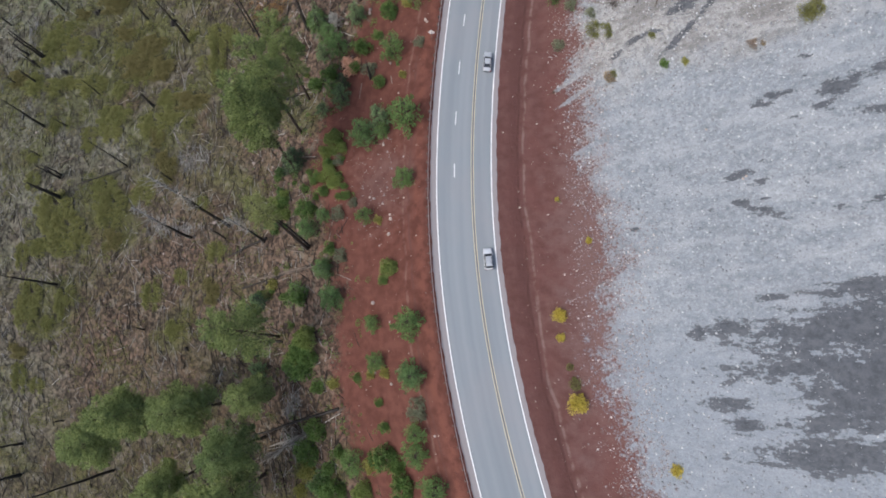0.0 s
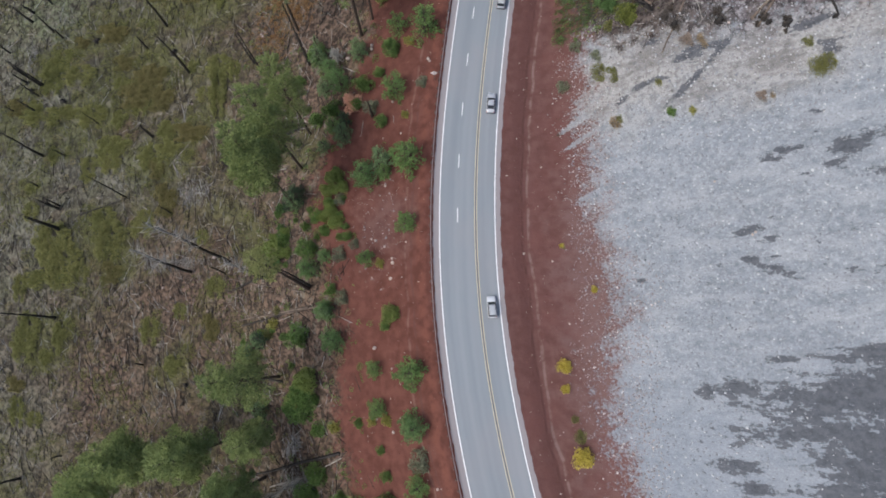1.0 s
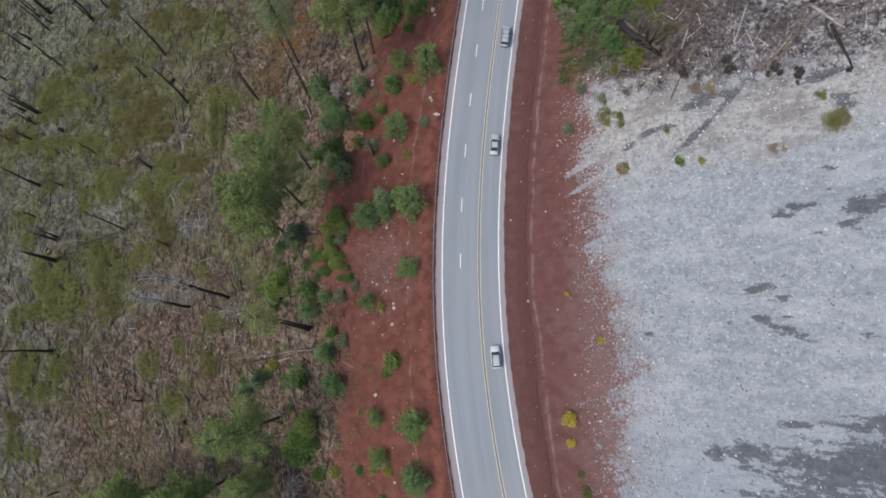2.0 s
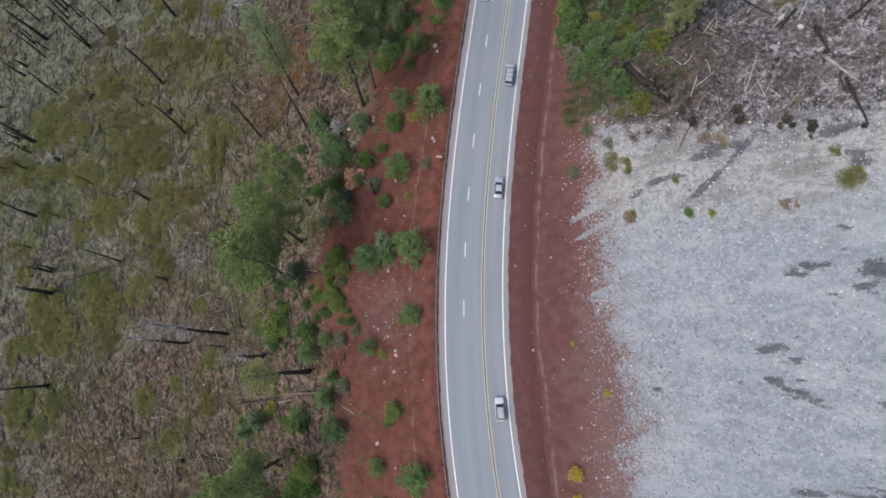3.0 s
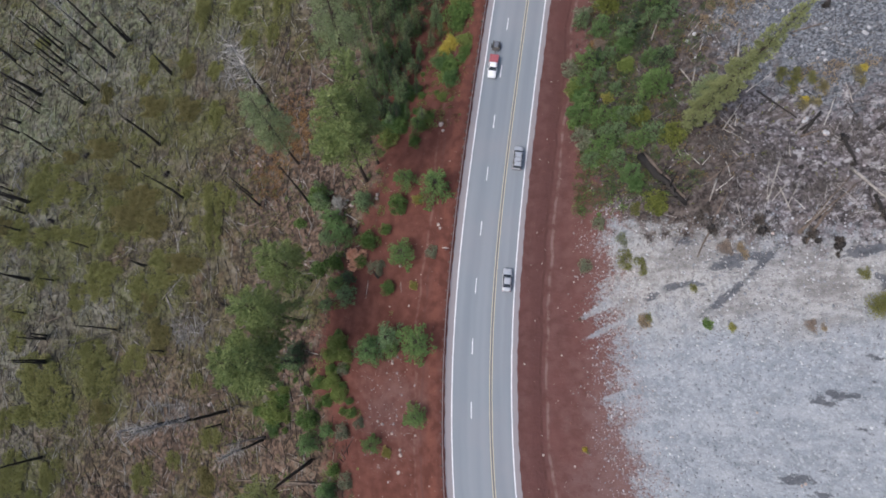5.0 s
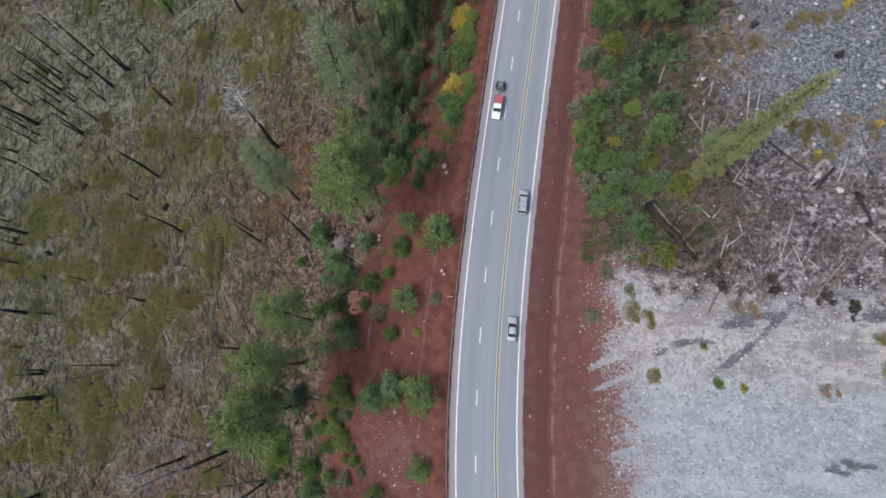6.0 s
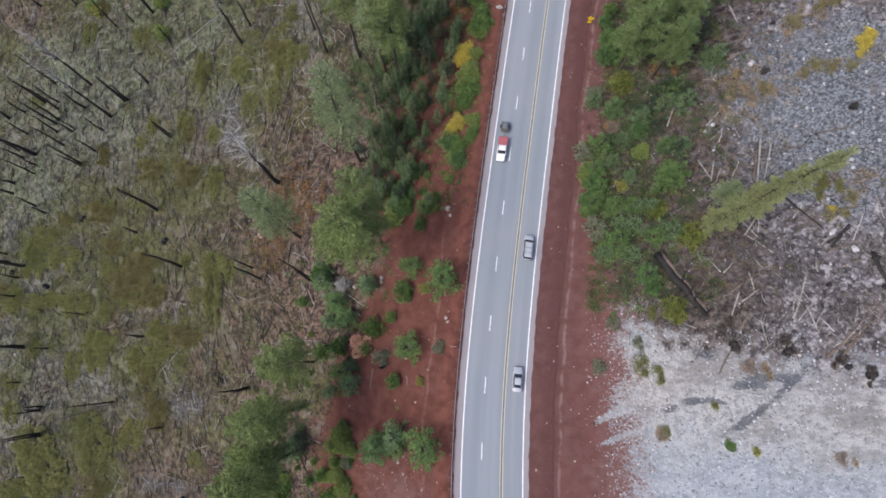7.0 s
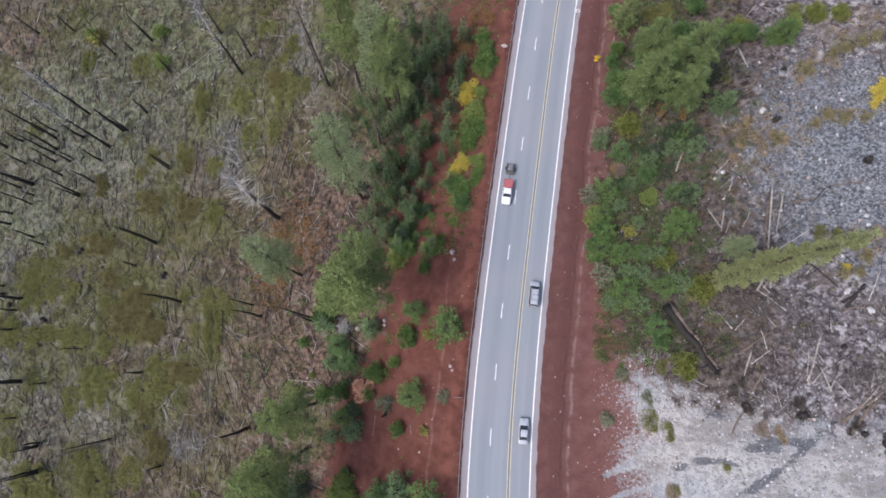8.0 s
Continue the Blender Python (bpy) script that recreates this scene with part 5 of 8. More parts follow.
conifer("blue", -13.3, 157.8, 8.0, 0.72, "bluish-green young conifer among dark firs")
conifer("fir_b", -6.3, 157.3, 6.7, 0.76, "dark green bushy young fir")
conifer("fir_a", -8.8, 120.1, 7.5, 0.57, "dark green young fir among its neighbours")
conifer("dark_fir", -27.4, 138.4, 7.0, 0.63, "young fir with needles coloured as if shaded, among its neighbours")
conifer("blue", -25.2, 135.9, 6.9, 0.67, "bluish-green young conifer among dark firs")
conifer("fir_b", -28.8, 134.9, 7.8, 0.63, "dark green bushy young fir")
conifer("fir_a", -23.0, 137.7, 7.8, 0.67, "dark green young fir among its neighbours")
conifer("dark_fir", -20.8, 135.1, 9.1, 0.67, "young fir with needles coloured as if shaded, among its neighbours")
conifer("pale_fir", -18.5, 133.1, 8.2, 0.61, "pale grey-green young fir among dark ones")
conifer("fir_b", -16.4, 134.1, 9.2, 0.65, "dark green bushy young fir")
conifer("fir_a", -26.0, 141.1, 8.9, 0.63, "dark green young fir among its neighbours")
conifer("dark_fir", -23.6, 132.6, 9.5, 0.62, "young fir with needles coloured as if shaded, among its neighbours")
conifer("blue", -30.4, 138.0, 8.2, 0.58, "bluish-green young conifer among dark firs")
conifer("pale_fir", -9.8, 131.5, 5.6, 0.73, "pale grey-green young fir among dark ones")
conifer("fir_b", -10.1, 157.9, 8.6, 0.65, "dark green bushy young fir")
conifer("dark_fir", -13.3, 120.8, 8.0, 0.69, "young fir with needles coloured as if shaded, among its neighbours")
conifer("blue", -10.2, 150.3, 9.1, 0.61, "bluish-green young conifer among dark firs")
conifer("fir_a", -1.6, 152.3, 8.1, 0.56, "dark green young fir among its neighbours")
conifer("pale_fir", -13.0, 140.3, 5.1, 0.81, "pale grey-green young fir among dark ones")
conifer("dark_fir", 0.3, 151.5, 5.4, 0.68, "young fir with needles coloured as if shaded, among its neighbours")
conifer("blue", -11.6, 105.4, 6.9, 0.54, "bluish-green young conifer among dark firs")
conifer("fir_a", -12.8, 151.5, 5.7, 0.75, "dark green young fir among its neighbours")
conifer("fir_b", -22.8, 122.2, 8.7, 0.60, "dark green bushy young fir")
conifer("dark_fir", -13.4, 136.7, 7.1, 0.73, "young fir with needles coloured as if shaded, among its neighbours")
conifer("blue", -20.8, 139.4, 9.4, 0.79, "bluish-green young conifer among dark firs")
conifer("fir_a", -15.6, 106.5, 6.6, 0.62, "dark green young fir among its neighbours")
conifer("fir_b", -12.1, 120.6, 6.1, 0.56, "dark green bushy young fir")
conifer("dark_fir", -11.3, 138.2, 7.3, 0.79, "young fir with needles coloured as if shaded, among its neighbours")
conifer("pale_fir", -1.1, 153.9, 7.3, 0.67, "pale grey-green young fir among dark ones")
conifer("fir_a", -11.4, 146.3, 8.5, 0.67, "dark green young fir among its neighbours")
conifer("fir_b", -7.5, 151.8, 8.1, 0.61, "dark green bushy young fir")
conifer("dark_fir", -12.5, 157.0, 7.9, 0.67, "young fir with needles coloured as if shaded, among its neighbours")
conifer("blue", -8.8, 155.1, 6.3, 0.62, "bluish-green young conifer among dark firs")
conifer("pale_fir", -4.7, 130.0, 9.3, 0.66, "pale grey-green young fir among dark ones")
conifer("fir_b", -1.0, 145.8, 5.9, 0.64, "dark green bushy young fir")
conifer("dark_fir", -9.1, 116.9, 6.2, 0.52, "young fir with needles coloured as if shaded, among its neighbours")
conifer("blue", -18.5, 117.6, 5.0, 0.61, "bluish-green young conifer among dark firs")
conifer("fir_a", -5.3, 154.7, 9.5, 0.85, "dark green young fir among its neighbours")
conifer("pale_fir", -21.9, 132.8, 8.5, 0.66, "pale grey-green young fir among dark ones")
conifer("dark_fir", -14.3, 113.7, 7.4, 0.59, "young fir with needles coloured as if shaded, among its neighbours")
conifer("blue", -10.4, 131.5, 9.3, 0.61, "bluish-green young conifer among dark firs")
conifer("fir_a", -22.4, 111.5, 8.9, 0.63, "dark green young fir among its neighbours")
conifer("fir_b", -2.2, 140.1, 8.1, 0.68, "dark green bushy young fir")
conifer("dark_fir", -20.0, 121.3, 6.1, 0.63, "young fir with needles coloured as if shaded, among its neighbours")
conifer("blue", -11.7, 120.9, 9.0, 0.57, "bluish-green young conifer among dark firs")
conifer("fir_a", -17.0, 136.5, 9.4, 0.69, "dark green young fir among its neighbours")
conifer("fir_b", -11.4, 127.3, 9.3, 0.80, "dark green bushy young fir")
conifer("dark_fir", -17.1, 117.9, 9.1, 0.71, "young fir with needles coloured as if shaded, among its neighbours")
conifer("pale_fir", -14.8, 116.0, 6.7, 0.63, "pale grey-green young fir among dark ones")
conifer("fir_a", -14.5, 118.7, 8.2, 0.54, "dark green young fir among its neighbours")
conifer("fir_b", -12.8, 109.8, 9.1, 0.77, "dark green bushy young fir")
conifer("dark_fir", -8.3, 127.8, 5.4, 0.64, "young fir with needles coloured as if shaded, among its neighbours")
conifer("blue", -15.0, 139.9, 8.1, 0.84, "bluish-green young conifer among dark firs")
conifer("pale_fir", -11.3, 128.2, 7.4, 0.57, "pale grey-green young fir among dark ones")
conifer("fir_b", -16.9, 121.0, 6.8, 0.61, "dark green bushy young fir")
conifer("dark_fir", -7.5, 139.3, 5.4, 0.58, "young fir with needles coloured as if shaded, among its neighbours")
conifer("blue", -7.2, 139.8, 8.0, 0.76, "bluish-green young conifer among dark firs")
conifer("fir_a", -19.6, 109.1, 7.2, 0.54, "dark green young fir among its neighbours")
conifer("pale_fir", -18.4, 135.5, 6.5, 0.76, "pale grey-green young fir among dark ones")
conifer("dark_fir", -13.5, 146.0, 5.0, 0.85, "young fir with needles coloured as if shaded, among its neighbours")
conifer("blue", -15.7, 139.6, 6.9, 0.62, "bluish-green young conifer among dark firs")
conifer("fir_a", -1.9, 143.2, 8.1, 0.67, "dark green young fir among its neighbours")
conifer("fir_b", -9.9, 149.3, 8.8, 0.74, "dark green bushy young fir")
conifer("dark_fir", -11.0, 144.7, 8.7, 0.81, "young fir with needles coloured as if shaded, among its neighbours")
conifer("blue", -9.2, 145.4, 6.8, 0.78, "bluish-green young conifer among dark firs")
conifer("fir_a", -12.1, 121.5, 7.5, 0.81, "dark green young fir among its neighbours")
conifer("fir_b", -17.5, 122.1, 6.5, 0.76, "dark green bushy young fir")
conifer("dark_fir", -15.5, 131.6, 5.6, 0.64, "young fir with needles coloured as if shaded, among its neighbours")
conifer("pale_fir", -9.1, 145.4, 5.2, 0.63, "pale grey-green young fir among dark ones")
conifer("fir_a", -19.7, 116.0, 7.7, 0.82, "dark green young fir among its neighbours")
conifer("fir_b", -5.0, 134.8, 6.4, 0.79, "dark green bushy young fir")
conifer("dark_fir", -5.9, 150.0, 7.7, 0.80, "young fir with needles coloured as if shaded, among its neighbours")
conifer("blue", -17.4, 116.7, 6.2, 0.72, "bluish-green young conifer among dark firs")
conifer("pale_fir", -14.2, 136.6, 6.8, 0.67, "pale grey-green young fir among dark ones")
conifer("fir_b", -21.6, 116.0, 6.1, 0.60, "dark green bushy young fir")
conifer("dark_fir", -17.6, 107.0, 8.8, 0.54, "young fir with needles coloured as if shaded, among its neighbours")
conifer("blue", -12.0, 111.2, 8.3, 0.62, "bluish-green young conifer among dark firs")
conifer("fir_a", -18.0, 143.3, 8.7, 0.83, "dark green young fir among its neighbours")
conifer("pale_fir", -2.5, 143.9, 6.4, 0.54, "pale grey-green young fir among dark ones")
conifer("dark_fir", -14.6, 158.9, 8.2, 0.62, "young fir with needles coloured as if shaded, among its neighbours")
conifer("blue", -16.9, 143.5, 6.4, 0.62, "bluish-green young conifer among dark firs")
conifer("fir_a", -15.2, 112.3, 8.1, 0.56, "dark green young fir among its neighbours")
conifer("fir_b", -14.3, 129.3, 7.9, 0.70, "dark green bushy young fir")
conifer("dark_fir", -16.1, 115.6, 7.1, 0.72, "young fir with needles coloured as if shaded, among its neighbours")
conifer("blue", -16.3, 124.4, 7.3, 0.67, "bluish-green young conifer among dark firs")
conifer("fir_a", -19.0, 120.6, 7.2, 0.82, "dark green young fir among its neighbours")
conifer("fir_b", -13.8, 112.4, 8.1, 0.80, "dark green bushy young fir")
conifer("dark_fir", -13.9, 135.4, 8.4, 0.73, "young fir with needles coloured as if shaded, among its neighbours")
conifer("pale_fir", -22.5, 114.4, 5.5, 0.56, "pale grey-green young fir among dark ones")
conifer("fir_a", -17.8, 155.6, 6.1, 0.58, "dark green young fir among its neighbours")
conifer("fir_b", -4.9, 150.3, 9.3, 0.73, "dark green bushy young fir")
conifer("dark_fir", -14.2, 107.1, 5.1, 0.79, "young fir with needles coloured as if shaded, among its neighbours")
conifer("blue", -1.8, 142.7, 5.9, 0.67, "bluish-green young conifer among dark firs")
conifer("pale_fir", -17.0, 118.1, 6.4, 0.70, "pale grey-green young fir among dark ones")
conifer("fir_b", -18.5, 146.9, 9.3, 0.76, "dark green bushy young fir")
conifer("dark_fir", -14.2, 105.8, 6.6, 0.78, "young fir with needles coloured as if shaded, among its neighbours")
conifer("blue", -2.9, 139.2, 8.0, 0.70, "bluish-green young conifer among dark firs")
conifer("fir_a", -13.3, 158.6, 8.3, 0.72, "dark green young fir among its neighbours")
conifer("pale_fir", -12.4, 113.7, 6.7, 0.62, "pale grey-green young fir among dark ones")
conifer("dark_fir", -9.4, 111.2, 5.9, 0.65, "young fir with needles coloured as if shaded, among its neighbours")
conifer("blue", -13.7, 124.4, 6.0, 0.64, "bluish-green young conifer among dark firs")
conifer("fir_a", -9.6, 136.5, 7.4, 0.58, "dark green young fir among its neighbours")
conifer("fir_b", -14.1, 107.5, 6.9, 0.59, "dark green bushy young fir")
conifer("dark_fir", -3.7, 150.5, 5.8, 0.73, "young fir with needles coloured as if shaded, among its neighbours")
conifer("blue", -11.8, 128.0, 6.7, 0.70, "bluish-green young conifer among dark firs")
conifer("fir_a", -13.7, 142.0, 6.5, 0.86, "dark green young fir among its neighbours")
conifer("fir_b", -13.7, 131.0, 6.8, 0.60, "dark green bushy young fir")
conifer("dark_fir", -13.3, 147.8, 6.6, 0.67, "young fir with needles coloured as if shaded, among its neighbours")
conifer("pale_fir", -20.7, 109.1, 8.0, 0.63, "pale grey-green young fir among dark ones")
conifer("fir_a", -11.5, 136.4, 5.3, 0.74, "dark green young fir among its neighbours")
conifer("fir_b", -21.7, 123.4, 8.6, 0.63, "dark green bushy young fir")
conifer("dark_fir", -15.6, 105.8, 7.0, 0.57, "young fir with needles coloured as if shaded, among its neighbours")
conifer("blue", -4.1, 140.5, 5.9, 0.60, "bluish-green young conifer among dark firs")
conifer("pale_fir", -12.1, 123.3, 7.2, 0.70, "pale grey-green young fir among dark ones")
conifer("fir_b", -18.4, 107.7, 6.8, 0.80, "dark green bushy young fir")
conifer("dark_fir", -15.2, 133.5, 8.4, 0.77, "young fir with needles coloured as if shaded, among its neighbours")
conifer("blue", -9.6, 144.8, 7.3, 0.77, "bluish-green young conifer among dark firs")
conifer("fir_a", -12.8, 122.2, 6.6, 0.74, "dark green young fir among its neighbours")
conifer("pale_fir", -20.3, 143.6, 8.6, 0.85, "pale grey-green young fir among dark ones")
conifer("dark_fir", -3.4, 134.3, 5.7, 0.78, "young fir with needles coloured as if shaded, among its neighbours")
conifer("blue", -17.8, 114.0, 6.2, 0.63, "bluish-green young conifer among dark firs")
conifer("fir_a", -20.7, 137.7, 5.5, 0.58, "dark green young fir among its neighbours")
conifer("fir_b", -17.6, 143.1, 8.7, 0.60, "dark green bushy young fir")
conifer("dark_fir", -11.8, 137.5, 9.2, 0.73, "young fir with needles coloured as if shaded, among its neighbours")
conifer("blue", -14.7, 151.4, 9.1, 0.83, "bluish-green young conifer among dark firs")
conifer("fir_a", -17.1, 109.0, 5.8, 0.63, "dark green young fir among its neighbours")
conifer("fir_b", -13.3, 109.5, 8.6, 0.68, "dark green bushy young fir")
conifer("dark_fir", -9.7, 143.6, 5.5, 0.82, "young fir with needles coloured as if shaded, among its neighbours")
conifer("pale_fir", -19.8, 126.0, 8.8, 0.80, "pale grey-green young fir among dark ones")
conifer("fir_a", -15.6, 123.8, 7.2, 0.55, "dark green young fir among its neighbours")
conifer("fir_b", -13.3, 139.1, 9.1, 0.58, "dark green bushy young fir")
conifer("dark_fir", -12.1, 129.5, 9.0, 0.79, "young fir with needles coloured as if shaded, among its neighbours")
conifer("blue", -12.7, 128.2, 6.7, 0.79, "bluish-green young conifer among dark firs")
conifer("pale_fir", -24.6, 111.4, 7.4, 0.78, "pale grey-green young fir among dark ones")
conifer("fir_b", -6.1, 122.7, 6.8, 0.58, "dark green bushy young fir")
conifer("dark_fir", -12.3, 115.0, 8.5, 0.67, "young fir with needles coloured as if shaded, among its neighbours")
conifer("blue", -8.8, 120.5, 6.6, 0.70, "bluish-green young conifer among dark firs")
conifer("fir_a", -19.0, 144.5, 5.2, 0.61, "dark green young fir among its neighbours")
conifer("pale_fir", -23.4, 107.4, 5.6, 0.71, "pale grey-green young fir among dark ones")
conifer("dark_fir", -17.4, 107.3, 8.7, 0.58, "young fir with needles coloured as if shaded, among its neighbours")
conifer("blue", -9.5, 111.4, 6.8, 0.57, "bluish-green young conifer among dark firs")
conifer("fir_a", -18.4, 123.4, 8.2, 0.72, "dark green young fir among its neighbours")
conifer("fir_b", -10.5, 117.1, 6.3, 0.73, "dark green bushy young fir")
conifer("dark_fir", -16.8, 118.1, 5.1, 0.59, "young fir with needles coloured as if shaded, among its neighbours")
conifer("blue", -16.7, 125.1, 7.2, 0.57, "bluish-green young conifer among dark firs")
conifer("fir_a", -15.3, 136.4, 7.4, 0.73, "dark green young fir among its neighbours")
conifer("fir_b", -4.9, 127.2, 6.3, 0.77, "dark green bushy young fir")
conifer("dark_fir", -19.8, 112.4, 5.3, 0.81, "young fir with needles coloured as if shaded, among its neighbours")
conifer("pale_fir", -3.0, 138.1, 8.2, 0.72, "pale grey-green young fir among dark ones")
conifer("fir_a", -17.4, 148.7, 5.3, 0.86, "dark green young fir among its neighbours")
conifer("fir_b", -10.8, 148.8, 8.1, 0.81, "dark green bushy young fir")
conifer("dark_fir", -14.2, 105.2, 9.1, 0.64, "young fir with needles coloured as if shaded, among its neighbours")
conifer("blue", -19.9, 143.0, 9.0, 0.87, "bluish-green young conifer among dark firs")
shrub("green_a", -35.4, -1.4, 4.52)
shrub("blue_a", -28.9, -28.7, 3.85)
shrub("green_a", -33.0, -21.4, 3.94)
shrub("yellow", 22.8, 8.8, 1.76)
shrub("yellow", 22.9, 4.4, 1.11)
shrub("yellow", 25.4, -8.0, 2.41)
shrub("yellow", 40.5, -18.8, 1.41)
shrub("yellow", 28.9, 23.5, 0.87)
shrub("olive_a", 25.3, -4.4, 1.57)
shrub("olive_a", -34.6, -25.6, 2.88)
shrub("olive_a", -44.6, 16.7, 2.11)
shrub("olive_a", -42.0, 22.1, 1.45)
shrub("olive_a", 24.5, -1.2, 0.97)
shrub("green_b", -41.5, 39.8, 2.69)
shrub("blue_a", -43.5, 34.0, 2.51)
shrub("green_a", -34.0, 88.4, 3.56)
shrub("blue_a", -14.2, 107.5, 2.88)
shrub("blue_a", -15.5, 103.1, 3.23)
shrub("blue_a", -11.4, 111.2, 2.51)
shrub("blue_a", -3.8, 115.6, 3.14)
shrub("blue_a", -1.9, 111.6, 2.73)
shrub("small", -8.0, 115.5, 0.90)
shrub("small", -43.6, 17.2, 1.21)
shrub("small", -53.2, 14.5, 1.26)
shrub("green_b", 3.7, 144.2, 4.20)
shrub("fresh", 2.7, 142.6, 2.69)
shrub("green_b", 3.2, 151.1, 2.91)
shrub("green_b", 4.3, 147.6, 2.70)
shrub("fresh", 0.8, 132.4, 3.64)
shrub("green_b", 0.1, 127.2, 3.93)
shrub("green_b", 1.8, 129.0, 2.61)
shrub("green_b", -0.3, 125.0, 2.61)
shrub("fresh", 2.8, 136.8, 2.15)
shrub("fresh", 1.4, 120.1, 2.40)
shrub("green_b", 1.7, 117.8, 1.90)
shrub("green_b", -1.6, 114.5, 3.20)
shrub("fresh", -2.6, 112.8, 2.56)
shrub("green_b", 1.0, 116.2, 1.90)
shrub("yellow", 0.5, 138.2, 2.86)
shrub("yellow", -0.4, 136.3, 2.35)
shrub("yellow", -1.5, 120.8, 2.28)
shrub("yellow", -3.0, 119.5, 1.80)
shrub("yellow", 68.5, 122.8, 1.89)
shrub("yellow", 69.5, 124.3, 1.64)
shrub("yellow", 67.8, 121.0, 0.96)
shrub("yellow_green", -111.2, 173.5, 2.69)
shrub("fresh", -113.3, 175.5, 2.25)
shrub("fresh", -89.1, 172.5, 3.06)
shrub("fresh", -88.6, 163.8, 3.04)
shrub("rust", -0.3, 153.3, 2.44)
shrub("rust", -1.7, 151.0, 2.27)
shrub("rust", 0.3, 150.0, 1.73)
shrub("rust", 5.2, 156.2, 2.06)
shrub("rust", 4.3, 158.5, 1.32)
shrub("rust", 1.7, 157.6, 1.75)
shrub("rust", -3.6, 149.7, 1.34)
shrub("rust", -1.9, 124.6, 1.11)
shrub("rust", -3.1, 126.6, 1.27)
shrub("small", -5.0, 109.5, 0.95)
shrub("small", -3.2, 107.2, 0.94)
shrub("small", -8.8, 112.2, 0.98)
shrub("olive_a", 31.7, 68.1, 2.62, 2.33)
shrub("olive_b", 33.9, 66.5, 2.19, 1.75)
shrub("tan", 34.1, 56.0, 2.00, 1.30)
shrub("olive_a", 34.6, 56.8, 1.10, 0.90)
shrub("small", 41.8, 55.1, 1.45, 1.30)
shrub("yellow_green", 45.1, 54.6, 1.05, 0.90)
shrub("rusty", 54.8, 54.8, 1.70, 0.60)
shrub("olive_c", 61.4, 56.9, 2.78, 2.23)
shrub("olive_a", 62.6, 57.6, 1.89, 1.68)
shrub("olive_b", 60.9, 62.2, 1.50, 1.20)
shrub("olive_c", 40.4, 61.6, 1.20, 0.80)
shrub("olive_b", 33.5, 77.2, 1.94, 1.74)
shrub("olive_dense", 36.1, 77.4, 3.10, 3.00)
shrub("grey_leaf", 27.7, 75.8, 1.88, 1.69)
shrub("grey_leaf", 31.2, 71.8, 1.70, 1.36)
shrub("rusty", 44.4, 68.1, 1.90, 1.00)
shrub("tan", 46.8, 67.2, 1.60, 0.90)
shrub("grey_leaf", 25.3, 67.6, 1.97, 1.57)
shrub("tan", 56.0, 54.3, 0.80, 0.45)
shrub("blue_a", 32.1, 138.7, 2.46, 3.59)
shrub("blue_a", 31.3, 143.1, 2.21, 2.95)
shrub("green_a", 32.7, 145.8, 1.94, 3.63)
shrub("blue_a", 37.5, 139.8, 2.98, 5.13)
conifer("fir_a", 40.9, 143.1, 5.6, 1.10, "dark green young fir on the bank")
shrub("blue_a", 44.2, 146.2, 3.21, 3.98)
shrub("blue_a", 34.4, 152.7, 2.52, 3.97)
shrub("olive_c", 39.8, 152.3, 3.30)
shrub("blue_a", 32.9, 155.9, 2.26, 2.64)
shrub("olive_c", 42.9, 152.6, 3.26)
shrub("blue_a", 46.7, 150.9, 2.68, 4.21)
conifer("young_pine_b", 58.7, 139.5, 5.0, 0.98, "round-crowned young green pine on the bank")
shrub("fresh", 60.7, 141.4, 2.39, 2.68)
shrub("olive_c", 61.9, 143.7, 2.56)
shrub("blue_a", 54.0, 141.3, 2.23, 3.43)
shrub("olive_c", 53.6, 144.3, 2.39)
shrub("olive_b", 36.4, 76.9, 1.80)
shrub("olive_b", 57.4, 99.3, 1.96)
shrub("olive_b", 59.0, 98.0, 1.93)
shrub("olive_b", 60.5, 96.7, 1.66)
shrub("olive_b", 58.1, 96.2, 1.69)
shrub("dry_a", 61.1, 130.8, 2.46)
shrub("dry_a", 54.7, 117.8, 1.88)
shrub("dry_a", 67.0, 133.8, 2.40)
shrub("dry_a", 65.4, 133.2, 1.88)
shrub("dry_a", 69.3, 134.2, 2.11)
shrub("dry_a", 71.1, 134.6, 2.09)
shrub("dry_a", 62.2, 120.7, 2.09)
shrub("dry_a", 64.0, 119.6, 2.05)
shrub("dry_a", 66.4, 118.9, 1.76)
shrub("dry_a", 60.4, 119.5, 1.57)
shrub("dry_a", 23.8, 32.4, 0.65)
shrub("dry_a", 58.6, 92.3, 1.82)
shrub("dry_a", 60.1, 92.0, 1.53)
shrub("dry_a", 61.3, 94.5, 1.79)
shrub("dry_a", 65.3, 95.8, 1.74)
shrub("dry_a", 65.4, 93.9, 1.23)
shrub("yellow", 58.9, 93.0, 0.88)
shrub("yellow", 66.0, 96.3, 0.84)
shrub("yellow", 23.4, 32.8, 0.60)
shrub("yellow", 28.9, 23.4, 0.69)
shrub("small", 27.3, 76.4, 1.03)
shrub("small", 27.8, 77.5, 0.77)
brush_patch("c", -125.2, 100.4, 5.9, 4.9)
brush_patch("b", -94.8, 89.2, 7.9, 5.3)
brush_patch("b", -88.7, 95.4, 5.6, 4.1)
brush_patch("a", -110.6, 84.1, 6.1, 4.2)
brush_patch("c", -99.8, 82.5, 3.8, 3.8)
brush_patch("a", -127.6, 84.8, 8.7, 3.5)
brush_patch("b", -136.9, 88.8, 4.7, 3.9)
brush_patch("c", -117.3, 86.2, 4.2, 2.7)
brush_patch("b", -74.6, 75.1, 7.6, 3.6)
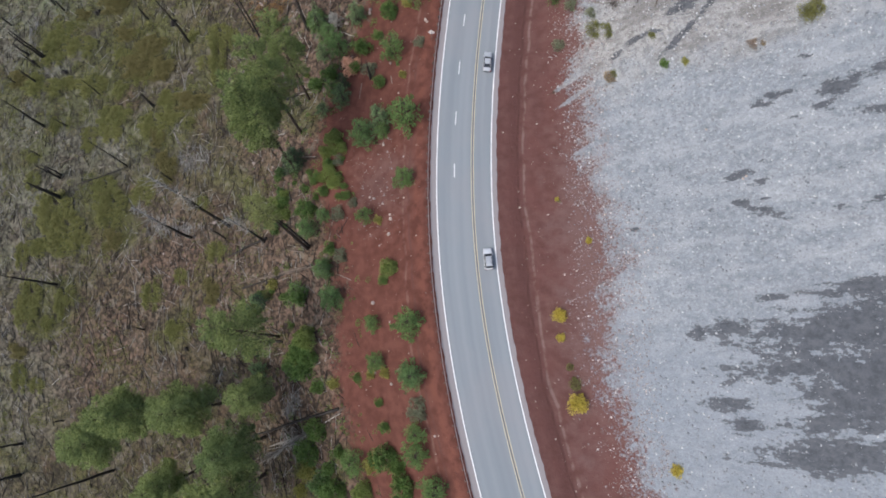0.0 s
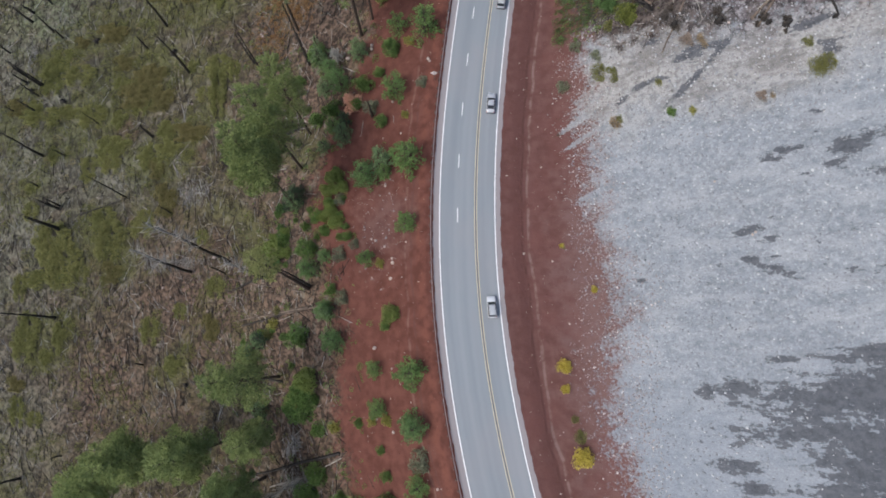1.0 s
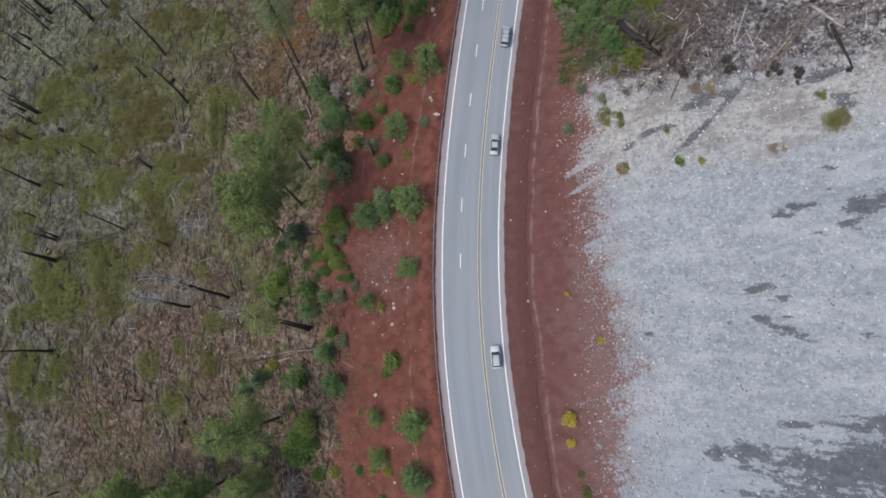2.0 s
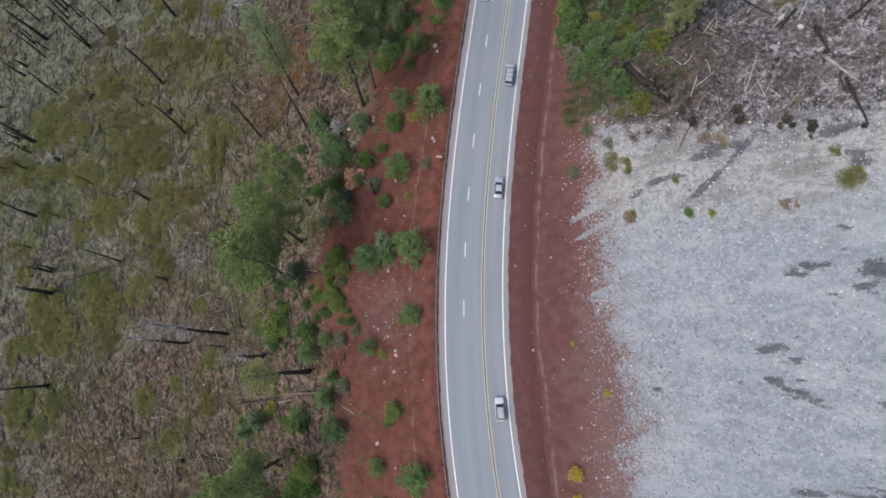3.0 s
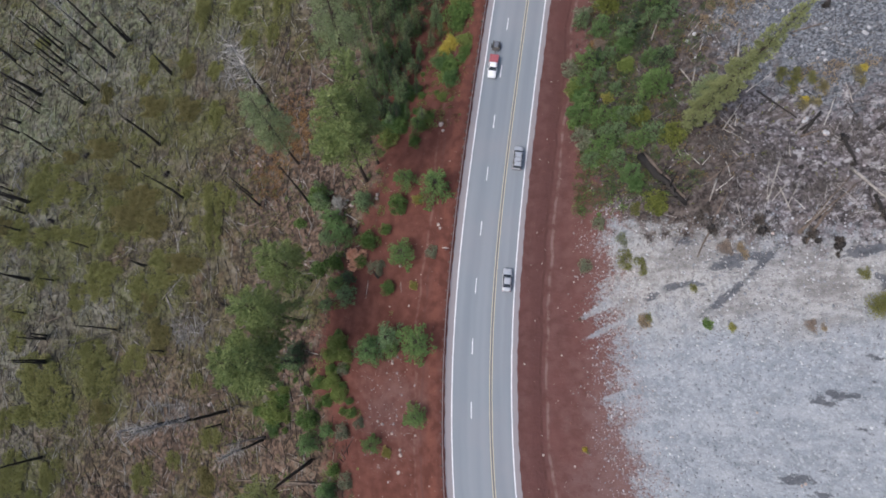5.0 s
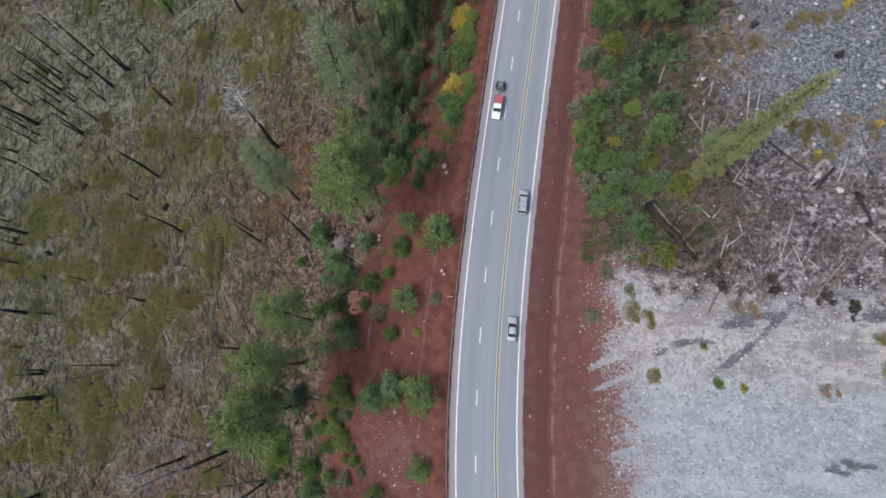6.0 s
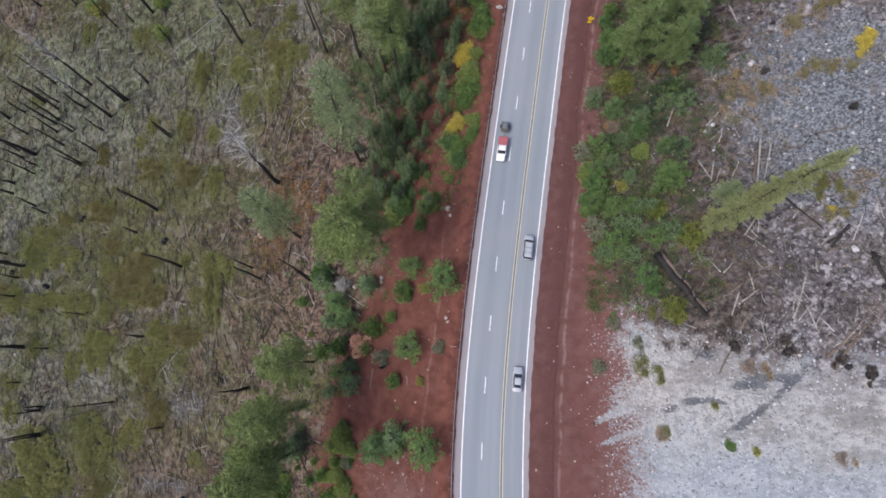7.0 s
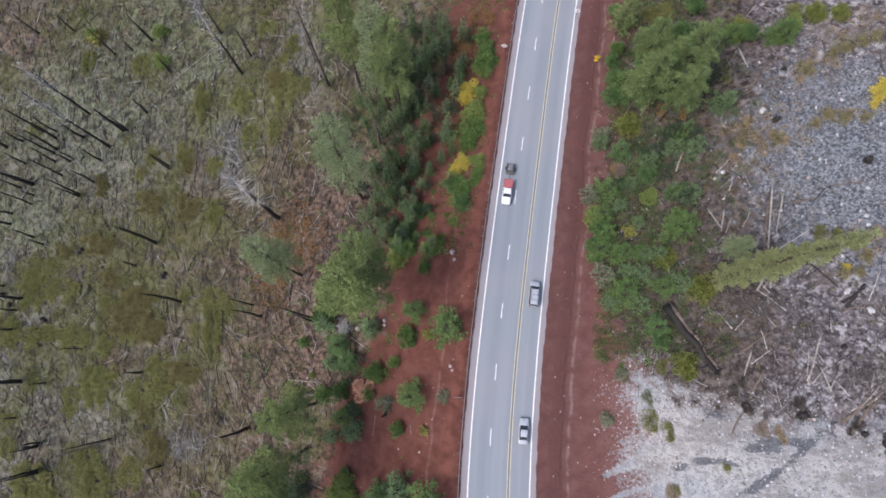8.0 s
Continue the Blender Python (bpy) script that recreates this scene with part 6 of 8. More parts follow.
brush_patch("c", -80.3, 71.2, 5.1, 2.7)
brush_patch("a", -87.5, 69.0, 5.8, 4.4)
brush_patch("a", -103.5, 72.4, 5.3, 5.3)
brush_patch("a", -110.2, 68.9, 3.8, 2.7)
brush_patch("c", -121.9, 72.5, 2.9, 3.8)
brush_patch("b", -85.4, 65.0, 3.3, 4.0)
brush_patch("a", -66.1, 85.4, 3.2, 8.0)
brush_patch("b", -81.3, 55.4, 5.0, 6.4)
brush_patch("a", -89.9, 47.8, 5.1, 3.3)
brush_patch("a", -100.5, 44.8, 5.8, 6.9)
brush_patch("a", -115.7, 38.2, 7.8, 7.8)
brush_patch("a", -127.7, 54.5, 3.4, 3.4)
brush_patch("b", -97.7, 35.2, 4.3, 4.3)
brush_patch("c", -127.9, 62.2, 3.8, 1.9)
brush_patch("a", -109.0, 35.3, 3.3, 2.9)
brush_patch("a", -129.5, 31.4, 2.8, 4.7)
brush_patch("a", -63.5, 29.5, 3.7, 3.4)
brush_patch("a", -68.8, 43.8, 2.4, 2.4)
brush_patch("a", -126.9, 14.4, 4.8, 5.5)
brush_patch("c", -114.0, 17.0, 3.3, 5.5)
brush_patch("c", -118.5, 11.4, 3.3, 2.7)
brush_patch("a", -84.3, 18.2, 3.8, 4.4)
brush_patch("c", -75.6, 8.8, 3.7, 3.4)
brush_patch("a", -128.0, -4.7, 3.3, 5.1)
brush_patch("b", -63.7, 18.6, 3.7, 4.7)
brush_patch("a", -74.8, 23.5, 2.6, 2.6)
brush_patch("a", -101.2, 94.2, 3.8, 2.3)
brush_patch("a", -113.3, 166.2, 2.7, 4.7)
brush_patch("a", -96.3, 164.4, 3.1, 3.5)
brush_patch("c", -73.7, 150.0, 3.3, 7.0)
brush_patch("c", -78.2, 135.3, 3.6, 4.4)
brush_patch("c", -88.8, 135.5, 2.6, 3.7)
brush_patch("c", -68.3, 130.5, 3.6, 3.6)
brush_patch("c", -61.2, 149.1, 5.0, 4.3)
brush_patch("a", -48.7, 149.1, 4.2, 6.6)
brush_patch("a", -58.6, 137.6, 3.2, 4.2)
brush_patch("a", -51.1, 137.8, 2.4, 4.2)
brush_patch("b", -105.4, 128.1, 2.6, 4.5)
brush_patch("b", -88.3, 121.9, 5.8, 4.4)
brush_patch("b", -76.3, 119.3, 5.7, 5.0)
brush_patch("c", -66.9, 117.1, 3.5, 4.9)
brush_patch("b", -104.8, 110.9, 7.1, 4.1)
brush_patch("a", -123.2, 104.2, 4.5, 3.8)
brush_patch("b", -116.1, 109.0, 3.4, 2.8)
brush_patch("a", -116.5, 97.9, 6.7, 4.1)
brush_patch("b", -100.1, 100.6, 5.1, 3.3)
brush_patch("b", -92.0, 93.6, 5.8, 5.0)
brush_patch("b", -85.5, 86.8, 6.4, 5.3)
brush_patch("a", -93.4, 85.3, 3.9, 3.2)
brush_patch("a", -125.6, 94.9, 4.9, 3.4)
brush_patch("c", -130.2, 88.2, 4.1, 3.4)
brush_patch("c", -74.9, 95.5, 3.1, 2.6)
brush_patch("a", -66.5, 93.2, 4.8, 4.4)
brush_patch("a", -61.1, 91.3, 2.5, 3.4)
brush_patch("a", -70.5, 85.9, 3.8, 2.6)
brush_patch("c", -98.9, 73.8, 6.4, 3.9)
brush_patch("a", -102.3, 68.0, 4.6, 3.2)
brush_patch("c", -109.6, 65.2, 3.6, 2.5)
brush_patch("a", -119.7, 44.8, 7.3, 7.3)
brush_patch("a", -103.2, 51.0, 4.6, 4.6)
brush_patch("a", -120.7, 33.7, 9.6, 3.4)
brush_patch("a", -125.3, 18.6, 4.6, 6.5)
brush_patch("a", -88.9, 51.0, 3.7, 2.8)
brush_patch("b", -128.2, 2.9, 3.8, 3.0)
brush_patch("a", -121.8, -7.0, 3.4, 2.6)
brush_patch("c", -81.8, 76.7, 5.3, 3.8)
brush_patch("b", -51.0, 153.1, 4.8, 3.8)
brush_patch("c", -49.0, 159.6, 2.8, 2.4)
brush_patch("b", -77.7, 132.0, 3.2, 3.9)
brush_patch("a", -55.8, 169.7, 3.9, 2.9)
brush_patch("c", -92.1, 130.7, 2.9, 2.5)
brush_patch("b", -109.9, 174.7, 2.7, 3.9)
brush_patch("a", -129.9, 146.5, 3.1, 2.3)
shrub("olive_a", -42.4, 149.8, 2.97, 2.34, "brush on the burnt slope")
shrub("olive_b", -46.6, 162.6, 3.57, 3.24, "brush on the burnt slope")
snag("char_a", -128.7, 95.9, 15.2, 1.1)
snag("char_b", -130.2, 92.4, 8.2, 1)
snag("char_c", -129.6, 87.3, 8.0, 1.2)
snag("char_a", -125.7, 72.2, 17.0, 1.2)
snag("char_b", -76.4, 93.7, 19.0, 1.3)
snag("char_c", -137.7, 87.8, 4.8, 0.8)
snag("char_a", -87.5, 74.9, 7.8, 0.8)
snag("char_b", -107.3, 81.4, 9.0, 0.7)
snag("char_c", -95.9, 57.7, 18.5, 0.8)
snag("char_a", -118.0, 54.9, 10.8, 0.9)
snag("char_b", -116.6, 48.5, 13.8, 1.0)
snag("char_c", -126.3, 62.6, 5.0, 0.8)
snag("silver", -71.9, 34.4, 29.0, 1.3)
snag("silver", -59.4, 36.1, 40.0, 1.4)
snag("silver", -46.7, 30.2, 24.8, 1.1)
snag("char_a", -116.5, 22.5, 20.0, 1.3)
snag("char_b", -94.6, -30.6, 31.0, 1.4)
snag("char_c", -125.1, -24.2, 11.8, 1.3)
snag("char_a", -125.8, -32.7, 8.8, 1.8)
snag("char_b", -32.8, 27.3, 26.0, 1.0)
snag("char_c", -54.3, 91.9, 14.2, 0.8)
snag("char_a", -36.5, 87.3, 16.2, 1.0)
snag("char_b", -18.0, 67.3, 7.8, 1.0)
snag("char_c", -60.6, 33.2, 10.5, 0.8)
snag("char_a", -85.5, 8.8, 4.2, 0.9)
snag("char_b", -111.6, -17.0, 4.8, 0.9)
snag("char_a", -83.6, 132.2, 10.0, 0.9)
snag("char_b", -85.6, 110.4, 19.2, 1.1)
snag("char_c", -122.4, 140.2, 13.0, 1.2)
snag("char_a", -122.1, 136.5, 10.8, 1.0)
snag("char_b", -117.1, 136.4, 6.2, 1.1)
snag("char_c", -113.0, 126.3, 14.2, 1.1)
snag("char_a", -129.4, 130.0, 16.2, 2.0)
snag("char_b", -128.5, 123.8, 14.2, 0.9)
snag("char_c", -134.8, 117.8, 8.8, 1.3)
snag("char_a", -129.6, 95.9, 11.5, 1.3)
snag("char_b", -113.6, 143.4, 9.8, 1.3)
snag("char_c", -103.7, 139.6, 11.8, 0.9)
snag("char_a", -98.5, 144.2, 8.2, 1.2)
snag("char_b", -122.7, 145.8, 9.8, 1.0)
snag("char_c", -116.5, 48.6, 13.5, 1.3)
snag("char_a", -118.2, 55.1, 6.2, 1.2)
snag("char_b", -51.8, 89.3, 18.2, 1.0)
snag("char_c", -37.3, 88.5, 25.8, 0.9)
snag("char_b", -133.3, 129.0, 8.2, 1.0)
snag("char_c", -92.5, 171.0, 12.8, 1.0)
snag("char_a", -92.9, 171.9, 9.2, 1.0)
snag("char_b", -104.8, 168.6, 15.0, 0.9)
snag("char_c", -86.1, 160.9, 7.8, 0.9)
snag("char_a", -99.7, 144.1, 14.2, 1.8)
snag("silver", -111.2, 150.1, 26.5, 1.2)
snag("silver", -104.0, 139.5, 32.5, 1.2)
snag("char_a", -123.9, 151.6, 15.8, 1.1)
snag("char_b", -122.4, 143.7, 15.5, 1.2)
snag("char_c", -122.5, 139.4, 14.5, 1.2)
snag("char_a", -117.2, 137.7, 4.8, 0.8)
snag("char_b", -83.3, 131.4, 10.0, 0.9)
snag("char_c", -92.7, 148.9, 7.5, 1.2)
snag("char_a", -113.1, 125.5, 10.0, 1.0)
snag("char_b", -119.5, 132.3, 12.8, 1.0)
snag("char_c", -128.3, 126.7, 5.2, 0.8)
snag("char_a", -135.3, 121.3, 5.2, 1.5)
snag("char_b", -85.4, 110.0, 18.2, 1.1)
snag("silver", -61.9, 156.9, 27.0, 1.2)
snag("char_a", -59.6, 161.7, 12.5, 1.0)
snag("grey_snag", -35.7, 148.8, 32.8, 1.5)
snag("char_c", -27.4, 146.6, 13.0, 1.1)
snag("silver", -47.8, 114.2, 31.2, 1.9)
snag("char_b", -54.4, 61.7, 15.8, 1.5)
snag("char_c", -118.0, 55.8, 6.5, 1.0)
snag("char_a", -116.4, 48.4, 11.2, 1.1)
snag("char_b", -87.2, 75.3, 8.5, 0.8)
snag("char_c", -126.3, 72.2, 7.5, 1.4)
snag("char_a", -132.3, 136.4, 9.0, 1.0)
snag("char_b", -134.7, 131.4, 6.2, 1.0)
snag("char_c", -79.5, 51.2, 7.2, 0.9)
snag("grey_snag", -21.0, 129.4, 15.0, 1.3)
snag("char_b", -99.2, 169.3, 5.5, 0.8)
snag("char_c", -131.2, 177.4, 9.5, 1.0)
snag("char_a", -119.9, 177.6, 7.5, 0.9)
snag("char_b", -106.6, 135.8, 9.5, 1.0)
snag("char_c", -127.3, 145.7, 14.0, 1.3)
snag("char_a", -126.7, 113.8, 8.2, 1.2)
snag("char_b", -92.3, 104.4, 6.5, 1.1)
snag("char_c", -70.3, 170.7, 11.0, 1.0)
snag("char_a", -39.6, 156.1, 12.0, 0.9)
snag("char_c", -139.6, 141.8, 9.0, 1.5)
snag("char_a", -123.4, 111.6, 5.8, 1.0)
snag("char_b", -108.4, 129.5, 10.0, 1.0)
snag("char_c", -134.7, 97.1, 6.0, 1.3)
snag("char_a", -142.2, 108.0, 6.8, 1.0)
snag("char_b", -135.4, 99.8, 8.8, 0.9)
snag("char_c", -118.0, 71.9, 5.8, 0.8)
snag("char_a", -124.5, 159.5, 8.2, 1.0)
snag("char_b", -133.9, 143.5, 7.5, 1.1)
log("twiggy", -24.0, -11.8, -45.0, -23.8, 0.45)
log("black", -24.6, -10.8, -50.2, -19.1, 2.0)
log("brown", -34.4, 26.1, -58.9, 31.4, 1.3)
log("brown", -28.6, 22.8, -44.5, 20.6, 1.6)
log("black", -46.0, 31.2, -58.6, 28.1, 1.6)
# added log, standing in for the visible trunk of the pine beside it
log("black", -40.8, 4.8, -51.7, 5.7, 1.8)
log("brown", -33.2, 22.4, -54.4, 20.2, 1.6)
log("brown", -118.1, 60.1, -111.0, 62.7, 0.7)
log("grey", -78.3, 84.1, -76.0, 75.5, 0.6)
log("grey", -80.0, 66.2, -77.7, 61.3, 0.8)
log("black", -53.5, 18.7, -31.6, 22.6, 1.2)
log("brown", -106.3, 16.3, -101.2, 4.5, 0.8)
log("grey", -41.8, 70.5, -33.9, 70.1, 0.7)
log("brown", -79.7, 17.2, -78.4, 4.6, 0.8)
log("brown", -78.4, 4.6, -74.3, -7.7, 0.7)
log("grey", -41.0, -8.5, -39.3, -14.7, 0.6)
log("grey", -45.0, -21.5, -30.8, -16.3, 0.9)
log("brown", -30.8, -16.0, -22.7, -10.2, 1.2)
log("brown", -69.6, 52.0, -67.0, 58.5, 0.7)
log("brown", -60.7, 42.7, -58.2, 48.3, 1.0)
log("grey", -81.5, 65.5, -75.3, 71.7, 0.6)
log("grey", -138.7, 112.7, -143.4, 109.1, 0.8)
log("grey", 53.1, 108.9, 50.6, 97.4, 1.0)
log("grey", 54.3, 107.2, 52.1, 99.8, 0.7)
log("brown", 52.4, 106.9, 50.0, 96.9, 1.2)
log("grey", 52.8, 139.0, 53.0, 133.7, 1.1)
log("brown", 51.9, 128.2, 57.1, 135.2, 1.4)
log("grey", 44.3, 106.5, 45.4, 102.2, 0.8)
log("grey", 46.5, 105.9, 45.3, 101.6, 0.8)
log("brown", 47.9, 109.0, 48.5, 105.2, 0.8)
log("brown", 48.6, 106.0, 51.8, 102.4, 0.8)
log("grey", 44.3, 80.1, 42.7, 76.1, 0.8)
log("grey", 53.6, 82.5, 50.5, 74.9, 0.8)
# radius enlarged so the dark trunk also covers its own shadow band
log("trunk_with_shadow", 35.2, 88.2, 39.6, 76.2, 4.0)
log("brown", 35.8, 88.6, 39.8, 77.6, 2.6)
log("brown", 56.0, 69.6, 58.8, 73.5, 1.0)
log("brown", 55.0, 67.6, 58.1, 73.3, 0.8)
log("brown", 54.3, 69.2, 61.1, 77.8, 0.9)
log("grey", 55.3, 70.2, 58.8, 74.8, 0.6)
log("grey", 61.4, 79.1, 64.3, 72.7, 1.3)
log("black", 63.0, 74.1, 64.4, 65.3, 1.4)
log("black", 65.2, 84.7, 68.1, 87.2, 1.8)
log("black", 57.5, 86.6, 60.2, 90.2, 1.2)
log("grey", 51.6, 80.1, 50.6, 76.1, 0.7)
log("grey", 52.6, 77.4, 53.6, 73.0, 0.7)
log("brown", 45.0, 77.1, 40.6, 66.6, 1.0)
log("brown", 63.9, 131.9, 67.6, 133.7, 1.0)
log("brown", 55.0, 105.3, 58.3, 105.5, 0.8)
log("brown", 59.9, 107.2, 64.2, 107.2, 0.7)
log("grey", 40.5, 115.0, 42.0, 119.3, 0.9)
log("brown", 57.0, 86.1, 59.5, 86.8, 1.0)
log("black", 53.7, 97.1, 57.4, 89.8, 0.9)
log("black", 57.3, 87.4, 60.0, 89.5, 1.2)
log("brown", 54.2, 69.5, 61.4, 76.2, 0.9)
log("brown", 42.8, 79.7, 48.2, 83.7, 1.0)
log("grey", 47.2, 89.9, 51.4, 95.4, 0.7)
log("black", 61.5, 85.2, 62.0, 79.7, 1.6)
log("grey", -72.5, 165.8, -85.7, 157.0, 0.7)
log("grey", -76.8, 162.6, -77.1, 157.3, 0.7)
log("grey", -110.0, 166.8, -113.0, 154.1, 0.7)
log("brown", -45.3, 136.1, -50.5, 118.6, 0.9)
log("brown", -49.9, 171.3, -49.1, 158.3, 0.7)
log("grey", -75.8, 85.4, -78.0, 76.9, 0.6)
log("grey", -80.0, 66.3, -77.6, 62.3, 0.8)
log("grey", -89.7, 54.4, -85.0, 51.4, 0.7)
log("brown", -72.0, 59.5, -71.0, 48.5, 0.9)
log("brown", -67.6, 75.2, -65.1, 63.9, 0.7)
log("brown", -67.1, 58.3, -66.2, 51.5, 0.8)
log("grey", -130.8, 185.6, -134.8, 172.4, 0.8)
log("grey", -114.9, 124.4, -109.8, 130.0, 0.6)
log("grey", -128.9, 131.1, -137.0, 119.3, 0.7)
log("brown", -74.9, 138.6, -74.6, 125.4, 0.8)
log("brown", -78.9, 147.2, -78.2, 125.8, 0.7)
log("black", -112.0, 52.6, -94.5, 57.4, 1.1)
log("grey", -43.4, 73.8, -34.4, 73.1, 0.6)
log("black", -43.3, 69.6, -35.2, 71.5, 1.3)
log("brown", -55.0, 83.7, -45.4, 86.0, 0.8)
log("grey", -58.5, 85.1, -55.0, 83.7, 0.5)
log("brown", -107.5, 129.9, -110.3, 126.6, 0.8)
log("grey", -105.9, 138.3, -107.0, 130.7, 0.7)
log("grey", -20.3, 66.9, -20.8, 62.8, 0.4)
log("grey", -12.5, 65.7, -12.3, 63.6, 0.4)
stone(0, -12.2, 27.2, 0.84)
stone(1, -12.0, 31.6, 0.66)
stone(2, -17.0, 36.7, 0.68)
stone(3, -11.7, 8.2, 0.45)
stone(0, -15.8, 12.5, 0.94)
stone(1, -11.3, -4.8, 0.72)
stone(2, -15.1, -2.5, 0.56)
stone(3, -1.9, -14.5, 0.58)
stone(0, 15.9, 31.5, 0.54)
stone(1, 12.8, 48.5, 0.46)
stone(2, 20.1, 50.2, 0.46)
stone(3, -64.2, 37.8, 1.07)
stone(0, -52.1, 53.0, 0.81)
stone(2, -74.7, 83.5, 0.63)
stone(3, -91.2, -5.7, 0.73)
stone(0, -80.5, 30.1, 0.73)
stone(1, -65.5, 23.2, 0.71)
stone(2, -55.2, 44.7, 0.58)
stone(3, -128.3, 70.4, 0.80)
stone(0, -119.8, 51.6, 0.78)
stone(1, -74.4, 61.2, 0.62)
stone(2, -74.9, 56.9, 0.62)
stone(3, -13.8, 34.5, 0.62)
stone(0, -11.8, 30.6, 0.87)
stone(1, -14.0, 48.6, 0.73)
stone(3, -16.1, 36.2, 0.63)
stone(0, -8.8, 34.7, 0.51)
stone(1, -4.3, 77.3, 0.82)
stone(2, -3.8, 100.9, 1.36)
stone(3, -38.0, 72.7, 0.74)
stone(0, -52.2, 100.1, 0.81)
stone(1, -25.2, 85.4, 1.24)
stone(2, -18.7, 87.0, 1.01)
stone(3, -52.9, 100.8, 0.76)
stone(0, -28.6, 87.1, 1.28)
stone(1, -18.8, 86.1, 0.94)
stone(2, -38.4, 74.2, 0.69)
stone(3, -46.0, 50.8, 0.50)
stone(0, -10.5, 60.5, 0.51)
stone(1, -14.9, 60.6, 0.44)
stone(2, -12.7, 69.3, 0.79)
stone(3, -3.9, 76.5, 0.68)
stone(0, -75.7, 83.9, 0.56)
stone(1, -74.9, 58.6, 0.66)
stone(2, -76.3, 62.8, 0.56)
stone(3, 58.3, 89.2, 0.81)
stone(0, 59.9, 85.7, 0.72)
stone(1, 53.3, 123.7, 0.80)
stone(2, 57.6, 109.4, 0.66)
stone(3, 51.0, 69.7, 0.59)
stone(0, 61.8, 100.6, 0.55)
stone(1, 27.2, 83.8, 0.50)
stone(2, 59.8, 86.2, 0.65)
stone(1, 51.4, 30.6, 0.53)
stone(2, 29.4, 35.3, 0.40)
stone(3, 24.3, 17.0, 0.47)
stone(0, -3.3, 99.2, 0.81)
stone(1, 31.9, 28.4, 0.51)
stone(2, 26.5, 17.6, 0.51)
stone(3, 21.6, 29.7, 0.44)
stone(0, 51.8, 30.9, 0.51)
stone(1, 47.6, 41.0, 0.46)
stump(64.7, 110.8, 1.04)
stump(54.9, 121.3, 1.07)
stump(58.3, 131.9, 0.73)
stump(58.6, 66.7, 1.08)
stump(56.5, 67.9, 0.78)
stump(42.6, 71.4, 1.02)
stump(49.4, 70.2, 1.07)
stump(42.6, 91.1, 0.75)
stump(61.7, 84.2, 0.80)
stump(-110.4, 109.5, 1.23)
stump(-71.6, 3.3, 1.07)
stump(-98.6, 46.7, 1.01)
stump(-119.8, 89.4, 1.07)
stump(-82.3, 101.6, 1.12)
stump(-111.1, 109.0, 1.17)
stump(-132.2, 94.1, 1.40)
stump(-120.9, 89.9, 0.96)
stump(-82.8, 100.8, 1.19)
stump(56.0, 80.5, 0.66)
stump(61.8, 79.7, 0.71)
stump(64.1, 65.4, 0.66)
shrub("fresh", -42.1, 42.1, 1.07, 1.21)
shrub("blue_a", -43.0, 48.6, 1.71, 2.56)
shrub("small", -44.1, 47.2, 1.65, 1.55)
shrub("small", -38.5, 44.6, 1.01, 1.23)
shrub("fresh", -44.9, 40.8, 1.59, 1.56)
shrub("small", -40.0, 33.2, 1.16, 1.40)
shrub("small", -43.3, 32.6, 1.71, 1.81)
shrub("blue_a", -43.0, 43.3, 1.41, 1.39)
shrub("green_b", -34.7, 87.8, 1.58, 2.13)
shrub("fresh", -36.7, 75.0, 1.03, 1.33)
shrub("small", -36.3, 0.4, 1.58, 1.51)
shrub("green_b", -36.4, 4.1, 1.49, 2.14)
shrub("green_b", -38.0, 8.6, 1.22, 1.76)
shrub("fresh", -17.6, 105.5, 1.10, 1.28)
shrub("small", -12.9, 105.5, 1.23, 1.26)
shrub("small", -5.8, 103.6, 1.10, 1.30)
shrub("small", -6.7, 104.7, 0.81, 1.29)
shrub("small", -13.0, 107.2, 1.33, 1.48)
shrub("blue_a", -12.2, 105.3, 0.96, 1.33)
shrub("blue_a", -16.9, 109.9, 0.94, 1.22)
stone(1, 53.4, 123.6, 0.78, True)
stone(2, 58.3, 89.1, 0.89, True)
stone(3, 60.1, 85.9, 0.86, True)
stone(0, 47.0, 113.1, 0.93, True)
stone(1, 45.9, 112.1, 0.80, True)
stone(2, 58.5, 89.4, 0.72, True)
stone(3, 59.9, 86.1, 0.94, True)
stone(0, 62.7, 82.0, 0.68, True)
stone(1, 59.0, 95.0, 0.61, True)
stone(2, 67.6, 102.7, 0.71, True)
stone(3, 46.7, 107.9, 0.56, True)
stone(0, 53.0, 123.2, 0.94, True)
stone(1, 66.0, 103.7, 0.69, True)
stone(2, 67.4, 103.1, 0.69, True)
stone(3, 62.5, 99.7, 0.70, True)
stone(0, 58.0, 88.9, 0.69, True)
stone(1, 60.0, 85.9, 0.90, True)
stone(2, 56.9, 83.8, 0.45, True)
stone(3, 62.7, 81.8, 0.64, True)

branch_rng = np.random.default_rng(91)
for _ in range(330):
    bx, by = branch_rng.uniform(-140, -20), branch_rng.uniform(-35, 175)
    r0, t0 = zones(bx, by)[:2]
    if float(r0) < 0.35 and float(t0) < 0.2:
        pole(("black", "grey", "pale", "black")[branch_rng.integers(4)], bx, by, branch_rng.uniform(2.5, 6.0), branch_rng.normal(97, 32))
for _ in range(90):
    bx, by = branch_rng.uniform(36, 74), branch_rng.uniform(72, 118)
    if float(zones(bx, by)[4]) > 0.45:
        pole(("grey", "black", "pale")[branch_rng.integers(3)], bx, by, branch_rng.uniform(2.0, 5.5), branch_rng.uniform(30, 130))

conifer("young_pine", 57.5, 139.0, 5.4, 0.88, "round-crowned young green pine on the bank")
conifer("dark_fir", 46.4, 132.5, 5.7, 0.97, "young fir with needles coloured as if shaded, on the bank")
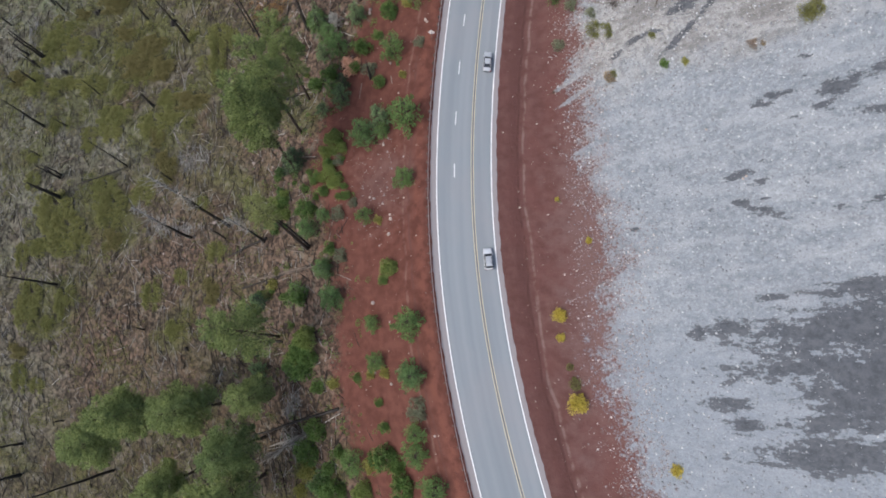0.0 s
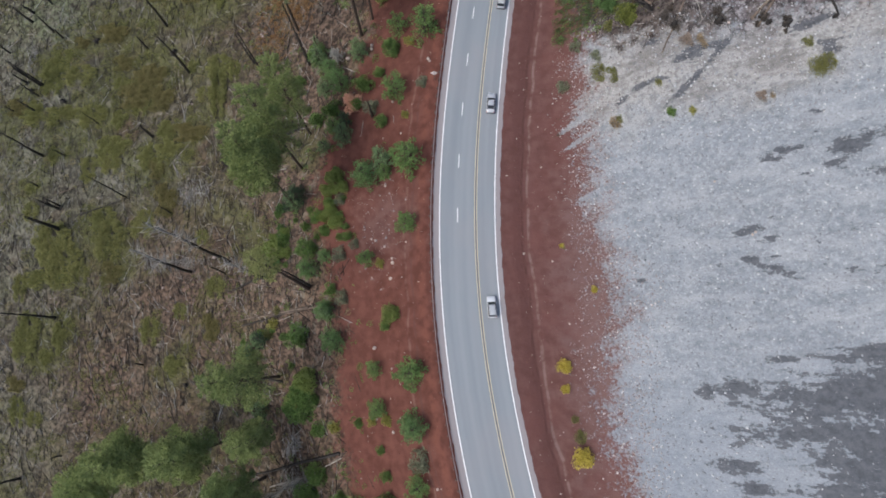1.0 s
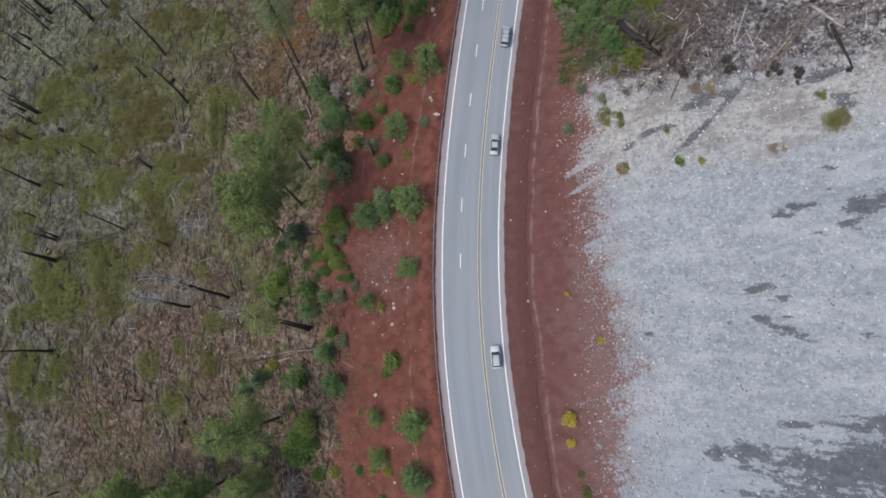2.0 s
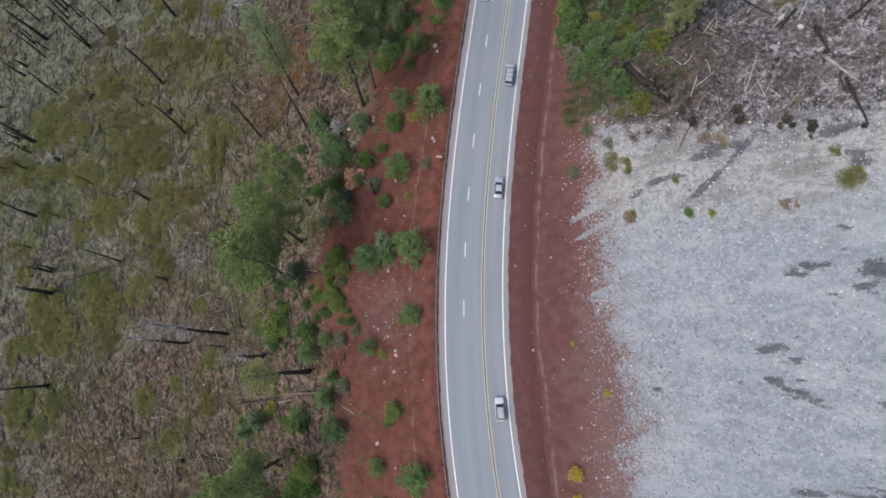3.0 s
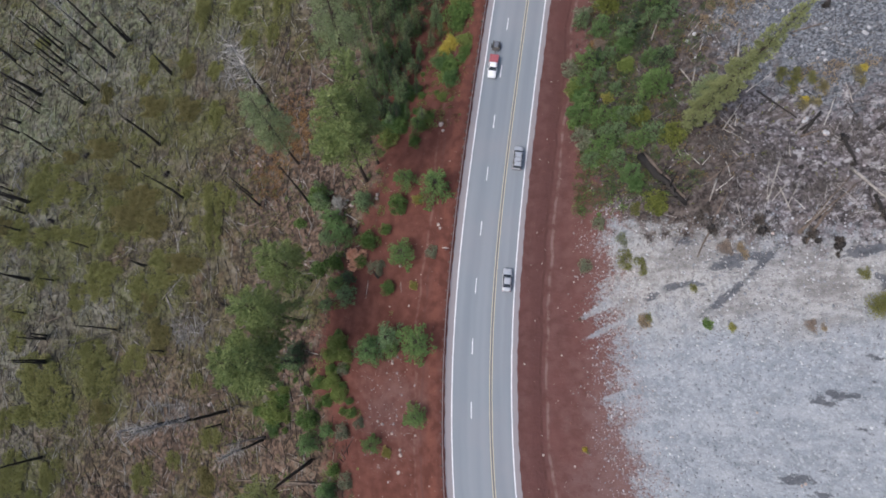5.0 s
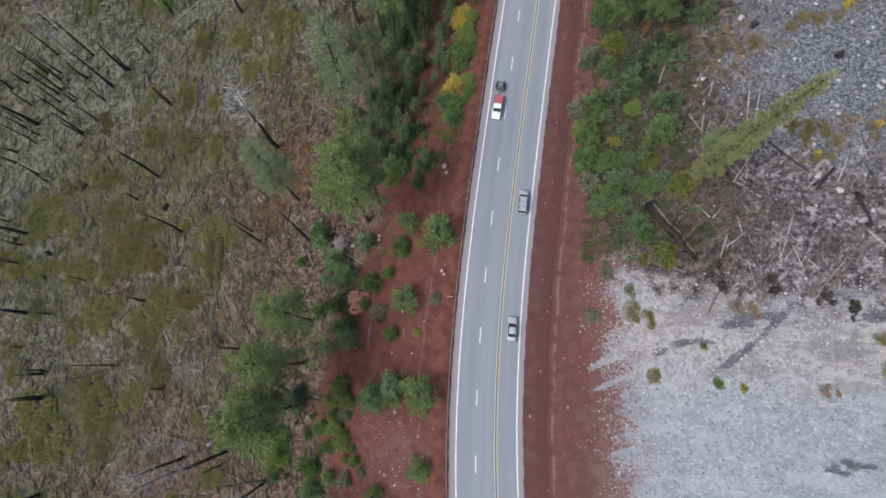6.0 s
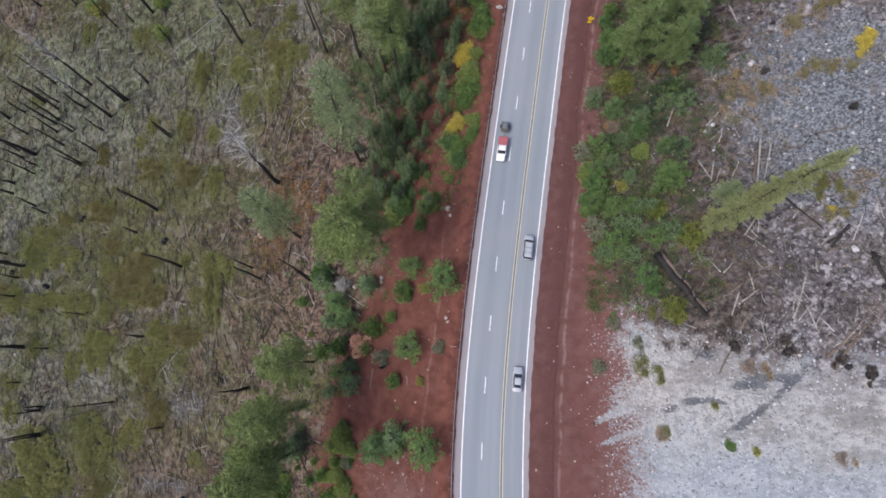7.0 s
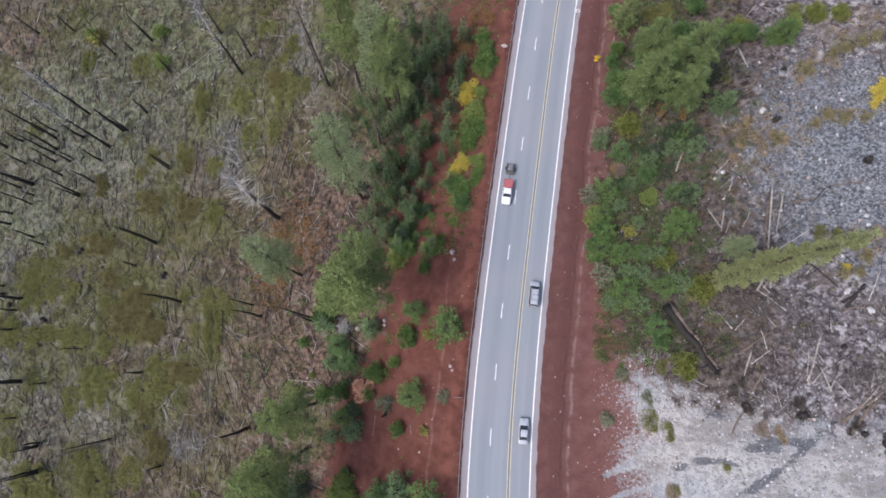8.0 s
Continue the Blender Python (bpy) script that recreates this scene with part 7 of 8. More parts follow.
conifer("fir_a", 47.1, 125.7, 6.0, 1.02, "dark green young fir on the bank")
conifer("dark_fir", 39.7, 122.5, 6.9, 1.16, "young fir with needles coloured as if shaded, on the bank")
conifer("dark_fir", 42.4, 120.7, 6.2, 1.05, "young fir with needles coloured as if shaded, on the bank")
conifer("dark_fir", 36.4, 119.3, 7.0, 1.18, "young fir with needles coloured as if shaded, on the bank")
conifer("dark_fir", 41.5, 131.7, 4.3, 0.73, "young fir with needles coloured as if shaded, on the bank")
conifer("dark_fir", 40.8, 109.3, 5.6, 0.95, "young fir with needles coloured as if shaded, on the bank")
conifer("dark_fir", 38.4, 115.2, 5.3, 0.89, "young fir with needles coloured as if shaded, on the bank")
conifer("dark_fir", 29.7, 113.3, 6.0, 1.02, "young fir with needles coloured as if shaded, on the bank")
conifer("young_pine", 40.1, 103.7, 6.2, 1.02, "round-crowned young green pine on the bank")
shrub("olive_dense", 53.4, 142.7, 2.83, 2.55)
shrub("olive_dense", 64.5, 142.4, 2.67, 2.41)
shrub("olive_dense", 67.7, 141.2, 2.18, 1.96)
shrub("rust", 31.5, 117.6, 2.47, 1.24)
shrub("rust", 39.9, 128.7, 2.18, 1.09)
shrub("rust", 42.6, 126.4, 1.65, 0.82)
shrub("tan", 51.0, 121.7, 1.53, 0.76)
shrub("tan", 52.0, 118.9, 1.83, 0.92)
shrub("tan", 54.3, 117.9, 1.60, 0.80)
shrub("tan", 50.0, 117.9, 1.64, 0.82)
shrub("tan", 52.9, 115.8, 1.49, 0.75)
shrub("tan", 49.1, 115.4, 1.53, 0.77)
shrub("tan", 56.1, 116.9, 1.26, 0.63)
shrub("tan", 62.0, 131.2, 1.52, 0.76)
shrub("tan", 60.4, 129.1, 1.41, 0.70)
shrub("yellow_green", 50.6, 121.5, 0.76, 0.61)


# ---- loose stuff: stones of the scree, litter and sticks of the burnt floor ----
def scatter_stones(name, n, seed, area, keep, lo, hi, mat, label):
    rng = np.random.default_rng(seed)
    bv = np.array([(0.5, 0, 0), (0.15, 0.48, 0.05), (-0.42, 0.28, -0.05), (-0.42, -0.28, 0.05), (0.15, -0.48, -0.05), (0.12, 0.08, 0.5), (-0.1, -0.1, -0.45)])
    bf = np.array([(5, i, (i + 1) % 5) for i in range(5)] + [(6, (i + 1) % 5, i) for i in range(5)])
    x, y = rng.uniform(area[0], area[1], n), rng.uniform(area[2], area[3], n)
    ok = keep(x, y) > rng.random(n)
    x, y = x[ok], y[ok]
    k = len(x)
    s = lo + (hi - lo) * rng.random(k) ** 3
    v = bv[None] * rng.uniform(0.7, 1.15, (k, len(bv), 1)) * (s[:, None] * rng.uniform(0.6, 1.2, (k, 3)))[:, None, :]
    v[..., 2] *= 0.75
    a = rng.uniform(0, 6.283, k)
    c, sn = np.cos(a)[:, None], np.sin(a)[:, None]
    v = np.stack([v[..., 0] * c - v[..., 1] * sn, v[..., 0] * sn + v[..., 1] * c, v[..., 2]], -1)
    v += np.stack([x, y, land_z(x, y) + s * 0.12], 1)[:, None, :]
    f = bf[None] + (np.arange(k) * len(bv))[:, None, None]
    ob = new(name, mesh_of(name, v.reshape(-1, 3), f.reshape(-1, 3), mat))
    return tagged(ob, label, "stones", kind="stuff")


def scatter_sticks(name, n, seed, area, keep, lo, hi, mat, label, thick=1.0):
    rng = np.random.default_rng(seed)
    x, y = rng.uniform(area[0], area[1], n), rng.uniform(area[2], area[3], n)
    ok = keep(x, y) > rng.random(n)
    x, y = x[ok], y[ok]
    k = len(x)
    L = lo + (hi - lo) * rng.random(k) ** 2
    a = rng.normal(1.7, 0.45, k) + (rng.random(k) < 0.3) * rng.uniform(0, 3.14, k)
    dx, dy = np.cos(a) * L / 2, np.sin(a) * L / 2
    r = (0.04 + 0.012 * L) * thick
    p, q = np.stack([x - dx, y - dy, land_z(x - dx, y - dy) + r * 1.4], 1), np.stack([x + dx, y + dy, land_z(x + dx, y + dy) + r * 1.4 + rng.uniform(0, 0.35, k)], 1)
    side = np.stack([-np.sin(a), np.cos(a), np.zeros(k)], 1) * r[:, None]
    up = np.array([0, 0, 1.0]) * r[:, None] * 1.2
    v = np.stack([p - side, p + side, p + up, q - side * 0.5, q + side * 0.5, q + up * 0.5], 1).reshape(-1, 3)
    i = np.arange(k)[:, None] * 6
    f = [tuple(t) for t in np.concatenate([i + [0, 3, 5, 2], i + [2, 5, 4, 1], i + [0, 1, 4, 3]]).tolist()]
    f += [tuple(t) for t in np.concatenate([i + [0, 2, 1], i + [3, 4, 5]]).tolist()]
    return tagged(new(name, mesh_of(name, v, f, mat)), label, "dead wood", kind="stuff")


def scatter_tufts(name, n, seed, area, keep, size, mat, label, category):
    """Low herbs and seedlings: three small leaves a plant."""
    rng = np.random.default_rng(seed)
    x, y = rng.uniform(area[0], area[1], n), rng.uniform(area[2], area[3], n)
    ok = keep(x, y) > rng.random(n)
    x, y = np.repeat(x[ok], 4), np.repeat(y[ok], 4)
    x, y = x + rng.normal(0, size * 0.5, len(x)), y + rng.normal(0, size * 0.5, len(y))
    p = np.stack([x, y, land_z(x, y) + size * rng.uniform(0.2, 0.6, len(x))], 1)
    d = rng.normal(0, 1, p.shape)
    d[:, 2] = np.abs(d[:, 2]) * 0.4
    return tagged(new(name, leaf_mesh(name, p, d, size, 0.6, mat, rng, 1.2)), label, category, kind="stuff")


def scatter_brush(name, n, seed, area, keep, lo, hi, leaves, mat, label):
    """Low clumps of brush, past counting: domed heaps of small leaves with gaps between."""
    rng = np.random.default_rng(seed)
    x, y = rng.uniform(area[0], area[1], n), rng.uniform(area[2], area[3], n)
    ok = keep(x, y) > rng.random(n)
    x, y = x[ok], y[ok]
    R = lo + (hi - lo) * rng.random(len(x)) ** 1.5
    k = np.maximum(12, (leaves * (R / hi) ** 2).astype(int))
    cx, cy, cr = np.repeat(x, k), np.repeat(y, k), np.repeat(R, k)
    d = rng.normal(0, 1, (len(cx), 3))
    d[:, 2] = np.abs(d[:, 2])
    d /= np.linalg.norm(d, axis=1, keepdims=True)
    w = cr * rng.uniform(0.3, 1.05, len(cx)) ** 0.6
    px, py = cx + d[:, 0] * w, cy + d[:, 1] * w
    p = np.stack([px, py, land_z(px, py) + 0.08 + d[:, 2] * cr * 0.5], 1)
    return tagged(new(name, leaf_mesh(name, p, d, 0.25, 0.65, mat, rng, 1.3)), label, "brush", kind="stuff")


def scatter_material(name, lo, hi, rare, part_rare):
    """Every stone or stick its own shade."""
    m, n, link, b = material(name, 0.95, 0, 0.15)
    isl = n.new("ShaderNodeNewGeometry").outputs["Random Per Island"]
    c = blend(n, link, isl, lo, hi)
    c = blend(n, link, step(n, link, isl, 1 - part_rare, 1 - part_rare + 0.02), c, rare)
    g = noise_node(n, link, 6, 3)
    c = blend(n, link, maths(n, link, "MULTIPLY", g, 0.35), c, tuple(x * 0.5 for x in lo))
    link(c, b.inputs["Base Color"])
    return m


SCREE = scatter_material("scree_stone", (0.185, 0.197, 0.215), (0.3, 0.315, 0.34), (0.5, 0.51, 0.53), 0.16)
CINDER = scatter_material("cinder_stone", (0.1, 0.042, 0.035), (0.2, 0.1, 0.085), (0.42, 0.35, 0.32), 0.24)
BLOCKS = scatter_material("block_stone", (0.1, 0.102, 0.11), (0.26, 0.262, 0.275), (0.45, 0.45, 0.46), 0.1)
SPILL = scatter_material("spilled_stone", (0.21, 0.185, 0.183), (0.38, 0.335, 0.33), (0.58, 0.53, 0.51), 0.12)
ASHFLECK = scatter_material("ash_fleck", (0.16, 0.15, 0.15), (0.36, 0.35, 0.35), (0.47, 0.47, 0.47), 0.3)
ASHSTONE = scatter_material("ash_stone", (0.06, 0.055, 0.053), (0.18, 0.165, 0.165), (0.42, 0.4, 0.41), 0.12)
STICK = scatter_material("dead_sticks", (0.022, 0.018, 0.016), (0.16, 0.142, 0.126), (0.44, 0.42, 0.39), 0.14)
DARK_STICK = scatter_material("burnt_sticks", (0.035, 0.031, 0.03), (0.15, 0.135, 0.128), (0.34, 0.32, 0.31), 0.08)
BLEACHED = scatter_material("bleached_sticks", (0.2, 0.19, 0.18), (0.4, 0.385, 0.36), (0.55, 0.53, 0.5), 0.1)
HERB = foliage_material("low_herbs", (0.09, 0.1, 0.04), (0.19, 0.2, 0.08), (0.15, 0.14, 0.06))


def part_of(k):
    return lambda x, y: zones(x, y)[k]


def burnt(x, y):
    r, t = zones(x, y)[:2]
    return np.clip((1 - r) * (1 - t) - 0.1, 0, 1)


def verge(x, y):
    off = x - road_x(y)
    return ((off < -10.6) | (off > 6.5)) * np.clip(zones(x, y)[0], 0, 1) * 0.9


def edge_mix(x, y):
    r, t = zones(x, y)[:2]
    return np.clip(3.2 * r * (1 - r) * t, 0, 1) * np.clip(0.5 + 0.7 * np.sin(x / 1.9 + 2 * np.sin(y / 2.3)) * np.sin(y / 2.7), 0.1, 1)


scatter_stones("scree_stones", 21000, 61, (24, 78, -45, 74), lambda x, y: np.clip(zones(x, y)[1] - zones(x, y)[0] - zones(x, y)[2] * 0.9, 0, 1), 0.1, 0.62, SCREE, "pale grey loose stones of the scree slope")
scatter_stones("block_stones", 9000, 62, (42, 82, 85, 150), lambda x, y: np.clip(1.2 - 1.4 * zones(x, y)[4], 0.05, 1), 0.2, 0.9, BLOCKS, "grey angular rubble of the upper slope")
scatter_stones("ash_stones", 9000, 63, (26, 80, 66, 125), part_of(4), 0.12, 0.6, ASHSTONE, "mixed pale and dark stones among litter")
scatter_stones("ash_flecks", 9000, 76, (26, 72, 46, 80), lambda x, y: np.clip(zones(x, y)[3] * 1.6 - zones(x, y)[0] - zones(x, y)[4], 0, 1), 0.12, 0.5, ASHFLECK, "dark and pale stones strewn over pale ash")
scatter_stones("cinder_stones", 9000, 64, (-30, 36, -45, 180), verge, 0.07, 0.4, CINDER, "small red cinder stones with a few pale ones")
scatter_stones("slope_stones", 1300, 77, (-27, -9, 18, 66), lambda x, y: np.clip(zones(x, y)[5] * 1.5 - 0.2, 0, 1) * (x - road_x(y) < -11), 0.12, 0.6, SPILL, "pale pinkish stones strewn over the red slope")
scatter_stones("edge_stones", 60000, 65, (14, 40, -45, 80), edge_mix, 0.1, 0.5, SPILL, "pale stones spilled over the red cinder")
scatter_sticks("forest_sticks", 22000, 66, (-150, -14, -45, 195), lambda x, y: burnt(x, y) * np.clip((road_x(y) - x - 25) / 35, 0.45, 1), 0.6, 4.6, STICK, "scattered grey and dark dead sticks on the burnt floor", 0.7)
scatter_sticks("charred_poles", 3500, 84, (-150, -22, -45, 195), burnt, 1.5, 5.5, CHAR, "short charred poles lying on the burnt floor", 1.05)
scatter_sticks("bleached_poles", 2000, 85, (-150, -22, -45, 195), burnt, 1.2, 4.5, PALEWOOD, "short bleached poles lying on the burnt floor", 0.85)
scatter_sticks("slope_sticks", 4200, 67, (28, 80, 70, 150), part_of(4), 0.5, 3.2, DARK_STICK, "scattered dead branches among the litter")
BRANCH_HEAPS = ((46.8, 87.5, 3, 2), (57.3, 76, 3.5, 2.5), (49, 70.7, 3, 1.5), (43, 72.5, 2, 1.5), (62, 85, 3, 3), (53, 105, 2.2, 3), (52, 83, 3, 2), (66, 78, 3, 2))


def heaps(x, y):
    return np.clip(np.maximum.reduce([blob(x, y, *h) for h in BRANCH_HEAPS]) * 2 - 0.8, 0, 1)


scatter_sticks("branch_heaps", 26000, 81, (30, 74, 68, 112), heaps, 0.5, 2.2, DARK_STICK, "heaps of grey and dark dead branches on the littered slope")
scatter_sticks("pale_branch_heaps", 1500, 87, (41, 54, 93, 119), lambda x, y: np.clip(np.maximum(blob(x, y, 48.9, 113.6, 2.6, 1.8), blob(x, y, 45.7, 98.0, 2.8, 2.2)) * 2 - 0.8, 0, 1), 0.6, 2.6, BLEACHED, "heaps of bleached branches on the littered slope", 0.8)
scatter_tufts("forest_herbs", 20000, 68, (-150, -14, -45, 195), lambda x, y: burnt(x, y) * np.clip(0.5 + 0.6 * np.sin(x / 9 + 2 * np.sin(y / 13)), 0.1, 1) * np.clip((road_x(y) - x - 40) / 22, 0.2, 1), 0.42, HERB, "low olive herbs and seedlings on the burnt floor", "herbs")
scatter_tufts("slope_herbs", 3500, 69, (22, 60, 76, 160), lambda x, y: part_of(4)(x, y) * (x - road_x(y) > 15) * np.clip((46 - x) / 14, 0.08, 1), 0.4, HERB, "low green herbs on the littered slope", "herbs")


def thicket(x, y):
    return burnt(x, y) * np.clip(cover(x, y), 0.02, 1)


def tan_fields(x, y):
    return np.clip(np.maximum.reduce([blob(x, y, 55, 119.5, 5.5, 5), blob(x, y, 63, 132, 4, 4), blob(x, y, 62, 97, 6.0, 3.0), blob(x, y, 70, 138, 6, 3), blob(x, y, 63, 120.5, 4, 1),
                                      blob(x, y, 69.5, 121, 3, 2.5), blob(x, y, 50, 113, 3, 1.5), blob(x, y, 49, 122, 3, 4)]) * 2.2 - 0.8, 0, 0.9)


scatter_sticks("bleached_branches", 90000, 75, (-135, -20, -40, 190), lambda x, y: bleached(x, y) * 0.9, 0.8, 4.0, BLEACHED, "pale bleached branches of dead trees on the burnt slope")
scatter_brush("low_brush", 4000, 70, (-152, -16, -45, 195), thicket, 0.5, 2.2, 260, LEAF_OLIVE, "low olive-green brush spreading over the burnt slope")
scatter_brush("dry_brush", 1300, 71, (-152, -16, -45, 195), lambda x, y: burnt(x, y) * 0.8 * np.clip((road_x(y) - x - 40) / 22, 0.25, 1), 0.5, 1.6, 170, LEAF_DRY, "dry brown-olive brush on the burnt slope")
scatter_brush("green_seedlings", 1500, 72, (-60, -14, -45, 185), lambda x, y: np.clip(1.4 - np.abs(zones(x, y)[0] - 0.45) * 2.5, 0, 1), 0.3, 1.1, 70, LEAF_GREEN, "green seedlings and low shrubs at the forest edge")
scatter_brush("rust_brush", 2600, 74, (-62, -30, 88, 124), lambda x, y: np.clip(blob(x, y, -44, 108, 9, 9) * 1.6 - 0.5, 0, 1) + 0.6 * np.clip(blob(x, y, -50, 96, 7, 7) * 1.6 - 0.6, 0, 1), 0.25, 0.9, 62, LEAF_RUST, "sparse rust-coloured low brush among dead stalks")
scatter_brush("fir_undergrowth", 900, 79, (-36, 0, 104, 172), lambda x, y: np.clip(1.3 - np.abs(x - road_x(y) + 30 - (y - 130) * 0.05) / 9, 0, 0.8), 0.3, 1.0, 55, LEAF_BLUE, "dark bluish-green undergrowth among young firs")
scatter_brush("verge_brush", 2200, 82, (-20, 10, 100, 172), lambda x, y: np.clip(1.2 - np.abs(x - road_x(y) + 17) / 5, 0, 0.9), 0.2, 0.8, 45, LEAF_VERGE, "rust-brown low growth between firs and roadside bushes")
scatter_brush("verge_herbs", 1300, 83, (-20, 10, 100, 172), lambda x, y: np.clip(1.2 - np.abs(x - road_x(y) + 17) / 5, 0, 0.9), 0.2, 0.9, 45, LEAF_GREEN, "green low growth between firs and roadside bushes")
scatter_brush("tan_brush", 4200, 80, (40, 82, 70, 150), tan_fields, 0.4, 1.2, 55, LEAF_TAN, "dry tan brush spreading over the rubble slope")
scatter_brush("bank_seedlings", 450, 73, (22, 50, 78, 165), lambda x, y: np.clip((36 - x + road_x(y)) / 14, 0, 1) * (x - road_x(y) > 14.5), 0.3, 1.3, 90, LEAF_GREEN, "green low shrubs on the bank above the road")
# fills the gaps between shrubs with shade painted into the leaves
scatter_brush("bank_undergrowth", 1500, 86, (24, 56, 78, 165), lambda x, y: np.clip((38 - x + road_x(y)) / 14, 0, 1) * (x - road_x(y) > 14.5), 0.4, 1.5, 150, LEAF_SHADE, "undergrowth on the bank, its green darkened to stand for shade")
scatter_brush("bank_dry_brush", 2300, 78, (24, 64, 80, 165), lambda x, y: np.clip((44 - x + road_x(y)) / 20, 0.015, 1) * (x - road_x(y) > 14.5), 0.25, 1.0, 50, LEAF_VERGE, "dry rust-brown undergrowth on the bank")


# ---- vehicles: nose towards +x, wheels on z = 0 ----
PAINT_SILVER = plain("silver_paint", (0.46, 0.47, 0.49), 0.3, 0.3, 0.5, 0.05)
PAINT_PALE = plain("pale_silver_paint", (0.62, 0.63, 0.65), 0.3, 0.2, 0.5, 0.05)
PAINT_GREY = plain("grey_paint", (0.2, 0.205, 0.22), 0.3, 0.3, 0.5, 0.06)
PAINT_WHITE = plain("white_paint", (0.78, 0.78, 0.78), 0.35, 0.0, 0.5, 0.04)
PAINT_RED = plain("red_paint", (0.36, 0.1, 0.11), 0.5, 0.0, 0.5, 0.12)
GLASS = plain("tinted_glass", (0.025, 0.028, 0.033), 0.08, 0.0, 0.6, 0.1)
RUBBER = plain("tyre_rubber", (0.02, 0.02, 0.021), 0.9)
ALLOY = plain("wheel_alloy", (0.5, 0.5, 0.5), 0.35, 0.8)
LAMP_CLEAR = plain("headlight_glass", (0.7, 0.7, 0.72), 0.1, 0.0, 0.6, 0.05)
LAMP_RED = plain("tail_light_glass", (0.35, 0.02, 0.02), 0.15, 0.0, 0.6, 0.05)
DARK_TRIM = plain("dark_trim", (0.03, 0.03, 0.032), 0.7)
DECKWOOD = plain("trailer_deck", (0.12, 0.11, 0.1), 0.9, vary=0.3)


def loft(name, stations, mat, e=0.42, sides=16):
    """A smooth shell through rounded cross-sections: (x, half width, bottom, top)."""
    v, f = [], []
    for x, w, z0, z1 in stations:
        for j in range(sides):
            a = 2 * math.pi * (j + 0.5) / sides
            c, s = math.cos(a), math.sin(a)
            v.append((x, math.copysign(abs(c) ** e, c) * w, (z0 + z1) / 2 + math.copysign(abs(s) ** e, s) * (z1 - z0) / 2))
    n = len(stations)
    for i in range(n - 1):
        for j in range(sides):
            a, b = i * sides + j, i * sides + (j + 1) % sides
            f.append((a, a + sides, b + sides, b))
    f.append(tuple(range(sides)))
    f.append(tuple((n - 1) * sides + sides - 1 - j for j in range(sides)))
    return mesh_of(name, v, f, mat, True)


def slab(name, corners, mat, thick=0.025):
    """A thin pane or panel from four corners, with depth."""
    c = [Vector(p) for p in corners]
    nrm = (c[1] - c[0]).cross(c[3] - c[0]).normalized() * thick
    v = [tuple(p) for p in c] + [tuple(p - nrm) for p in c]
    return mesh_of(name, v, [(0, 1, 2, 3), (7, 6, 5, 4), (0, 4, 5, 1), (1, 5, 6, 2), (2, 6, 7, 3), (3, 7, 4, 0)], mat)


def bar(name, x0, x1, y0, y1, z0, z1, mat, bev=0.02):
    bm = bmesh.new()
    box(bm, x0, x1, y0, y1, z0, z1, bev)
    return bm_mesh(name, bm, mat)


def wheels(car, xs, track, r=0.34):
    for x in xs:
        for side in (-1, 1):
            bm = bmesh.new()
            bmesh.ops.create_cone(bm, cap_ends=True, segments=20, radius1=r, radius2=r, depth=0.22, matrix=Matrix.Rotation(radians(90), 4, "X"))
            bmesh.ops.bevel(bm, geom=[e for e in bm.edges if len(e.link_faces) == 2 and e.calc_face_angle() > 1], offset=0.04, segments=2, affect="EDGES")
            w = part("wheel", bm_mesh("wheel", bm, RUBBER, True), car, "black rubber wheel")
            w.location = (x, side * track, r)
            bm = bmesh.new()
            bmesh.ops.create_cone(bm, cap_ends=True, segments=14, radius1=r * 0.62, radius2=r * 0.5, depth=0.05, matrix=Matrix.Rotation(radians(90 * side), 4, "X"))
            part("rim", bm_mesh("rim", bm, ALLOY), w, "metal rim").location = (0, side * 0.12, 0)


def cabin(car, paint, x, w0, w1, z0, z1, name="roof"):
    """Greenhouse: x = (foot of windscreen, its top, top of rear window, its foot)."""
    a, b, c, d = x
    part(name, loft(name, [(c - 0.03, w1 * 0.9, z1 - 0.07, z1 - 0.01), (c + 0.1, w1, z1 - 0.07, z1 + 0.02), ((b + c) / 2, w1 * 1.02, z1 - 0.07, z1 + 0.05), (b - 0.1, w1, z1 - 0.07, z1 + 0.02), (b + 0.03, w1 * 0.92, z1 - 0.07, z1 - 0.02)], paint), car)
    part("windscreen", slab("windscreen", [(a, -w0 * 0.93, z0), (a, w0 * 0.93, z0), (b, w1 * 0.9, z1 - 0.03), (b, -w1 * 0.9, z1 - 0.03)], GLASS), car, "dark tinted windscreen")
    part("rear_window", slab("rear_window", [(d, w0 * 0.93, z0), (d, -w0 * 0.93, z0), (c, -w1 * 0.9, z1 - 0.03), (c, w1 * 0.9, z1 - 0.03)], GLASS), car, "dark tinted rear window")
    for s in (-1, 1):
        p = [(d, s * w0, z0), (a, s * w0, z0), (b, s * w1 * 0.98, z1 - 0.03), (c, s * w1 * 0.98, z1 - 0.03)]
        part("side_window", slab("side_window", p if s < 0 else p[::-1], GLASS), car, "dark tinted side window")
        for u, v2 in ((0.0, 0.04), (0.46, 0.5), (0.96, 1.0)):
            q = [Vector(p[0]).lerp(Vector(p[1]), u), Vector(p[0]).lerp(Vector(p[1]), v2), Vector(p[3]).lerp(Vector(p[2]), v2), Vector(p[3]).lerp(Vector(p[2]), u)]
            q = [k + Vector((0, s * 0.02, 0)) for k in q]
            part("pillar", slab("pillar", q if s < 0 else q[::-1], paint, 0.05), car)


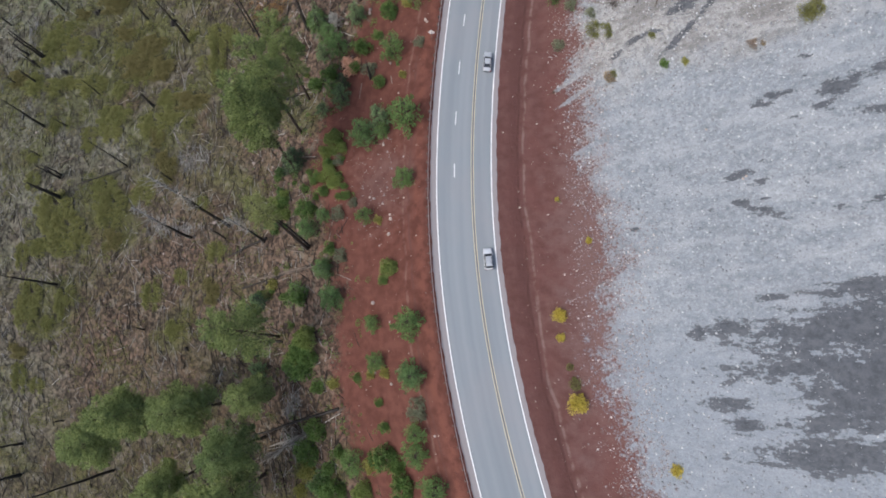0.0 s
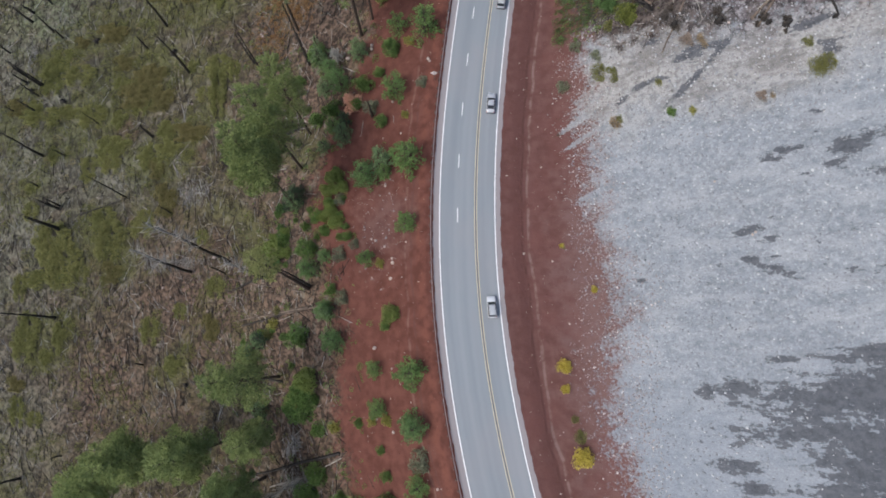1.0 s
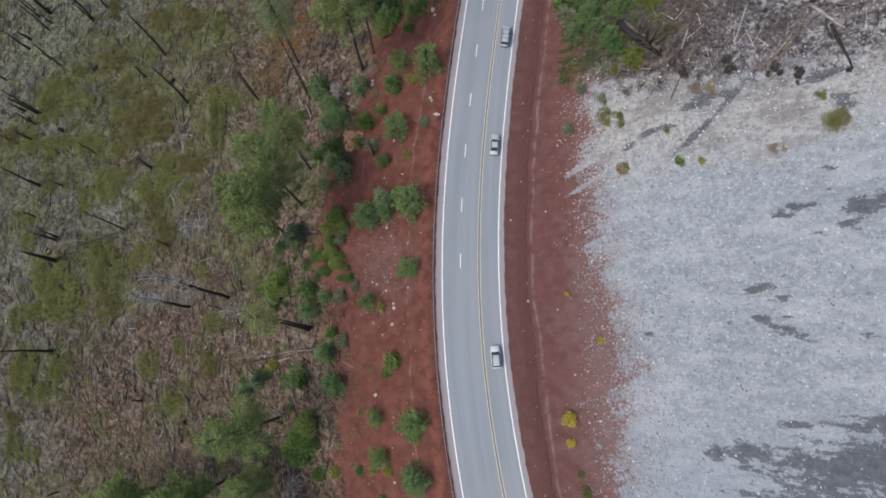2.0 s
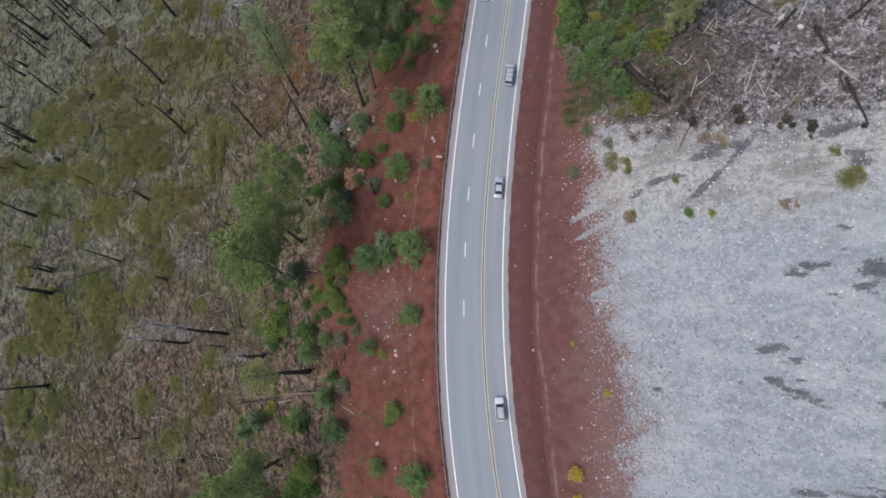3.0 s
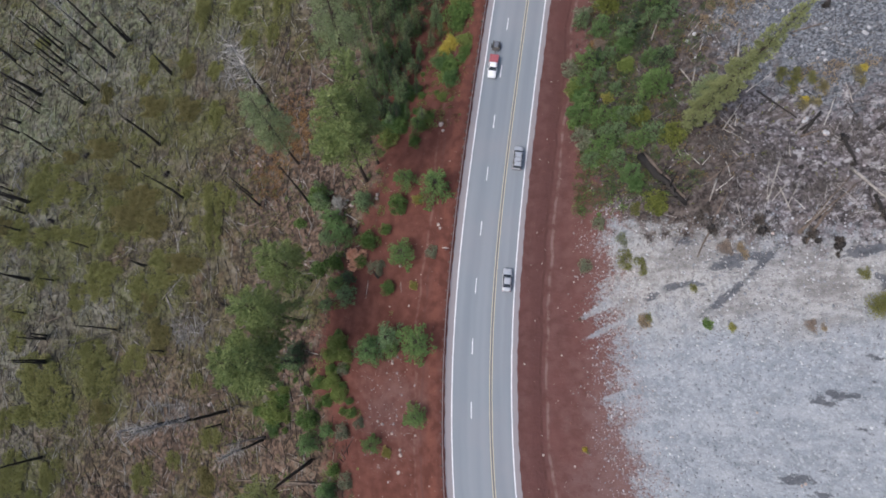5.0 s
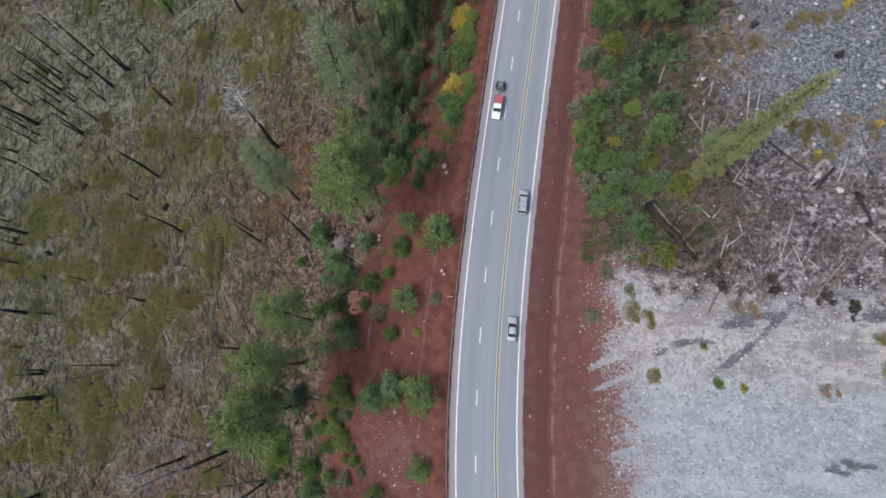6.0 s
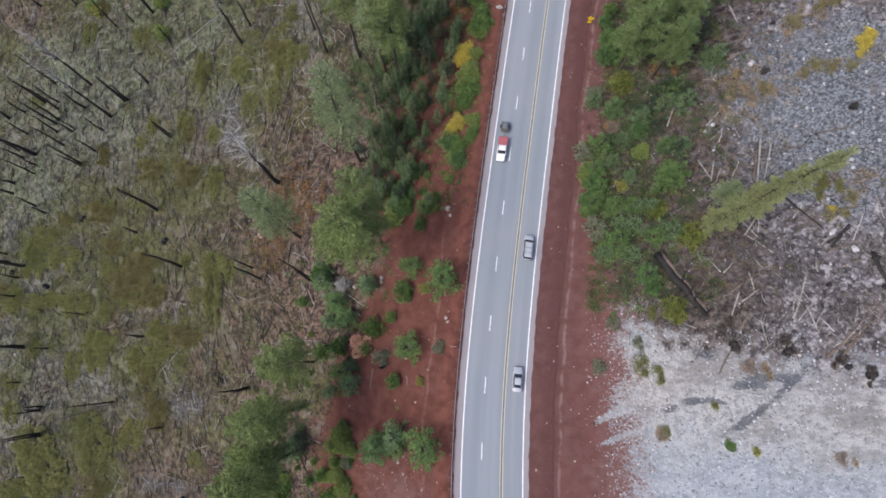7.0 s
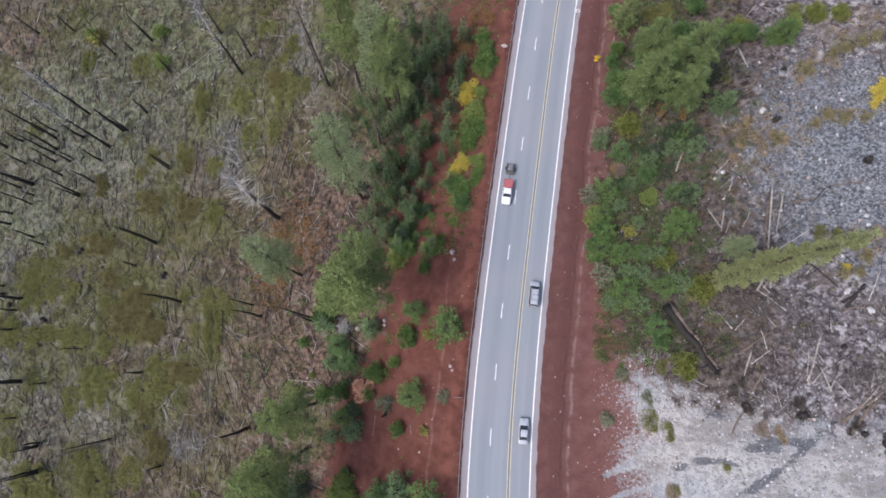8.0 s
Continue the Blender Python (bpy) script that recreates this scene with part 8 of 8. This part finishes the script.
def fittings(car, length, w, paint, zl=0.68):
    h = length / 2
    for s in (-1, 1):
        part("headlight", bar("headlight", h - 0.22, h - 0.06, s * w - s * 0.42 - 0.14, s * w - s * 0.42 + 0.2, zl, zl + 0.13, LAMP_CLEAR), car, "clear headlight")
        part("tail_light", bar("tail_light", -h + 0.03, -h + 0.12, s * (w - 0.2) - 0.13, s * (w - 0.2) + 0.13, zl + 0.08, zl + 0.26, LAMP_RED), car, "red tail light")
        part("wing_mirror", bar("wing_mirror", h * 0.36, h * 0.36 + 0.14, s * (w + 0.1) - 0.09, s * (w + 0.1) + 0.09, 0.98, 1.12, paint, 0.03), car)
    part("front_bumper", bar("front_bumper", h - 0.12, h + 0.02, -w * 0.88, w * 0.88, 0.3, 0.52, DARK_TRIM, 0.05), car, "dark bumper")
    part("rear_bumper", bar("rear_bumper", -h - 0.02, -h + 0.12, -w * 0.88, w * 0.88, 0.32, 0.55, DARK_TRIM, 0.05), car, "dark bumper")


def hull(car, length, w, hood, belt, paint, nose=0.6, tail=None):
    """Lower body: nose, bonnet, belt line, tail."""
    h, tail = length / 2, tail or belt
    part("body", loft("body", [(-h, w * 0.8, 0.36, tail - 0.14), (-h + 0.12, w * 0.95, 0.28, tail), (-h * 0.5, w, 0.24, belt), (h * 0.1, w, 0.24, belt), (h * 0.42, w, 0.24, hood + 0.04),
                               (h * 0.75, w * 0.97, 0.26, hood - 0.02), (h - 0.12, w * 0.9, 0.3, hood - 0.14), (h, w * 0.76, 0.36, nose)], paint), car)


def heading(y, back=False):
    d = float(road_x(y + 1) - road_x(y - 1)) / 2
    return math.degrees(math.atan2(1, d)) + (180 if back else 0)


def on_road(off, y, back=False):
    x, yy = along(off, y)
    return pose(float(x), float(yy), 0.03, 0, 0, heading(y, back))


def make_suv():
    car = tagged(empty("car"), "pale silver hatchback driving on grey asphalt", "car")
    hull(car, 4.4, 0.9, 0.98, 1.02, PAINT_PALE, 0.62)
    cabin(car, PAINT_SILVER, (1.0, 0.35, -1.65, -2.0), 0.84, 0.66, 1.0, 1.58)
    wheels(car, (1.35, -1.3), 0.8)
    fittings(car, 4.4, 0.9, PAINT_PALE)
    for s in (-0.5, 0.5):
        part("roof_rail", bar("roof_rail", -1.4, 0.2, s - 0.02, s + 0.02, 1.62, 1.66, DARK_TRIM, 0.01), car, "dark roof rail")
    return car


def make_van():
    car = tagged(empty("van"), "grey silver minivan with dark windows on asphalt", "van")
    hull(car, 5.2, 0.99, 1.08, 1.12, PAINT_SILVER, 0.65)
    cabin(car, PAINT_SILVER, (1.55, 0.85, -2.2, -2.5), 0.95, 0.76, 1.08, 1.78)
    wheels(car, (1.6, -1.5), 0.88, 0.36)
    fittings(car, 5.2, 0.99, PAINT_SILVER, 0.72)
    for s in (-0.62, 0.62):
        part("roof_rail", bar("roof_rail", -2.0, 0.4, s - 0.025, s + 0.025, 1.82, 1.87, DARK_TRIM, 0.01), car, "dark roof rail")
    for x in (-1.3, -0.3):
        part("roof_bar", bar("roof_bar", x - 0.03, x + 0.03, -0.62, 0.62, 1.85, 1.89, DARK_TRIM, 0.01), car, "dark roof bar")
    return car


def make_sedan():
    car = tagged(empty("car"), "silver grey saloon car with dark windows", "car")
    hull(car, 4.75, 0.92, 0.9, 0.96, PAINT_SILVER, 0.58, 0.98)
    cabin(car, PAINT_SILVER, (1.05, 0.3, -0.95, -1.65), 0.84, 0.63, 0.94, 1.43)
    wheels(car, (1.42, -1.38), 0.82)
    fittings(car, 4.75, 0.92, PAINT_SILVER, 0.64)
    return car


def make_pickup():
    car = tagged(empty("pickup_truck"), "white pickup truck with a red load bed, towing", "truck")
    hull(car, 5.4, 0.97, 1.08, 1.08, PAINT_WHITE, 0.68)
    cabin(car, PAINT_WHITE, (1.25, 0.65, -0.45, -0.7), 0.9, 0.74, 1.06, 1.78)
    for y0, y1 in ((-0.98, -0.86), (0.86, 0.98)):
        part("bed_side", bar("bed_side", -2.68, -0.8, y0, y1, 0.5, 1.3, PAINT_RED, 0.03), car, "red bed side")
    part("tailgate", bar("tailgate", -2.72, -2.62, -0.86, 0.86, 0.5, 1.28, PAINT_RED, 0.02), car, "red tailgate")
    part("bed_cover", bar("bed_cover", -2.62, -0.8, -0.86, 0.86, 1.1, 1.24, PAINT_RED, 0.03), car, "red bed cover")
    wheels(car, (1.65, -1.6), 0.86, 0.39)
    fittings(car, 5.4, 0.97, PAINT_WHITE, 0.76)
    return car


def make_trailer():
    t = tagged(empty("trailer"), "small dark flat trailer hitched behind a pickup", "trailer")
    part("deck", bar("deck", -1.3, 1.1, -0.8, 0.8, 0.52, 0.6, DECKWOOD, 0.01), t, "worn dark deck")
    for s in (-1, 1):
        part("side_rail", bar("side_rail", -1.3, 1.1, s * 0.8 - 0.03, s * 0.8 + 0.03, 0.6, 0.86, DARK_TRIM, 0.01), t)
        part("mudguard", bar("mudguard", -0.5, 0.3, s * 0.98 - 0.13, s * 0.98 + 0.13, 0.66, 0.7, DARK_TRIM, 0.01), t)
    part("drawbar", bar("drawbar", 1.1, 2.2, -0.05, 0.05, 0.42, 0.52, DARK_TRIM, 0.01), t)
    part("load", bar("load", -1.0, 0.3, -0.45, 0.5, 0.6, 1.0, PAINT_GREY, 0.1), t, "grey covered load")
    wheels(t, (-0.1,), 0.95, 0.3)
    return t


make_suv().matrix_basis = on_road(2.3, 20.2)
make_van().matrix_basis = on_road(2.2, 91.8)
make_sedan().matrix_basis = on_road(2.35, 65.4)
make_pickup().matrix_basis = on_road(-5.75, 112.2, True)
make_trailer().matrix_basis = on_road(-5.7, 117.3, True)


# ---- road signs ----
SIGN_YELLOW = plain("yellow_sign_face", (0.75, 0.5, 0.02), 0.5, 0.0, 0.4, 0.06)
SIGN_BLACK = plain("black_sign_legend", (0.02, 0.02, 0.02), 0.6)
SIGN_BACK = plain("bare_aluminium", (0.88, 0.8, 0.76), 0.5, 0.0, 0.4, 0.08)


def sign_post(sign, tall):
    part("post", bar("post", -0.06, 0.06, -0.06, 0.06, -0.5, tall, POSTWOOD, 0.01), sign, "weathered square post")


def make_curve_sign():
    """Yellow diamond with a black bending arrow; the face looks towards -y."""
    sign = tagged(empty("road_sign"), "yellow diamond curve warning sign on a post", "sign")
    sign_post(sign, 3.0)
    k = 0.8
    part("panel", slab("panel", [(0, -0.08, 1.55), (k, -0.08, 1.55 + k), (0, -0.08, 1.55 + 2 * k), (-k, -0.08, 1.55 + k)], SIGN_YELLOW, 0.012), sign, "yellow diamond panel")
    part("advisory_plate", slab("advisory_plate", [(-0.45, -0.08, 0.7), (0.45, -0.08, 0.7), (0.45, -0.08, 1.5), (-0.45, -0.08, 1.5)], SIGN_YELLOW, 0.012), sign, "square yellow plate")
    t = Tubes(4)
    t.add([(-0.12, -0.1, 1.95), (-0.12, -0.1, 2.35), (0.12, -0.1, 2.6), (0.12, -0.1, 2.8)], [0.085] * 4)
    t.add([(0.12, -0.1, 2.75), (0.12, -0.1, 3.02)], [0.2, 0.01])
    arrow = part("arrow", t.mesh("arrow", SIGN_BLACK), sign, "black curve arrow")
    arrow.scale = (1, 0.2, 1)
    arrow.location = (0, -0.075, 0)
    return sign


def make_plate_sign():
    """Seen from behind: bare metal plate on a post."""
    sign = tagged(empty("road_sign"), "bare metal back of a diamond road sign", "sign")
    sign_post(sign, 2.9)
    k = 0.8
    part("panel", slab("panel", [(0, 0.08, 1.6), (k, 0.08, 1.6 + k), (0, 0.08, 1.6 + 2 * k), (-k, 0.08, 1.6 + k)], SIGN_BACK, 0.012), sign, "bare metal diamond plate")
    part("bracket", bar("bracket", -0.3, 0.3, 0.045, 0.066, 2.48, 2.56, STEEL, 0.005), sign)
    return sign


def stand(make, x, y, turn):
    make().matrix_basis = pose(x, y, float(land_z(x, y)), 0, 0, turn)


stand(make_curve_sign, 28.35, 143.8, -8)
stand(make_plate_sign, -2.8, 71.4, -4)
stand(make_plate_sign, 7.8, 146.4, -9)
stand(make_plate_sign, 24.4, 154.9, -9)
